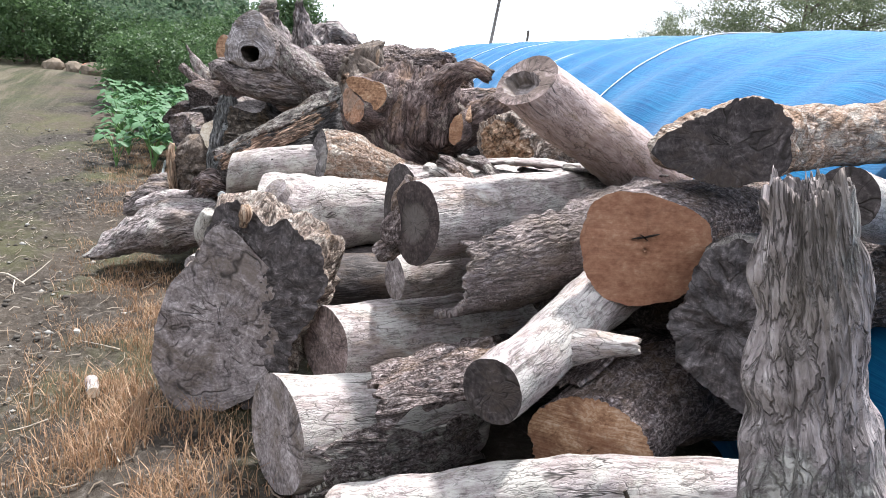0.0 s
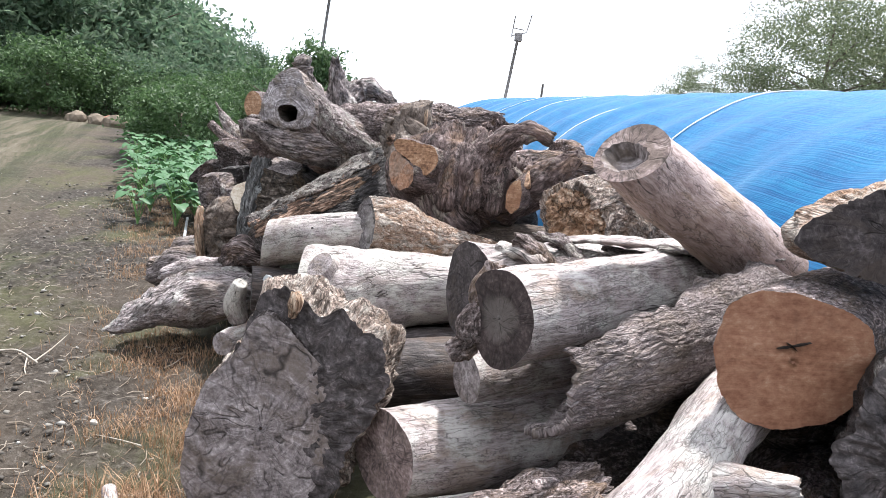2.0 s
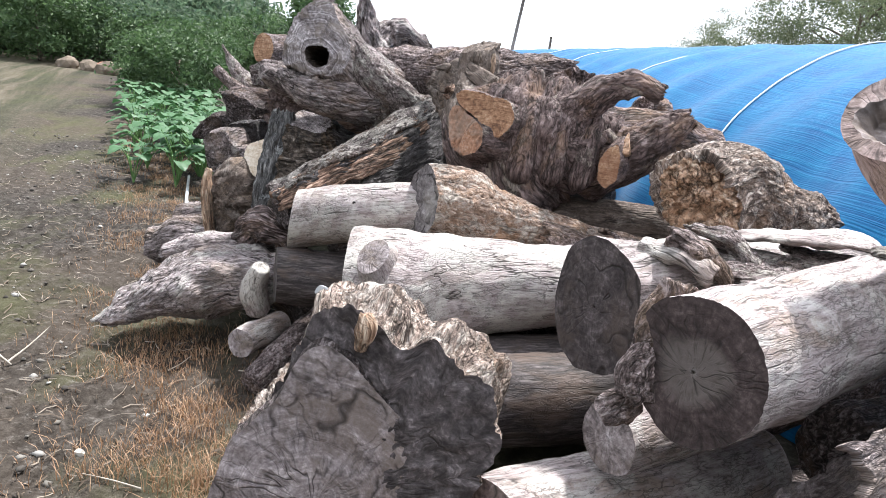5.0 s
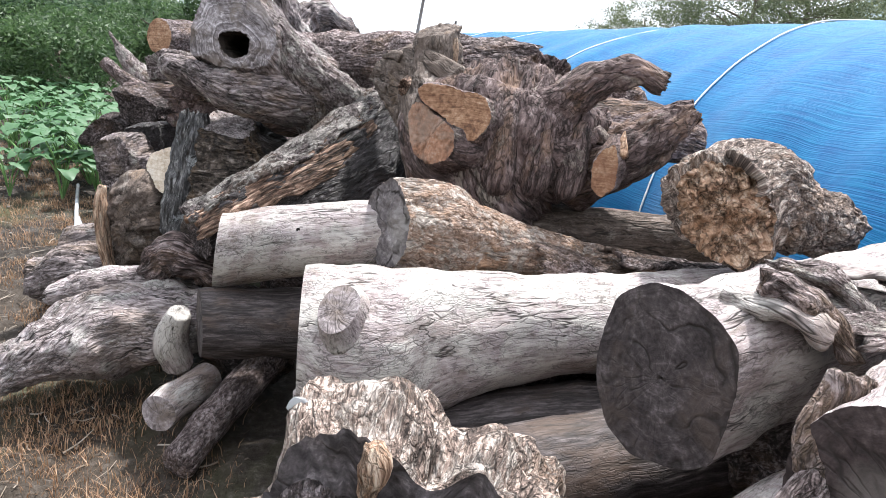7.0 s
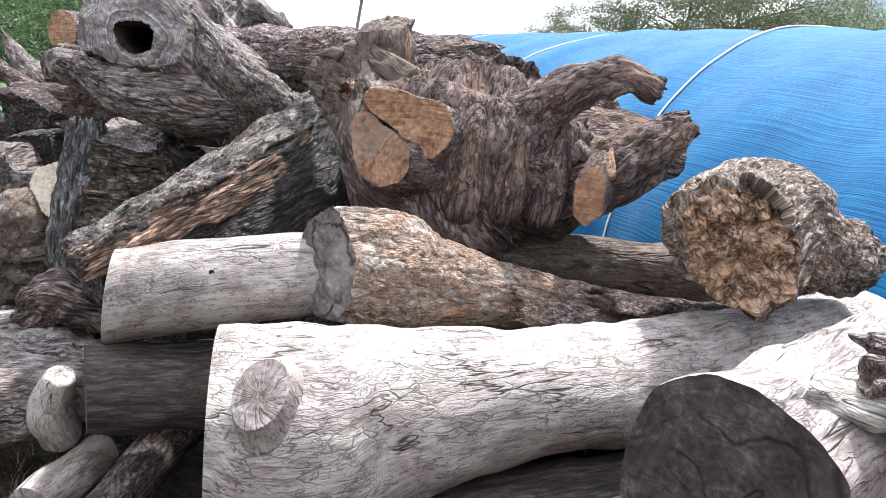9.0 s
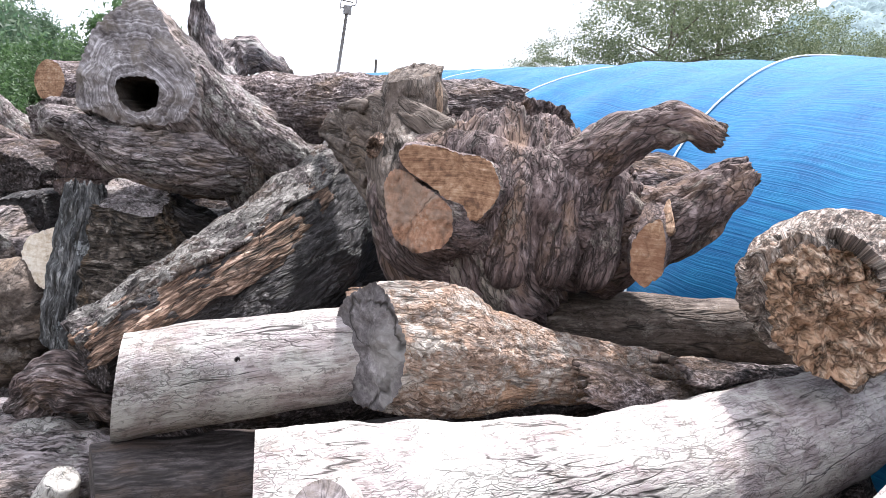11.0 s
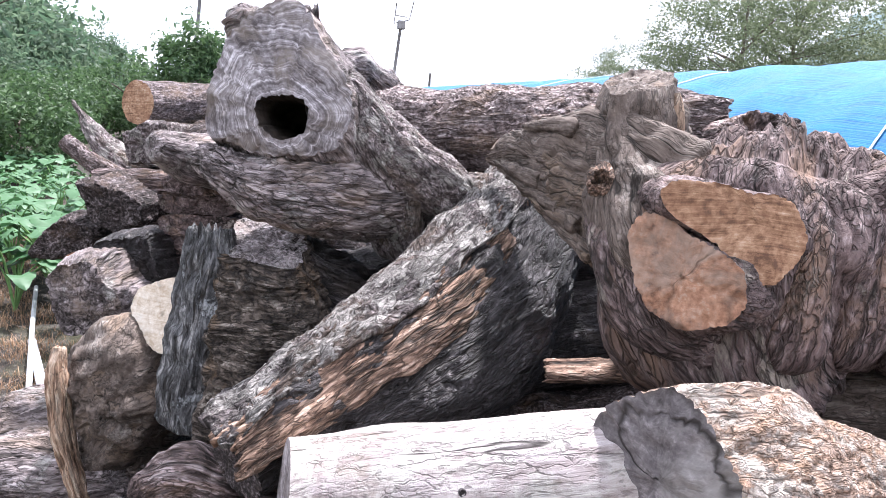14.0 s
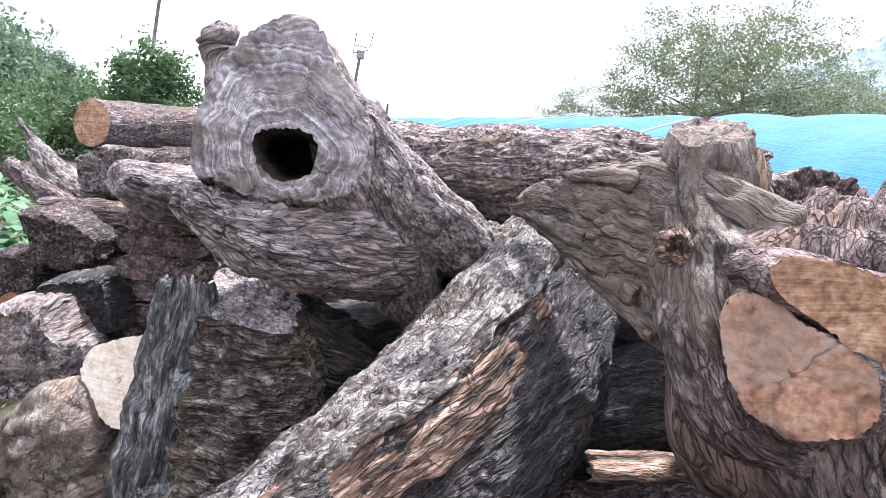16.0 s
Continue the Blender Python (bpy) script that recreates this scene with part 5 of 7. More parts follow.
limb(stump, "peg", [(-0.545, 5.06, 1.672, 0.092), (-0.548, 5.04, 1.58, 0.097), (-0.56, 4.99, 1.46, 0.112), (-0.555, 4.93, 1.34, 0.15), (-0.48, 4.88, 1.2, 0.18)], ROOT_SMOOTH, hint=(0, 1, 0), profile=[(-1, 0.1), (-0.85, -0.65), (0.1, -0.9), (0.9, -0.65), (1.1, 0.2), (0.4, 0.95), (-0.6, 0.8)], n=190, step=0.007, lump=0.022, lump_f=9, furrow=0.007, across=22, along=4, cut0=(-0.2, -0.3, 0.93), ends=(ROOT_SMOOTH, "round"), face_rough=0.016, seed=35)
limb(stump, "torn_wood", [(-0.475, 4.985, 1.64, 0.01), (-0.478, 4.968, 1.57, 0.018), (-0.485, 4.94, 1.49, 0.01)], SPLINTER, hint=(0, 1, 0), n=40, lump=0.008, furrow=0.004, label="orange torn wood", seed=35.5)
limb(stump, "root_fin", [(-0.815, 5.49, 1.452, 0.03), (-0.76, 5.35, 1.465, 0.085), (-0.705, 5.18, 1.445, 0.145), (-0.62, 5.02, 1.41, 0.19), (-0.52, 4.92, 1.34, 0.2)], ROOT_SMOOTH, profile=(0.28, 1.0), n=210, step=0.006, lump=0.022, lump_f=8, furrow=0.009, across=24, along=3.0, warp=0.8, ends=("broken", "round"), jag=0.03, seed=36)
for k, (y0, z0, y1, z1) in enumerate(((5.44, 1.44, 5.2, 1.4), (5.36, 1.4, 5.12, 1.34), (5.28, 1.36, 5.04, 1.3), (5.3, 1.55, 5.08, 1.55), (5.18, 1.31, 4.98, 1.24))):
    x0, x1 = -0.8 + 0.36 * (5.45 - y0) - 0.03, -0.8 + 0.36 * (5.45 - y1) - 0.035
    limb(stump, "splinter", [(x0, y0, z0, 0.006), (0.5 * (x0 + x1), 0.5 * (y0 + y1), 0.5 * (z0 + z1), 0.02), (x1, y1, z1, 0.026)], ROOT_SMOOTH, profile=(0.6, 1.0), n=36, lump=0.008, lump_f=14, furrow=0.004, ends=("broken", "round"), jag=0.012, seed=36.2 + k)
limb(stump, "horn", [(-0.14, 4.82, 1.3, 0.15), (-0.04, 4.76, 1.42, 0.1), (0.06, 4.66, 1.52, 0.075), (0.17, 4.61, 1.56, 0.06), (0.29, 4.59, 1.525, 0.045)], ROOT_ROUGH, hint=(0, 1, 0), n=110, step=0.008, lump=0.018, lump_f=9, furrow=0.01, across=24, along=5, ends=("round", "broken"), jag=0.02, seed=37)
limb(stump, "horn", [(0.05, 4.86, 1.12, 0.16), (0.25, 4.74, 1.24, 0.13), (0.38, 4.68, 1.36, 0.09), (0.47, 4.65, 1.44, 0.05)], ROOT_ROUGH, hint=(0, 1, 0), n=110, step=0.008, lump=0.02, lump_f=9, furrow=0.012, across=22, along=5, ends=("round", "broken"), jag=0.02, seed=38)
for x, sd in ((-0.28, 1), (-0.12, 2), (0.02, 3)):
    limb(stump, "root_ridge", [(x + 0.02, 4.74, 1.45 - 0.04 * sd, 0.03), (x, 4.71, 1.3, 0.055), (x - 0.02, 4.7, 1.12, 0.07), (x - 0.02, 4.75, 1.05, 0.05)], ROOT_ROUGH, hint=(0, 1, 0), n=60, lump=0.012, furrow=0.008, across=26, along=5, seed=38 + sd)

log("charred dark log behind the slanting log", [(-1.0, 5.8, 1.12, 0.17), (-0.5, 5.75, 1.14, 0.19), (0.2, 5.7, 1.16, 0.18)], CHAR_AND_VOID, n=110, furrow=0.01, seed=41.5)
log("charred dark log under the stump", [(-0.75, 5.5, 0.82, 0.17), (-0.3, 5.55, 0.88, 0.18), (0.3, 5.5, 0.9, 0.17)], CHAR_AND_VOID, n=120, furrow=0.01, seed=42)
log("split brown board of wood poking out", [(-0.72, 5.08, 0.9, 0.06), (-0.4, 4.98, 0.93, 0.05), (-0.2, 4.95, 0.93, 0.04)], BROWN_STRIP, profile=(1.0, 0.45), n=60, furrow=0.004, ends=("broken", "broken"), jag=0.02, seed=43)

DIAG = [(-0.95, 0.1), (-0.5, 0.85), (0.1, 1.0), (0.75, 0.75), (1.0, 0.1), (0.8, -0.6), (0.2, -0.95), (-0.6, -0.7)]
diag = thing("log", "thick slanting log with flaking grey bark and a charred flank", "log", GROUP)
DIAG_LINE = [(-1.52, 4.96, 0.72, 0.12), (-1.3, 5.06, 0.85, 0.148), (-1.02, 5.24, 1.0, 0.178), (-0.76, 5.52, 1.21, 0.17), (-0.6, 5.75, 1.35, 0.13)]
limb(diag, "trunk", DIAG_LINE, CHAR_AND_VOID, profile=DIAG, n=160, lump=0.022, lump_f=7, furrow=0.014, across=30, along=6, cut0=(-0.75, -0.6, -0.2), ends=(BARK_DARK, "round"), face_rough=0.01, seed=44)
limb(diag, "charred_flank", [(-1.36, 5.02, 0.7, 0.1), (-1.12, 5.1, 0.79, 0.16), (-0.86, 5.26, 0.95, 0.19), (-0.66, 5.5, 1.18, 0.17), (-0.5, 5.7, 1.28, 0.13)], CHAR_AND_VOID, n=180, lump=0.02, furrow=0.014, across=30, along=6, warp=1.0, seed=44.1)
sheet(diag, "bare_strip", [(x, y, z, r * 0.93 + 0.012) for x, y, z, r in DIAG_LINE], BROWN_STRIP, 8, 75, 0.03, n=60, rag=0.03, furrow=0.008, along=3, seed=44.3, label="brown bare wood")
sheet(diag, "bark", [(x, y, z, r * 0.95 + 0.022) for x, y, z, r in DIAG_LINE], BARK_LICHEN, 52, 205, 0.03, n=120, step=0.008, rag=0.03, furrow=0.012, across=46, along=26, lump=0.02, seed=44.6, label="flaking grey bark")

# ---- hollow log ----
hollow = thing("hollow_log", "big weathered hollow log with ringed grey end and dark round hole", "log", GROUP)
HOLLOW_END = [(-0.179, -0.186), (-0.195, -0.087), (-0.175, 0.0), (-0.12, 0.093), (-0.065, 0.173), (-0.018, 0.204), (0.044, 0.206), (0.083, 0.181), (0.113, 0.121), (0.162, 0.064), (0.194, -0.01), (0.194, -0.103), (0.172, -0.157), (0.095, -0.19), (-0.019, -0.206), (-0.106, -0.2)]
limb(hollow, "trunk", [(-1.46, 5.32, 1.64, 1.0), (-1.4, 5.45, 1.58, 1.02), (-1.28, 5.65, 1.5, 0.85), (-1.1, 5.9, 1.42, 0.65)], ROOT_GREY, profile=HOLLOW_END, profile_end=(0.2, 0.2), n=220, step=0.01, lump=0.02, furrow=0.01, across=26, along=4, warp=1.0,
     cut0=(-0.15, -0.98, 0.05), ends=(END_RINGED, "round"), face_rough=0.012, hole=(0.077, 0.06), pith=(0.03, -0.1), face_labels=("ringed grey end", ""), seed=45)
limb(hollow, "root_flare", [(-1.67, 5.36, 1.43, 0.04), (-1.53, 5.36, 1.36, 0.1), (-1.36, 5.42, 1.33, 0.135), (-1.17, 5.52, 1.31, 0.13), (-0.99, 5.66, 1.33, 0.085), (-0.8, 5.78, 1.34, 0.05)], ROOT_GREY, n=180, step=0.008, lump=0.02, furrow=0.014, across=26, along=3.5, warp=1.2, seed=46)
limb(hollow, "root_flare", [(-1.3, 5.42, 1.62, 0.1), (-1.2, 5.48, 1.46, 0.13), (-1.12, 5.56, 1.33, 0.13), (-1.08, 5.6, 1.15, 0.1)], BARK_PALE, hint=(0, 1, 0), n=140, step=0.009, lump=0.02, furrow=0.011, across=28, along=6, seed=47)

limb(hollow, "root_flare", [(-1.27, 5.42, 1.56, 0.07), (-1.13, 5.48, 1.43, 0.115), (-0.98, 5.58, 1.34, 0.11), (-0.84, 5.7, 1.3, 0.07)], BARK_PALE, n=140, step=0.009, lump=0.022, furrow=0.009, across=26, along=6, seed=47.5)

log("long dark bark-covered log across the top of the heap", [(-1.25, 6.55, 1.5, 0.17), (-0.8, 6.15, 1.52, 0.185), (-0.35, 5.8, 1.54, 0.17), (0.0, 5.6, 1.56, 0.13)], BARK, n=180, step=0.01, lump=0.02, furrow=0.014, across=30, along=4, ends=("broken", "broken"), jag=0.05, seed=48)
log("broken dark stump piece behind the root stump", [(0.03, 5.35, 1.52, 1), (0.06, 5.5, 1.5, 1), (0.12, 5.75, 1.45, 0.8)], ROOT, category="stump", profile=[(-0.155, -0.1), (-0.162, 0.071), (-0.065, 0.108), (0.089, 0.099), (0.14, 0.028), (0.162, -0.15), (0.0, -0.2)], n=110, lump=0.02, furrow=0.01, ends=("broken", "round"), jag=0.02, seed=49)
log("small reddish-brown root piece", [(0.48, 5.5, 1.45, 0.1), (0.6, 5.7, 1.45, 0.1)], ROOT, n=80, lump=0.02, furrow=0.008, seed=50)
log("low root lying behind the stump", [(0.1, 5.3, 1.3, 0.12), (0.5, 5.4, 1.32, 0.14), (0.9, 5.5, 1.25, 0.12)], ROOT, n=90, lump=0.02, furrow=0.01, seed=50.5)

top = thing("root_stump", "twisted upturned grey root standing on top of the heap", "stump", GROUP)
limb(top, "root", [(-1.43, 6.8, 2.06, 0.035), (-1.42, 6.82, 1.97, 0.06), (-1.4, 6.86, 1.8, 0.1), (-1.3, 6.95, 1.5, 0.17)], ROOT_GREY, hint=(0, 1, 0), n=120, lump=0.03, lump_f=9, furrow=0.014, across=30, along=5, ends=("broken", "round"), jag=0.05, seed=51)
limb(top, "root", [(-1.5, 7.15, 1.6, 0.18), (-1.32, 7.35, 1.8, 0.14), (-1.15, 7.4, 1.84, 0.1), (-0.95, 7.45, 1.72, 0.06)], ROOT_GREY, n=110, lump=0.035, lump_f=9, furrow=0.014, across=28, along=7, seed=53)
limb(top, "root", [(-1.72, 7.0, 2.07, 0.05), (-1.77, 7.0, 2.0, 0.09), (-1.74, 7.02, 1.88, 0.09), (-1.6, 7.05, 1.6, 0.14)], ROOT_GREY, n=90, lump=0.03, lump_f=11, furrow=0.012, across=28, along=7, seed=52)
log("thick bark-covered log lying crosswise under the top root", [(-2.0, 7.2, 1.35, 0.17), (-1.3, 7.1, 1.4, 0.18), (-0.7, 7.0, 1.4, 0.17)], BARK_DARK, n=90, step=0.02, furrow=0.012, seed=53.5)

# ---- left flank of the pile ----
burl = thing("driftwood_root", "flat gnarled grey root plate with swirling grain", "root", GROUP)
limb(burl, "root", [(-2.4, 4.78, 0.05, 0.05), (-2.22, 4.84, 0.14, 0.13), (-1.95, 4.95, 0.26, 0.24), (-1.7, 5.0, 0.3, 0.22), (-1.45, 5.05, 0.32, 0.15)], ROOT_PALE, profile=(1.15, 0.75), n=180, step=0.01, lump=0.04, lump_f=6, furrow=0.014, across=30, along=4, warp=1.4, ends=("round", "round"), seed=54)
limb(burl, "root", [(-2.2, 5.1, 0.36, 0.05), (-1.9, 5.15, 0.42, 0.09), (-1.6, 5.2, 0.42, 0.1)], ROOT_PALE, n=80, lump=0.025, furrow=0.012, across=24, along=4, warp=1.2, seed=55)

log("short thick branch stub with a round end", [(-1.56, 4.48, 0.13, 0.07), (-1.45, 4.8, 0.12, 0.075)], BARE_GREY, n=70, furrow=0.003, cut0=(-0.35, -0.93, 0.1), ends=(END_GREY, "round"), seed=56)
log("pale knobbly branch piece standing on end", [(-1.545, 4.72, 0.45, 0.05), (-1.58, 4.76, 0.33, 0.075), (-1.56, 4.8, 0.2, 0.065)], BARE, hint=(0, 1, 0), n=70, lump=0.015, furrow=0.004, seed=57)
log("short weathered log leaning on the ground", [(-1.46, 4.38, -0.02, 0.075), (-1.3, 4.7, 0.12, 0.08), (-1.2, 4.9, 0.2, 0.08)], BARK, n=70, furrow=0.004, seed=58)
log("gnarled grey root lying beside the path", [(-2.55, 5.8, 0.2, 0.12), (-2.3, 5.75, 0.3, 0.15), (-2.0, 5.7, 0.32, 0.13)], ROOT_GREY, category="root", n=120, lump=0.03, furrow=0.014, across=22, along=4, warp=1.3, seed=59)
log("rough grey root at the foot of the heap", [(-2.5, 6.15, 0.3, 0.14), (-2.2, 6.1, 0.35, 0.15), (-1.9, 6.1, 0.35, 0.14)], ROOT_GREY, category="root", n=100, lump=0.03, furrow=0.012, across=22, along=4, seed=60)

wedge = thing("split_log", "split log standing on end with an orange cleft face", "log", GROUP)
WEDGE = [(-0.183, 0.152), (-0.153, 0.249), (-0.044, 0.303), (0.062, 0.299), (0.131, 0.209), (0.183, 0.048), (0.12, -0.102), (0.0, -0.264), (-0.1, -0.303), (-0.155, -0.105)]
limb(wedge, "trunk", [(-1.985, 5.63, 0.563, 0.9), (-1.97, 5.69, 0.563, 1.0), (-1.94, 5.8, 0.55, 0.95), (-1.9, 5.92, 0.52, 0.7)], ROOT_SMOOTH, profile=WEDGE, n=220, step=0.008, lump=0.028, lump_f=8, furrow=0.007, across=24, along=22, seed=61)
limb(wedge, "cleft_face", [(-2.145, 5.6, 0.79, 0.6), (-2.15, 5.575, 0.7, 1.0), (-2.13, 5.56, 0.5, 1.0), (-2.085, 5.56, 0.28, 0.7)], SPLINTER, profile=[(-0.03, -0.012), (0.02, -0.035), (0.035, 0.03), (-0.01, 0.05)], hint=(0, 1, 0), n=70, lump=0.008, furrow=0.004, across=50, along=5, seed=62, label="orange cleft wood")
PALE_END = [(-0.133, 0.003), (-0.113, 0.067), (-0.04, 0.106), (0.066, 0.138), (0.127, 0.05), (0.106, -0.133), (0.022, -0.125), (-0.075, -0.086)]
log("log with a pale fresh sawn end", [(-1.847, 5.641, 0.896, 1.0), (-1.77, 5.76, 0.85, 1.12), (-1.62, 6.0, 0.75, 1.1)], BARK, profile=PALE_END, n=130, furrow=0.006, cut0=(-0.5, -0.8, 0.3), ends=(END_PALE, "round"), face_labels=("pale fresh sawn end", ""), seed=63)
log("rounded brown log under the pale sawn end", [(-1.8, 5.66, 0.72, 0.1), (-1.74, 5.75, 0.62, 0.13), (-1.66, 5.9, 0.45, 0.13)], ROOT_SMOOTH, hint=(0, 1, 0), n=90, furrow=0.005, seed=63.5)
blk = thing("split_log", "upright split block with a blackened flat side and cracked brown bark", "log", GROUP)
limb(blk, "charred_side", [(-1.655, 5.46, 1.2, 0.75), (-1.665, 5.455, 1.1, 1.0), (-1.7, 5.45, 0.87, 1.1), (-1.75, 5.46, 0.6, 1.0)], CHAR_GREY, profile=[(-0.095, 0.02), (0.0, -0.058), (0.075, -0.06), (0.085, 0.05), (-0.03, 0.1)], hint=(0, 1, 0), n=120, lump=0.012, lump_f=12, furrow=0.006, across=40, along=5, ends=("broken", "round"), jag=0.025, label="blue-black charred side", seed=64.5)
limb(blk, "trunk", [(-1.5, 5.5, 1.16, 0.86), (-1.5, 5.5, 1.1, 0.98), (-1.47, 5.5, 0.95, 1.18), (-1.5, 5.48, 0.78, 1.2), (-1.57, 5.46, 0.55, 1.0)], BLOCK, profile=[(-0.14, -0.13), (0.0, -0.16), (0.12, -0.14), (0.145, 0.0), (0.12, 0.15), (-0.1, 0.17), (-0.15, 0.05)], hint=(0, 1, 0), n=180, step=0.006, lump=0.028, lump_f=9,
     furrow=0.013, across=7, along=44, warp=0.9, cut0=(0.1, -0.28, 0.95), ends=(ROOT_PALE, "round"), face_rough=0.014, face_labels=("pale broken top", ""), seed=64)
limb(blk, "charred_back", [(-1.44, 5.6, 1.1, 0.1), (-1.33, 5.6, 1.0, 0.13), (-1.22, 5.66, 0.93, 0.13), (-1.1, 5.76, 0.8, 0.1)], CHAR_AND_VOID, n=110, lump=0.03, lump_f=9, furrow=0.014, across=24, along=6, label="charred black back", seed=64.8)
log("small twisted root in the gap", [(-1.8, 5.15, 0.5, 0.05), (-1.68, 5.12, 0.58, 0.09), (-1.55, 5.1, 0.55, 0.08), (-1.45, 5.15, 0.48, 0.06)], ROOT, category="root", n=90, lump=0.035, lump_f=11, furrow=0.012, across=24, along=5, seed=66)


def chunk(label, centre, outline, mat, depth=0.3, seed=0.0, category="log", **kw):
    """A short broken piece whose end shows the outline, running back into the heap."""
    x, y, z = centre
    root = thing("wood_chunk", label, category, GROUP)
    limb(root, "trunk", [(x, y, z, 0.92), (x + 0.01, y + 0.05, z, 1.03), (x + 0.05, y + depth * 0.6, z, 1.0), (x + 0.1, y + depth, z - 0.03, 0.8)], mat, profile=outline, n=130, ends=(mat, "round"), face_rough=0.022, seed=seed,
         **{**dict(lump=0.02, furrow=0.01, across=30, along=10), **kw})
    return root


stack = thing("wood_chunk", "cracked brown block splitting into layers like boards", "log", GROUP)
for k, (x, w, h) in enumerate(((-1.86, 0.12, 0.033), (-1.86, 0.15, 0.04), (-1.845, 0.17, 0.045), (-1.85, 0.165, 0.04), (-1.86, 0.13, 0.042))):
    z = 0.93 + 0.083 * k
    limb(stack, "layer", [(x, 6.24 + 0.015 * (k % 2), z, 1.0), (x + 0.04, 6.45, z, 1.02), (x + 0.1, 6.75, z - 0.02, 0.95)], ROOT_ROUGH, profile=[(-w, h * 0.7), (-w * 0.6, h), (w * 0.7, h * 1.05), (w, h * 0.5), (w * 0.95, -h * 0.8), (0, -h), (-w * 0.9, -h * 0.9)], n=110, lump=0.008, furrow=0.005, across=34, along=8,
         ends=(ROOT_ROUGH, "round"), face_rough=0.014, seed=67 + k * 0.2)
chunk("charred black broken piece of wood", (-2.09, 6.15, 0.97), [(-0.147, 0.049), (-0.053, 0.097), (0.083, 0.114), (0.147, -0.076), (0.0, -0.13), (-0.117, -0.107)], CHAR_AND_VOID, 0.4, 68)
chunk("twisted dark root knot", (-2.28, 6.55, 1.14), [(-0.163, 0.085), (-0.072, 0.119), (0.115, 0.05), (0.163, 0.0), (0.139, -0.075), (0.02, -0.119), (-0.097, -0.087)], BARK_DARK, 0.4, 69, category="root", lump=0.03)
chunk("dark pointed root reaching out of the heap", (-2.56, 6.75, 0.95), [(-0.2, -0.11), (-0.079, 0.024), (0.021, 0.108), (0.168, 0.061), (0.179, -0.046), (-0.033, -0.108)], BARK_DARK, 0.4, 70, category="root")
chunk("weathered dark chunk with a pale patch", (-2.19, 5.95, 0.88), [(-0.143, 0.054), (-0.105, 0.117), (0.047, 0.133), (0.143, 0.0), (0.143, -0.12), (-0.071, -0.16), (-0.119, -0.071)], ROOT_GREY, 0.4, 71)
chunk("small block with a bleached broken top", (-2.22, 6.95, 1.4), [(-0.132, 0.046), (-0.014, 0.096), (0.119, 0.105), (0.133, -0.02), (0.119, -0.105), (-0.093, -0.103)], BARK_PALE, 0.4, 72)
log("thin plank-like log across the edge of the heap", [(-2.42, 6.85, 1.2, 0.065), (-2.0, 6.8, 1.22, 0.07), (-1.7, 6.8, 1.2, 0.07)], ROOT, n=80, furrow=0.008, ends=("broken", "round"), jag=0.02, seed=73)
log("bleached root prong pointing up", [(-2.7, 7.4, 1.58, 0.02), (-2.58, 7.3, 1.44, 0.05), (-2.42, 7.2, 1.28, 0.08), (-2.25, 7.2, 1.15, 0.1)], BARK_PALE, category="root", n=80, lump=0.02, furrow=0.01, ends=("broken", "round"), jag=0.03, seed=74)
log("brown broken branch pointing up", [(-2.66, 7.15, 1.38, 0.045), (-2.48, 7.1, 1.26, 0.055), (-2.3, 7.1, 1.16, 0.06)], BARK, n=70, furrow=0.006, ends=(END_BROWN, "round"), seed=75)
log("grey log end with a small knot", [(-1.93, 5.98, 1.42, 0.06), (-1.84, 6.1, 1.38, 0.1), (-1.6, 6.3, 1.33, 0.12)], ROOT_GREY, n=100, furrow=0.005, seed=76)
log("small log with an orange sawn end", [(-2.46, 6.65, 0.84, 0.06), (-2.35, 6.95, 0.82, 0.06)], BARK, n=60, cut0=(-0.3, -0.95, 0), ends=(END_FRESH, "round"), seed=77)
log("log with a round tan sawn end on top of the heap", [(-2.64, 8.38, 1.62, 0.148), (-2.2, 8.85, 1.65, 0.15), (-1.7, 9.35, 1.68, 0.15)], BARK, n=110, furrow=0.008, cut0=(-0.55, -0.83, 0.05), ends=(END_TAN, "round"), face_labels=("round tan sawn end", ""), seed=78)
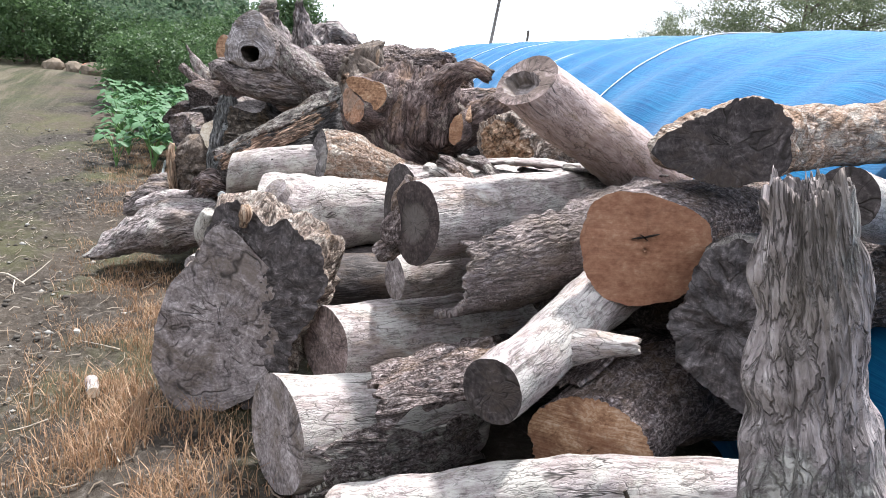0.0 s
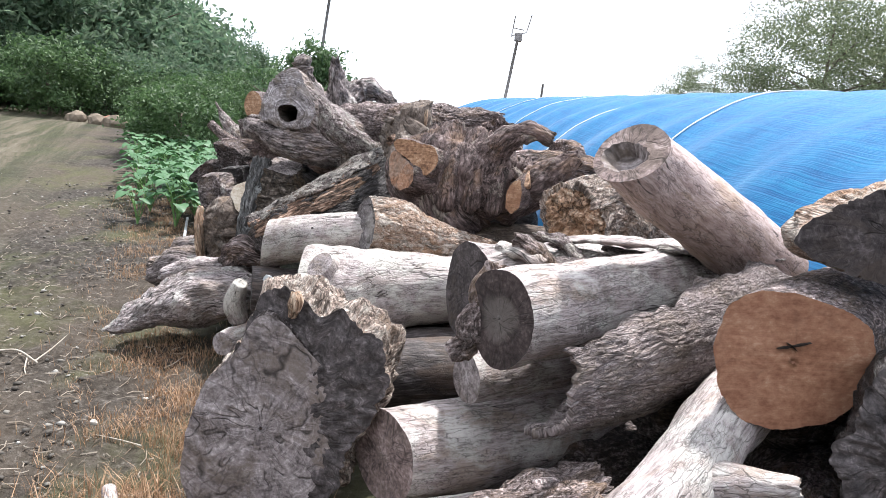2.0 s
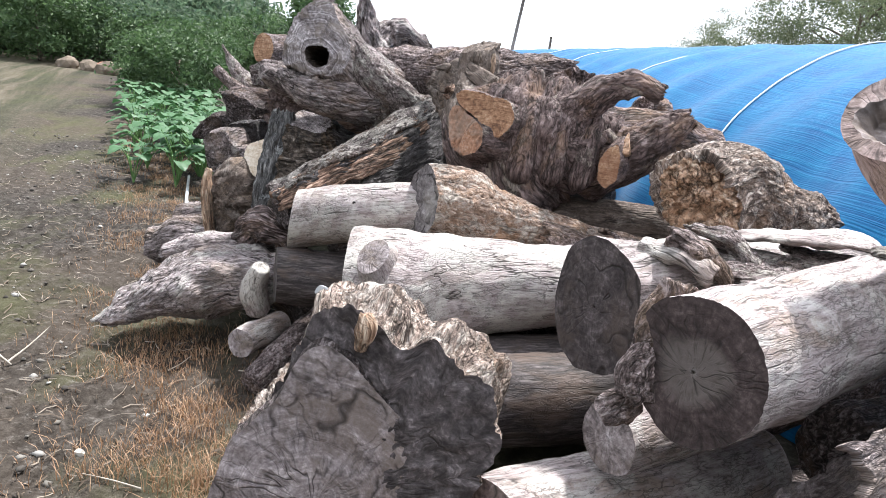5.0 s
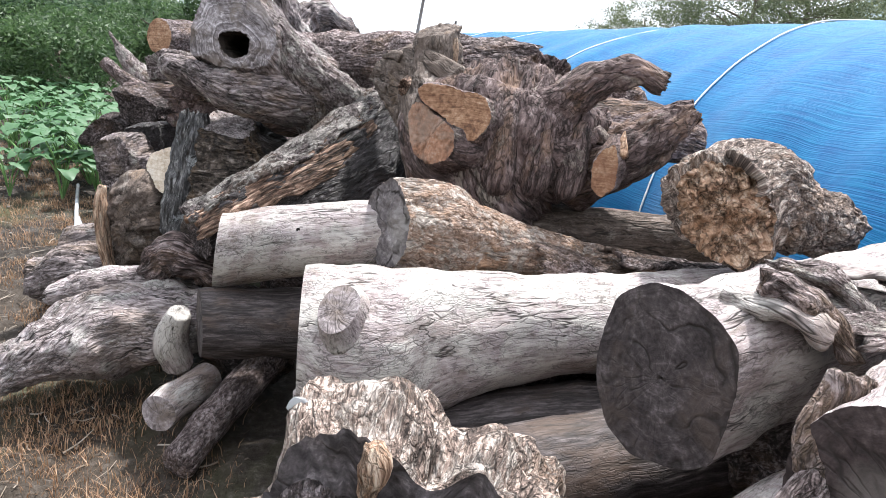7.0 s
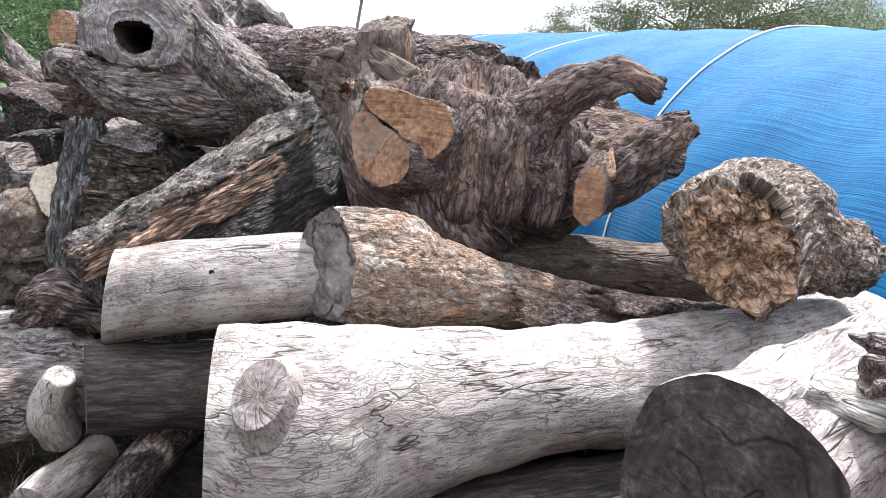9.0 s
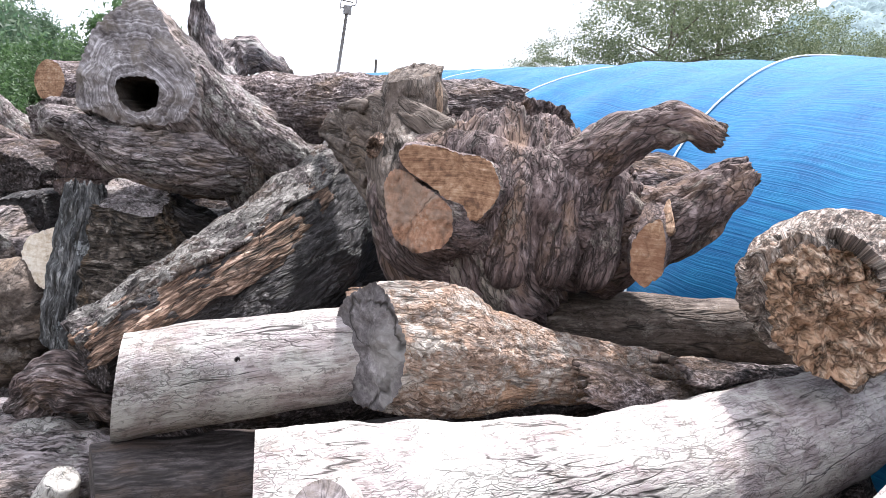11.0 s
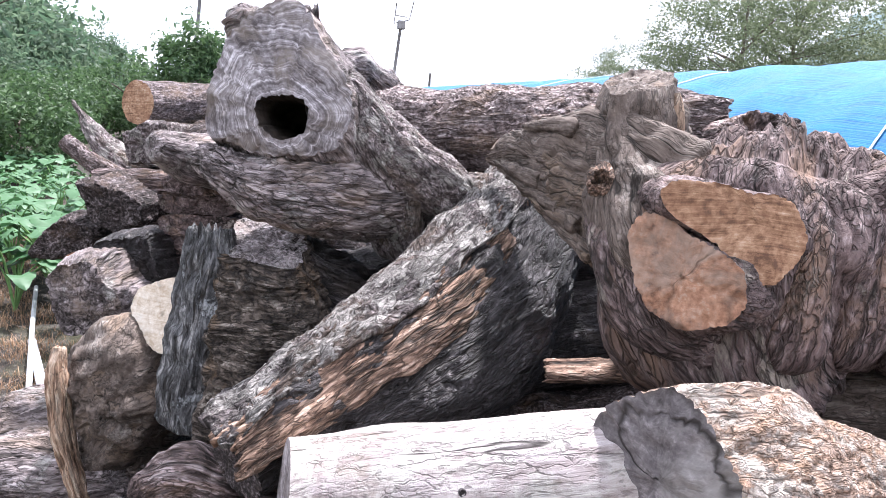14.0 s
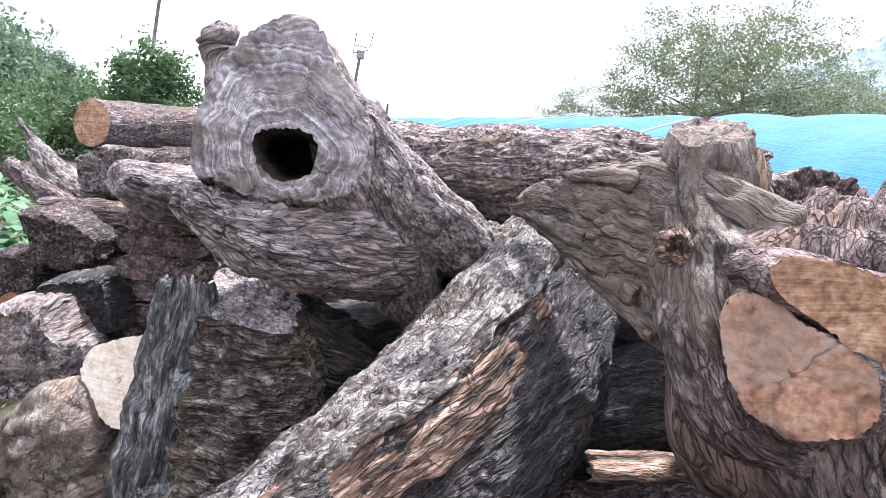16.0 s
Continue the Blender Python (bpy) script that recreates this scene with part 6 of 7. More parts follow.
# fillers; 83 and 84 are near-black to paint the shaded void between logs
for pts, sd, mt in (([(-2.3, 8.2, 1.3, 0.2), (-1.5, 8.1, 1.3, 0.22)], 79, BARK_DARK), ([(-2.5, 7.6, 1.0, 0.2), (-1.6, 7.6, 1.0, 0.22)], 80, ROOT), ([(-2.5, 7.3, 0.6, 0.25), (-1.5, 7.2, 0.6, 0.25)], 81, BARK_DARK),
                    ([(-2.3, 6.7, 0.5, 0.22), (-1.4, 6.6, 0.5, 0.25)], 82, BARK_DARK), ([(-1.7, 6.3, 0.75, 0.2), (-0.8, 6.2, 0.8, 0.25)], 83, CHAR_AND_VOID), ([(-1.4, 5.85, 0.86, 0.2), (-0.7, 5.95, 0.9, 0.22)], 84, CHAR_AND_VOID),
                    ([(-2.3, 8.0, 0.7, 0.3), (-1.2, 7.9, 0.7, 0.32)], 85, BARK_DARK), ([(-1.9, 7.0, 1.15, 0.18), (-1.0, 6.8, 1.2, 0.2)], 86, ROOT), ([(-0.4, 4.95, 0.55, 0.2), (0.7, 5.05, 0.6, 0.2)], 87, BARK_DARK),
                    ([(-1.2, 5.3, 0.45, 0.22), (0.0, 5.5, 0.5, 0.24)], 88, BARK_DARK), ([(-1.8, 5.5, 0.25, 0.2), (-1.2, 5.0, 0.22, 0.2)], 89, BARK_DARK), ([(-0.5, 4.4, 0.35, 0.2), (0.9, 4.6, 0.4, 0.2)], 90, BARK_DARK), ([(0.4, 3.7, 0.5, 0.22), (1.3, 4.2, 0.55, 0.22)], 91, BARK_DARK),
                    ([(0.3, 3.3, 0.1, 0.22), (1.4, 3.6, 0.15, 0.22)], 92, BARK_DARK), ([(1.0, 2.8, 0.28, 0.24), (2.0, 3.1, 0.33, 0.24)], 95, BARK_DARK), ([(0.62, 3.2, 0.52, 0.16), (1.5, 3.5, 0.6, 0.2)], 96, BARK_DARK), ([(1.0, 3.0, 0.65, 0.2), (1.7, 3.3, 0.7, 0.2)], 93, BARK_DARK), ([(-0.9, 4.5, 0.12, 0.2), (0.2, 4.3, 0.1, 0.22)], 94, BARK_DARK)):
    log("filler log deep in the heap, some darkened as shade", pts, mt, n=56, step=0.03, lump=0.03, furrow=0.012, seed=sd)


# ---- plants and distance ----
LEAF_FOREST = leafy("forest_leaves", (0.0558, 0.102, 0.062), (0.102, 0.161, 0.0961), (0.161, 0.22, 0.136), 0.6)
LEAF_BUSH = leafy("bush_leaves", (0.034, 0.068, 0.0255), (0.0638, 0.119, 0.0425), (0.111, 0.178, 0.0723), 0.4)
LEAF_LIGHT = leafy("sunlit_leaves", (0.072, 0.096, 0.048), (0.128, 0.16, 0.08), (0.208, 0.24, 0.128))
TRUNK = plain("tree_bark", [(0.3, (0.05, 0.04, 0.032)), (0.7, (0.14, 0.115, 0.09))], 9)


def crown_mesh(centre, radii, clumps, leaves, size, seed, shell=0.45, loose=1.0):
    rs = np.random.RandomState(seed)
    d = rs.normal(size=(clumps, 3))
    d /= np.linalg.norm(d, axis=1)[:, None]
    r = shell + (1 - shell) * rs.rand(clumps, 1)**0.7
    cc = d * r * (1 + 0.15 * rs.normal(size=(clumps, 1)))
    k = rs.randint(0, clumps, leaves)
    spread = loose * (0.11 + 0.08 * rs.rand(clumps))
    p = (cc[k] + rs.normal(size=(leaves, 3)) * spread[k][:, None] * (1, 1, 0.85)) * np.asarray(radii) + np.asarray(centre)
    a = rs.normal(size=(leaves, 3))
    a[:, 2] *= 0.85
    a /= np.linalg.norm(a, axis=1)[:, None]
    b = np.cross(a, rs.normal(size=(leaves, 3)))
    b /= np.linalg.norm(b, axis=1)[:, None]
    nrm = np.cross(a, b)
    s = (size * (0.6 + 0.8 * rs.rand(leaves)))[:, None]
    v = np.stack([p - a * s, p + b * s * 0.42 + nrm * s * 0.15, p + a * s, p - b * s * 0.42 + nrm * s * 0.15], 1).reshape(-1, 3)
    i = np.arange(leaves)[:, None] * 4
    f = np.concatenate([i + (0, 1, 2), i + (0, 2, 3)]).tolist()
    return v, f


def tree(label, base, height, centre, radii, clumps, leaves, size, mat, seed, name="tree", limbs=6, stem=0.12, loose=1.0):
    """Trunk, limbs and a crown of single leaves; centre is relative to the base."""
    rs = np.random.RandomState(seed)
    root = thing(name, label, name, "trees and bushes round the field")
    root.location = base
    lean = rs.normal(size=2) * 0.15
    line = [(0, 0, -0.3), (lean[0] * 0.4, lean[1] * 0.4, height * 0.3), (lean[0], lean[1], height * 0.62), (lean[0] * 1.6, lean[1] * 1.6, height * 0.9)]
    tube(root, "trunk", smooth_line(line, 16), stem, TRUNK, 10, taper=stem * 0.25)
    for j in range(limbs):
        h = height * (0.25 + 0.5 * j / limbs)
        a = j * 2.4 + rs.rand()
        reach = np.array([math.cos(a) * radii[0], math.sin(a) * radii[1], radii[2] * 0.45]) * 0.75
        p0 = np.array([lean[0] * 0.6, lean[1] * 0.6, h])
        tube(root, "limb", smooth_line([p0, p0 + reach * 0.5 + (0, 0, 0.1), p0 + reach], 9), stem * 0.45, TRUNK, 6, taper=stem * 0.08)
    v, f = crown_mesh(centre, radii, clumps, leaves, size, seed, loose=loose)
    mesh_object("crown", v, f, mat, root, smooth=False)
    return root


def gz(x, y):
    return float(ground_z(x, y))


forest = tree("tall dark green broadleaf tree, also copied unseen to dim the sky", (-22, 33, gz(-22, 33)), 10, (0, 0, 6.2), (4.2, 4.2, 4.6), 130, 17000, 0.18, LEAF_FOREST, 3, stem=0.25)
forest2 = tree("dense spreading green tree at the wood's edge", (-16.6, 35, gz(-16.6, 35)), 6.0, (0, 0, 3.3), (4.2, 4.0, 2.6), 130, 16000, 0.18, LEAF_FOREST, 4, stem=0.22)
for x, y, s, r, src in ((-30, 33, 1.1, 40, forest2), (-27, 38, 1.25, 100, forest), (-20.5, 40, 0.9, 200, forest), (-13.2, 41, 0.42, 290, forest), (-11.5, 46, 0.38, 20, forest2), (-24, 44, 1.6, 70, forest2), (-36, 36, 1.3, 160, forest), (-16.5, 48, 0.52, 240, forest2), (-42, 42, 1.4, 10, forest2), (-13, 30, 0.5, 130, forest2), (-21, 31.5, 0.6, 210, forest2), (-10.6, 38, 0.35, 310, forest2)):
    c = copy_thing(src, pose(x, y, gz(x, y), 0, 0, r) @ Matrix.Scale(s, 4))
# added trees out of view behind the camera, blocking sky fill on the heap
for x, y, s, r, src in ((-9.0, -10.5, 0.6, 15, forest), (-3.5, -12.5, 0.65, 75, forest), (1.5, -13.0, 0.6, 130, forest), (6.5, -12.5, 0.65, 220, forest), (-14.5, -6.0, 0.65, 190, forest), (-18.0, 0.5, 0.7, 250, forest)):
    copy_thing(src, pose(x, y, gz(x, y), 0, 0, r) @ Matrix.Scale(s, 4))
bush = tree("rounded dark green shrub at the field edge", (-7.0, 17.0, gz(-7, 17)), 1.6, (0, 0, 0.95), (1.25, 1.1, 0.95), 60, 9000, 0.055, LEAF_BUSH, 6, "bush", 4, 0.05)
for x, y, s, r in ((-16.5, 27.5, 1.7, 50), (-19.5, 27.0, 1.5, 140), (-13.0, 28.5, 1.3, 210), (-23, 27, 1.7, 300), (-26.5, 27.5, 1.8, 20), (-30, 29, 2.0, 80), (-10.2, 27.0, 1.2, 10), (-9.2, 21.0, 0.9, 170), (-8.6, 30.0, 1.6, 100)):
    copy_thing(bush, pose(x, y, gz(x, y), 0, 0, r) @ Matrix.Scale(s, 4))
tree("small bright green tree behind the heap", (-4.1, 18.2, gz(-4.1, 18.2)), 3.0, (0, 0, 2.2), (0.85, 0.8, 0.85), 60, 7000, 0.06, LEAF_BUSH, 8, "tree", 5, 0.06)
light = tree("airy light green tree beyond the tunnel", (12.2, 25.5, gz(12, 25)), 6.5, (0, 0, 4.6), (3.6, 3.2, 2.5), 240, 30000, 0.05, LEAF_LIGHT, 9, "tree", 9, 0.12, loose=0.5)
for x, y, s, r in ((8.6, 26.0, 0.62, 130), (15.2, 27.0, 1.15, 220), (21.5, 28.0, 0.9, 30), (26.0, 26.0, 1.1, 300), (32.0, 24.0, 1.1, 100)):
    copy_thing(light, pose(x, y, gz(x, y), 0, 0, r) @ Matrix.Scale(s, 4))


def hill(name, label, cx, cy, wx, wy, height, seed, mat, rough):
    xs, ys = np.linspace(-1, 1, 360), np.linspace(-1, 1, 120)
    X, Y = np.meshgrid(xs, ys)
    env = np.clip(1 - X**2, 0, 1) * np.clip(1 - Y**2, 0, 1)
    P = np.stack([X * 3 + seed, Y * 2, X * 0], -1)
    Z = env * height * (1 + 0.2 * fbm(P, 2)) + env**0.3 * rough * (fbm(np.stack([X * wx / 6, Y * wy / 6, X * 0 + seed], -1), 3) + 0.5 * abs(perlin(np.stack([X * wx / 2.2, Y * wy / 2.2, X * 0], -1)))) - 1.0
    v = np.stack([cx + X * wx, cy + Y * wy, Z], -1).reshape(-1, 3)
    i = np.arange(X.size).reshape(X.shape)
    f = np.stack([i[:-1, :-1], i[:-1, 1:], i[1:, 1:], i[1:, :-1]], -1).reshape(-1, 4).tolist()
    tagged(mesh_object(name, v, f, mat), label, "hill", kind="structure")


WOODED = plain("wooded_slope", [(0.3, (0.04, 0.075, 0.04)), (0.5, (0.08, 0.125, 0.065)), (0.7, (0.14, 0.19, 0.1))], 0.5, 0.9, 1.0, 1.5)
# distance haze is mixed into this base colour: paler and bluer than foliage
FARHILL = plain("haze_tinted_wooded_hill", [(0.3, (0.14, 0.19, 0.2)), (0.7, (0.22, 0.28, 0.29))], 0.06, 0.95, 0.6, 4.0)
hill("backdrop", "green wooded hillside beyond the field", -78, 105, 66, 40, 18, 2.0, WOODED, 1.6)
hill("backdrop", "distant wooded hill with haze in its pale bluish colour", 330, 260, 190, 90, 95, 7.0, FARHILL, 5.0)

# dry grass
def dry_grass():
    rs = np.random.RandomState(5)
    N = 46000
    y = 1.3 + 10.5 * rs.rand(N)**1.5
    mid = np.where(y < 3.5, -1.0 - 0.36 * (y - 2.2), -1.47 - 0.43 * (y - 3.5))
    x = mid + rs.normal(size=N) * (0.2 + 0.015 * y)
    clump = perlin(np.stack([x * 2.2, y * 2.2, x * 0], -1))
    keep = clump > 0.02 - 0.3 * rs.rand(N)
    x, y = x[keep], y[keep]
    N = len(x)
    z = ground_z(x, y) - 0.01
    h = (0.03 + 0.15 * rs.rand(N)**1.6) * (1 + 0.6 * clump[keep])
    h = h * np.where(y > 3.7, 0.55, 1.0)
    a = rs.rand(N) * 2 * np.pi
    lean = (0.15 + 0.75 * rs.rand(N)**1.5) * h
    dx, dy = np.cos(a), np.sin(a)
    w = 0.0012 + 0.0014 * rs.rand(N)**2
    rows = []
    for k, (t, wf) in enumerate(((0, 1.0), (0.5, 0.9), (1.0, 0.15))):
        px, py, pz = x + dx * lean * t * t, y + dy * lean * t * t, z + h * t * (1 - 0.25 * t)
        rows.append(np.stack([px - dy * w * wf, py + dx * w * wf, pz], -1))
        rows.append(np.stack([px + dy * w * wf, py - dx * w * wf, pz], -1))
    v = np.stack(rows, 1).reshape(-1, 3)
    i = np.arange(N)[:, None] * 6
    f = np.concatenate([i + (0, 1, 3, 2), i + (2, 3, 5, 4)]).tolist()
    m = leafy("dry_grass", (0.184, 0.0991, 0.0532), (0.322, 0.189, 0.106), (0.478, 0.323, 0.201), 0.25)
    tagged(mesh_object("dry_grass", v, f, m, smooth=False), "dry orange-brown grass along the heap", "grass", kind="stuff")


dry_grass()


def clods():
    rs = np.random.RandomState(8)
    N = 5000
    y = 0.8 + 11 * rs.rand(N)**1.4
    x = -0.5 - 0.4 * y - rs.rand(N) * (1.0 + 0.5 * y)
    z = ground_z(x, y)
    base = np.array([(1, 0, 0), (-1, 0, 0), (0, 1, 0), (0, -1, 0), (0, 0, 1), (0, 0, -1)], float)
    tri = np.array([(0, 2, 4), (2, 1, 4), (1, 3, 4), (3, 0, 4), (2, 0, 5), (1, 2, 5), (3, 1, 5), (0, 3, 5)])
    size = 0.004 + 0.02 * rs.rand(N)**3
    v = base[None] * size[:, None, None] * (0.6 + 0.7 * rs.rand(N, 6, 1)) * (1.3, 1, 0.7)
    a = rs.rand(N) * 6.28
    c, s = np.cos(a)[:, None], np.sin(a)[:, None]
    v = np.stack([v[..., 0] * c - v[..., 1] * s, v[..., 0] * s + v[..., 1] * c, v[..., 2]], -1) + np.stack([x, y, z + size * 0.3], -1)[:, None]
    f = (np.arange(N)[:, None, None] * 6 + tri[None]).reshape(-1, 3).tolist()
    m, n, l, b = material("clods_and_pebbles")
    geo = n.new("ShaderNodeNewGeometry")
    c = ramp_node(n, [(0.0, (0.035, 0.0294, 0.0245)), (0.6, (0.091, 0.0805, 0.07)), (0.85, (0.175, 0.161, 0.14)), (1.0, (0.385, 0.371, 0.35))])
    l.new(geo.outputs["Random Per Island"], c.inputs["Fac"])
    l.new(c.outputs["Color"], b.inputs["Base Color"])
    b.inputs["Roughness"].default_value = 0.95
    tagged(mesh_object("soil_clods", v.reshape(-1, 3), f, m), "small brown clods, chips and pebbles on the soil", "soil", kind="stuff")


clods()


def litter():
    """Thin broken twigs and grass stalks strewn on the soil."""
    rs = np.random.RandomState(15)
    N = 2600
    y = 1.0 + 9 * rs.rand(N)**1.3
    x = -0.55 - 0.42 * y + rs.normal(size=N) * (0.35 + 0.08 * y)
    a, L, w = rs.rand(N) * 6.28, 0.02 + 0.09 * rs.rand(N)**2, 0.0012 + 0.0022 * rs.rand(N)
    d, q = np.stack([np.cos(a), np.sin(a)], -1), np.stack([-np.sin(a), np.cos(a)], -1)
    rows = []
    for t in (-0.5, 0.0, 0.5):
        px, py = x + d[:, 0] * L * t + q[:, 0] * L * 0.12 * (t == 0), y + d[:, 1] * L * t + q[:, 1] * L * 0.12 * (t == 0)
        pz = ground_z(px, py) + 0.006 + 0.012 * rs.rand(N)
        rows += [np.stack([px - q[:, 0] * w, py - q[:, 1] * w, pz], -1), np.stack([px, py, pz + 1.6 * w], -1), np.stack([px + q[:, 0] * w, py + q[:, 1] * w, pz], -1)]
    v = np.stack(rows, 1).reshape(-1, 3)
    i = np.arange(N)[:, None] * 9
    f = np.concatenate([i + k for k in ((0, 1, 4, 3), (1, 2, 5, 4), (3, 4, 7, 6), (4, 5, 8, 7))]).tolist()
    m = leafy("strewn_litter", (0.08, 0.06, 0.045), (0.2, 0.155, 0.115), (0.4, 0.345, 0.285), 0.1)
    tagged(mesh_object("plant_litter", v, f, m, smooth=False), "dry broken twigs and stalks strewn on the soil", "litter", kind="stuff")


litter()

# broad-leaved crop
TARO = leafy("broad_crop_leaves", (0.0255, 0.0808, 0.0281), (0.0425, 0.119, 0.0408), (0.085, 0.178, 0.0765), 0.2)
TARO_STALK = plain("crop_stalk", [(0.3, (0.1, 0.2, 0.06)), (0.7, (0.16, 0.28, 0.1))], 10)


def taro(base, seed):
    rs = np.random.RandomState(seed)
    root = thing("crop_plant", "leafy green plant with broad heart-shaped leaves", "plant", "row of broad-leaved crop plants")
    root.location = base
    for j in range(8):
        a = j * 0.9 + rs.rand() * 0.5
        h, out = 0.35 + 0.3 * rs.rand(), 0.12 + 0.25 * rs.rand()
        tip = np.array([math.cos(a) * out, math.sin(a) * out, h])
        stalk = tube(root, "stalk", smooth_line([(0, 0, 0), tip * (0.4, 0.4, 0.65), tip], 7), 0.009, TARO_STALK, 6, taper=0.005)
        L, W = 0.17 + 0.09 * rs.rand(), 0.085 + 0.04 * rs.rand()
        t = np.linspace(-0.3, 1, 9)
        width = np.array([0.55, 0.85, 1.0, 1.0, 0.92, 0.76, 0.55, 0.3, 0.02])
        fw, side = np.array([math.cos(a), math.sin(a), 0]), np.array([-math.sin(a), math.cos(a), 0])
        rows = []
        for tt, ww in zip(t, width):
            mid = tip + fw * tt * L + np.array([0, 0, -0.35 * L * max(tt, 0)**1.6 - 0.12 * L * (tt < 0)])
            for q in (-1, -0.5, 0, 0.5, 1):
                rows.append(mid + side * q * ww * W + np.array([0, 0, 0.25 * W * abs(q) * ww - 0.12 * W * q * q + 0.008 * rs.normal()]))
        v = np.array(rows)
        i = np.arange(45).reshape(9, 5)
        f = np.stack([i[:-1, :-1], i[:-1, 1:], i[1:, 1:], i[1:, :-1]], -1).reshape(-1, 4).tolist()
        mesh_object("leaf", v, f, TARO, root)
    return root


first = [taro((-3.4, 9.0, gz(-3.4, 9.0)), 21), taro((-3.7, 9.6, gz(-3.7, 9.6)), 22), taro((-3.9, 10.2, gz(-3.9, 10.2)), 23)]
_r = random.Random(4)
for j in range(15):
    for side in (-0.5, -0.1, 0.3, 0.7):
        y = 8.9 + j * 0.62 + _r.uniform(-0.15, 0.15)
        x = -3.35 - 0.47 * (y - 8.4) + side + _r.uniform(-0.12, 0.12)
        copy_thing(first[(j + int(side * 5)) % 3], pose(x, y, gz(x, y), 0, 0, _r.uniform(0, 360)) @ Matrix.Scale(_r.uniform(0.7, 1.0), 4))

# ---- poles ----
METAL = plain("grey_pole_metal", [(0.3, (0.16, 0.15, 0.15)), (0.7, (0.26, 0.25, 0.25))], 6, 0.6)
WHITE = plain("white_plastic", [(0.3, (0.42, 0.43, 0.44)), (0.7, (0.58, 0.59, 0.6))], 12, 0.5)
mast = thing("utility_pole", "thin grey pole with a small antenna head", "pole")
mast_top, mast_foot = np.array((3.6, 60.0, 10.1)), np.array((2.6, 60.0, 1.0))
tube(mast, "pole", [mast_foot, mast_top], 0.15, METAL, 8, taper=0.115)
for k, (p, q) in enumerate((((-0.28, 5.25), (0.28, 5.4)), ((-0.28, 5.2), (-0.2, 6.0)), ((0.3, 5.4), (0.45, 6.1)), ((-0.25, 5.55), (0.2, 5.5)))):
    tube(mast, "arm", [(3.6 + 2.1 * p[0], 60, 10.1 + 2.1 * (p[1] - 5.3)), (3.6 + 2.1 * q[0], 60, 10.1 + 2.1 * (q[1] - 5.3))], 0.05, METAL, 6)
bm = bmesh.new()
bmesh.ops.create_cube(bm, size=1.0, matrix=Matrix.Translation((3.6, 60, 9.9)) @ Matrix.Diagonal((0.62, 0.5, 0.66, 1)))
bmesh.ops.bevel(bm, geom=bm.edges[:], offset=0.04, segments=2, affect="EDGES")
part("head_box", bm, METAL, mast)
for x0, x1, y, z1, r, lab in ((5.95, 6.1, 60.0, 6.3, 0.12, "short grey post behind the tunnel"), (-14.6, -13.9, 45.0, 5.5, 0.09, "slim white lamp post by the wood"), (-5.75, -5.2, 25.0, 6.2, 0.06, "thin grey pole behind the heap")):
    p = thing("utility_pole", lab, "pole")
    tube(p, "pole", [(x0, y, gz(x0, y) - 0.2), (x1, y, z1)], r, METAL if y != 45.0 else WHITE, 8, taper=r * 0.8)

# ---- small things ----
pipe = thing("plastic_pipe", "long thin white plastic pipe lying on the soil", "pipe")
tube(pipe, "pipe", [(x, y, gz(x, y) + 0.03) for x, y in ((-3.75, 9.4), (-3.3, 8.2), (-2.8, 6.9))], 0.016, WHITE, 10)
pipe2 = thing("plastic_pipe", "short white plastic pipe lying on the soil", "pipe")
tube(pipe2, "pipe", [(x, y, gz(x, y) + 0.045) for x, y in ((-3.22, 8.0), (-2.78, 7.05))], 0.026, WHITE, 14)
stick = thing("stick", "bleached forked dead twig on the soil", "stick")
TWIG = plain("bleached_twig", [(0.3, (0.3, 0.25, 0.2)), (0.7, (0.5, 0.45, 0.39))], 30)
for pts, r in (([(-2.95, 4.5, 0.0), (-2.8, 4.46, 0.03), (-2.62, 4.36, 0.02)], 0.008), ([(-2.66, 4.4, 0.02), (-2.62, 4.5, 0.06), (-2.58, 4.62, 0.12)], 0.006), ([(-2.72, 4.42, 0.02), (-2.66, 4.3, 0.01), (-2.6, 4.22, 0.0)], 0.005)):
    pts = [(x, y, z + gz(x, y) + 0.01) for x, y, z in pts]
    tube(stick, "twig", smooth_line(pts, 10), r, TWIG, 6, taper=r * 0.5)
STONE = plain("pale_stone", [(0.3, (0.35, 0.33, 0.3)), (0.7, (0.52, 0.5, 0.46))], 20)


def lumpy(name, label, category, centre, size, mat, seed, squash=(1, 0.8, 0.7)):
    rs = np.random.RandomState(seed)
    bm = bmesh.new()
    bmesh.ops.create_icosphere(bm, subdivisions=2, radius=1.0)
    co = np.array([v.co[:] for v in bm.verts])
    k = 1 + 0.3 * perlin(co * 1.3 + seed) + 0.12 * perlin(co * 4 + seed)
    for v, q in zip(bm.verts, co * k[:, None] * np.asarray(squash) * size):
        v.co = q
    me = bpy.data.meshes.new(name)
    bm.to_mesh(me)
    bm.free()
    me.materials.append(mat)
    ob = tagged(new(name, me), label, category)
    ob.location = centre
    return ob


for x, y, s, sd in ((-1.96, 3.76, 0.022, 1), (-2.35, 3.5, 0.014, 2), (-1.85, 4.1, 0.016, 3), (-2.5, 5.0, 0.018, 4)):
    lumpy("stone", "small pale stone on the soil", "stone", (x, y, gz(x, y) + s * 0.4), s, STONE, sd)
bit = log("small cut piece of branch on the dry grass", [(-1.55, 3.12, 0, 0.028), (-1.48, 3.0, 0.0, 0.026)], BARE, name="branch_piece", category="branch", n=30, furrow=0.001, lump=0.004, ends=(END_PALE, END_PALE), seed=99)
bit.location = (0, 0, gz(-1.5, 3.06) + 0.05)
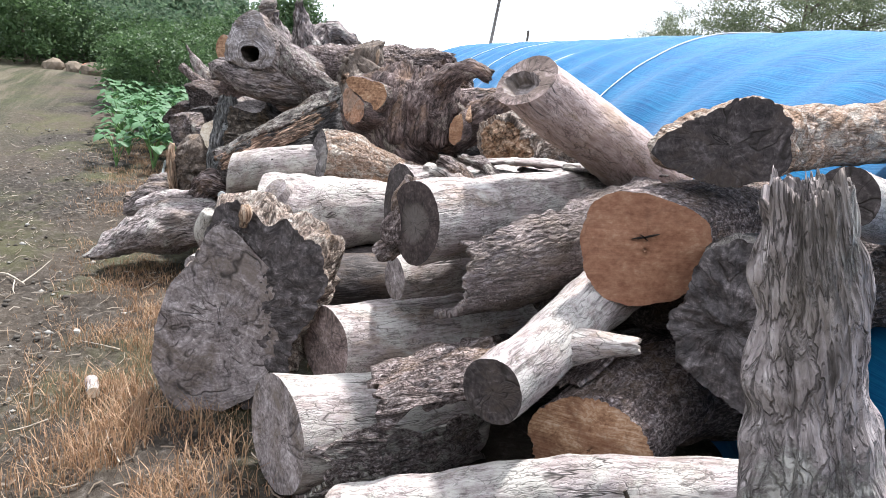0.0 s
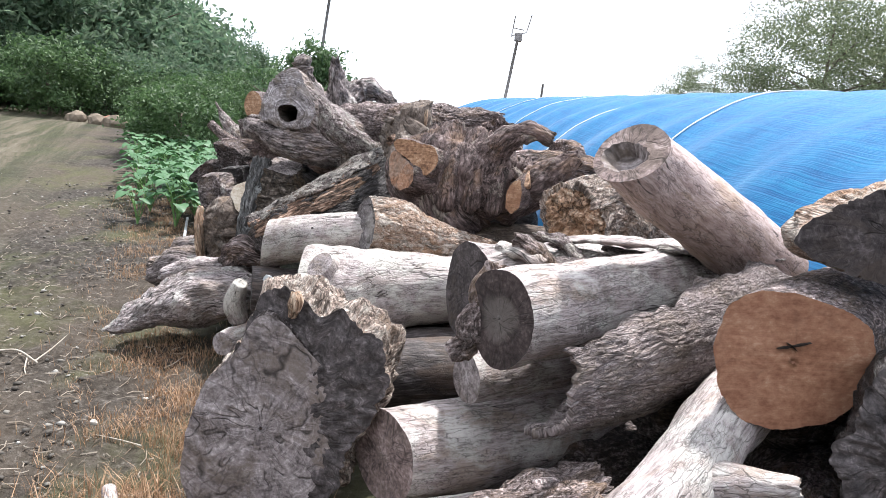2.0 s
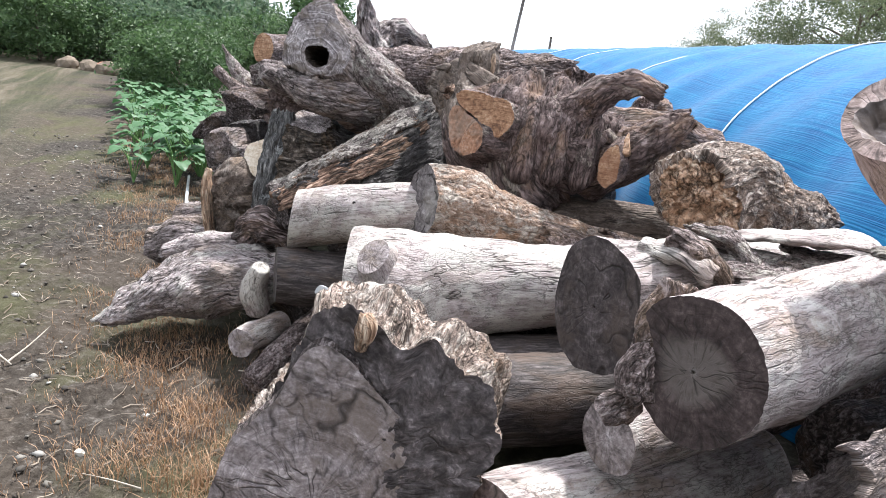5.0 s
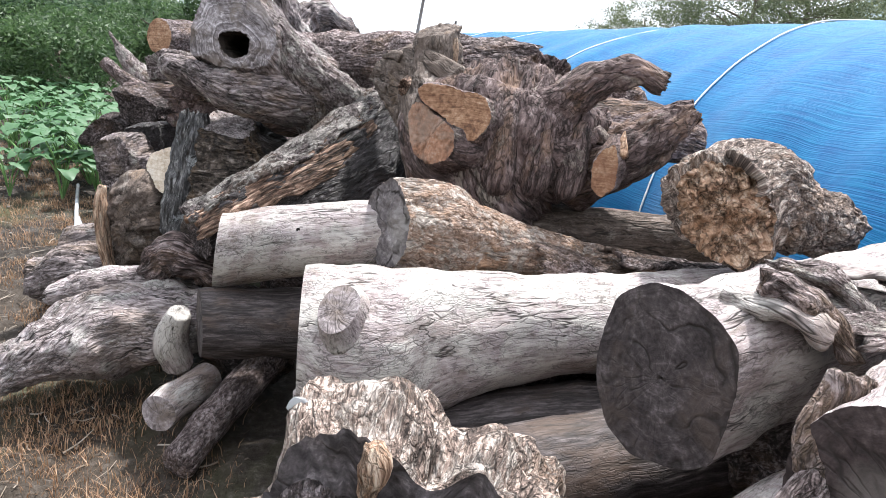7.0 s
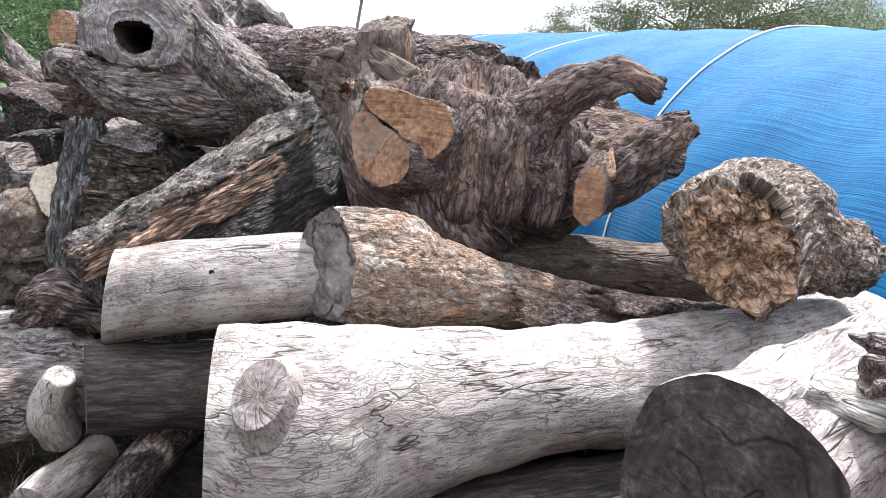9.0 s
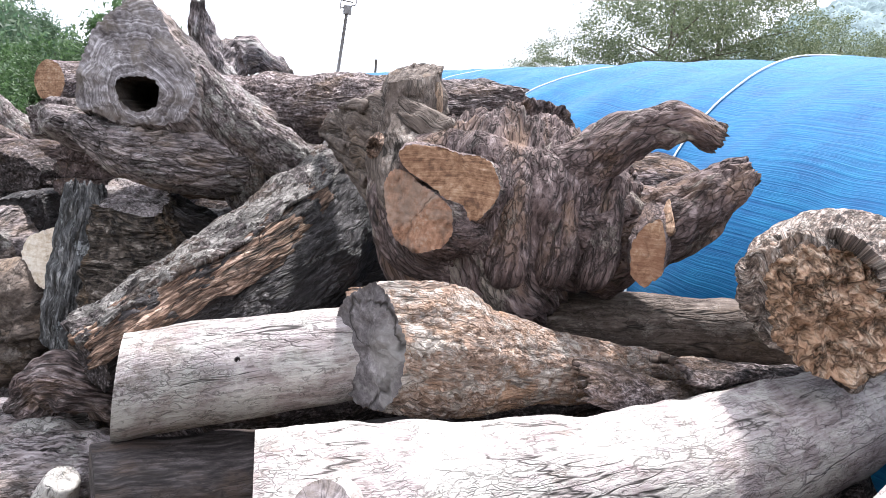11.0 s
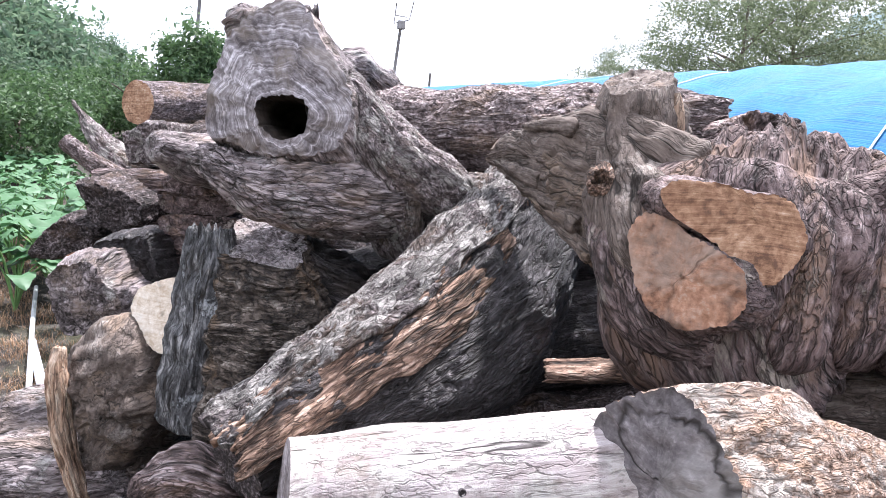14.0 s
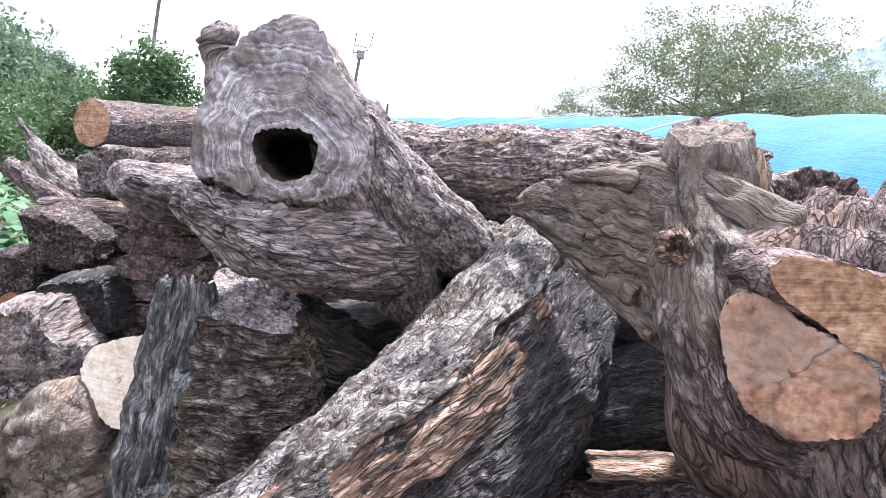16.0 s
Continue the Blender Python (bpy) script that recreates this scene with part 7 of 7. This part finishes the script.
lumpy("foam_piece", "small white chip lying on the stump slab", "chip", (-0.925, 3.1, 0.885), 0.02, WHITE, 7, (1, 0.25, 1.1))
tuft = thing("grass_tuft", "small bright green tuft of needle leaves between logs", "plant")
v, f = [], []
_n = random.Random(3)
for k in range(60):
    a, e, L = _n.uniform(0, 6.28), _n.uniform(0.1, 1.4), _n.uniform(0.05, 0.1)
    d = Vector((math.cos(a) * math.cos(e), math.sin(a) * math.cos(e), math.sin(e)))
    s = d.cross(Vector((0, 0, 1))).normalized() * 0.0025
    b0 = Vector((0.62, 4.62, 0.87))
    j = len(v)
    v += [tuple(b0 + s), tuple(b0 - s), tuple(b0 + d * L)]
    f.append((j, j + 1, j + 2))
mesh_object("needles", v, f, leafy("tuft_green", (0.1, 0.25, 0.05), (0.16, 0.36, 0.08), (0.25, 0.48, 0.12)), tuft, smooth=False)
# rounded lumps stand in for the brush pile and stumps at the field edge
BRUSH_LUMP = plain("tan_brush_lump", [(0.3, (0.1, 0.082, 0.062)), (0.7, (0.25, 0.2, 0.155))], 4, 0.9, 0.6, 0.05)
RUST = plain("reddish_earth_lump", [(0.3, (0.24, 0.09, 0.06)), (0.7, (0.36, 0.16, 0.11))], 4, 0.9, 0.5, 0.04)
for x, y, s, sd, mt in ((-12.4, 24.6, 0.42, 11, BRUSH_LUMP), (-11.6, 25.0, 0.5, 12, BRUSH_LUMP), (-13.4, 25.2, 0.36, 13, BRUSH_LUMP), (-12.9, 25.4, 0.4, 14, RUST), (-10.9, 24.4, 0.34, 15, BRUSH_LUMP), (-14.4, 25.6, 0.4, 16, BRUSH_LUMP)):
    lumpy("boulder", "reddish lump standing in for brush at the far field edge" if mt is RUST else "brown lump standing in for brush at the far field edge", "boulder", (x, y, gz(x, y) + s * 0.35), s, mt, sd)

# dead twigs lying about
_t = random.Random(12)
for x, y in ((-1.3, 2.0), (-1.6, 2.7), (-2.1, 3.2), (-2.6, 3.9), (-1.9, 4.6), (-3.1, 5.2), (-2.4, 5.6), (-1.2, 2.6), (-2.9, 6.1), (-3.4, 6.6), (-1.75, 3.6), (-2.2, 2.6)):
    a, L = _t.uniform(0, 6.28), _t.uniform(0.08, 0.24)
    tw = thing("stick", "thin bleached dead twig on the soil", "stick")
    pts = [(x + math.cos(a) * L * k + _t.uniform(-0.01, 0.01), y + math.sin(a) * L * k + _t.uniform(-0.01, 0.01)) for k in (-0.5, 0.0, 0.5)]
    tube(tw, "twig", smooth_line([(px, py, gz(px, py) + 0.012 + 0.01 * k) for k, (px, py) in enumerate(pts)], 8), 0.004, TWIG, 5, taper=0.002)
spear = thing("stick", "thin dark dead stem leaning in front of the pale log", "stick")
tube(spear, "twig", smooth_line([(0.62, 1.78, 0.42), (0.68, 1.74, 0.3), (0.75, 1.68, 0.12), (0.8, 1.64, -0.12)], 10), 0.006, TRUNK, 6, taper=0.008)
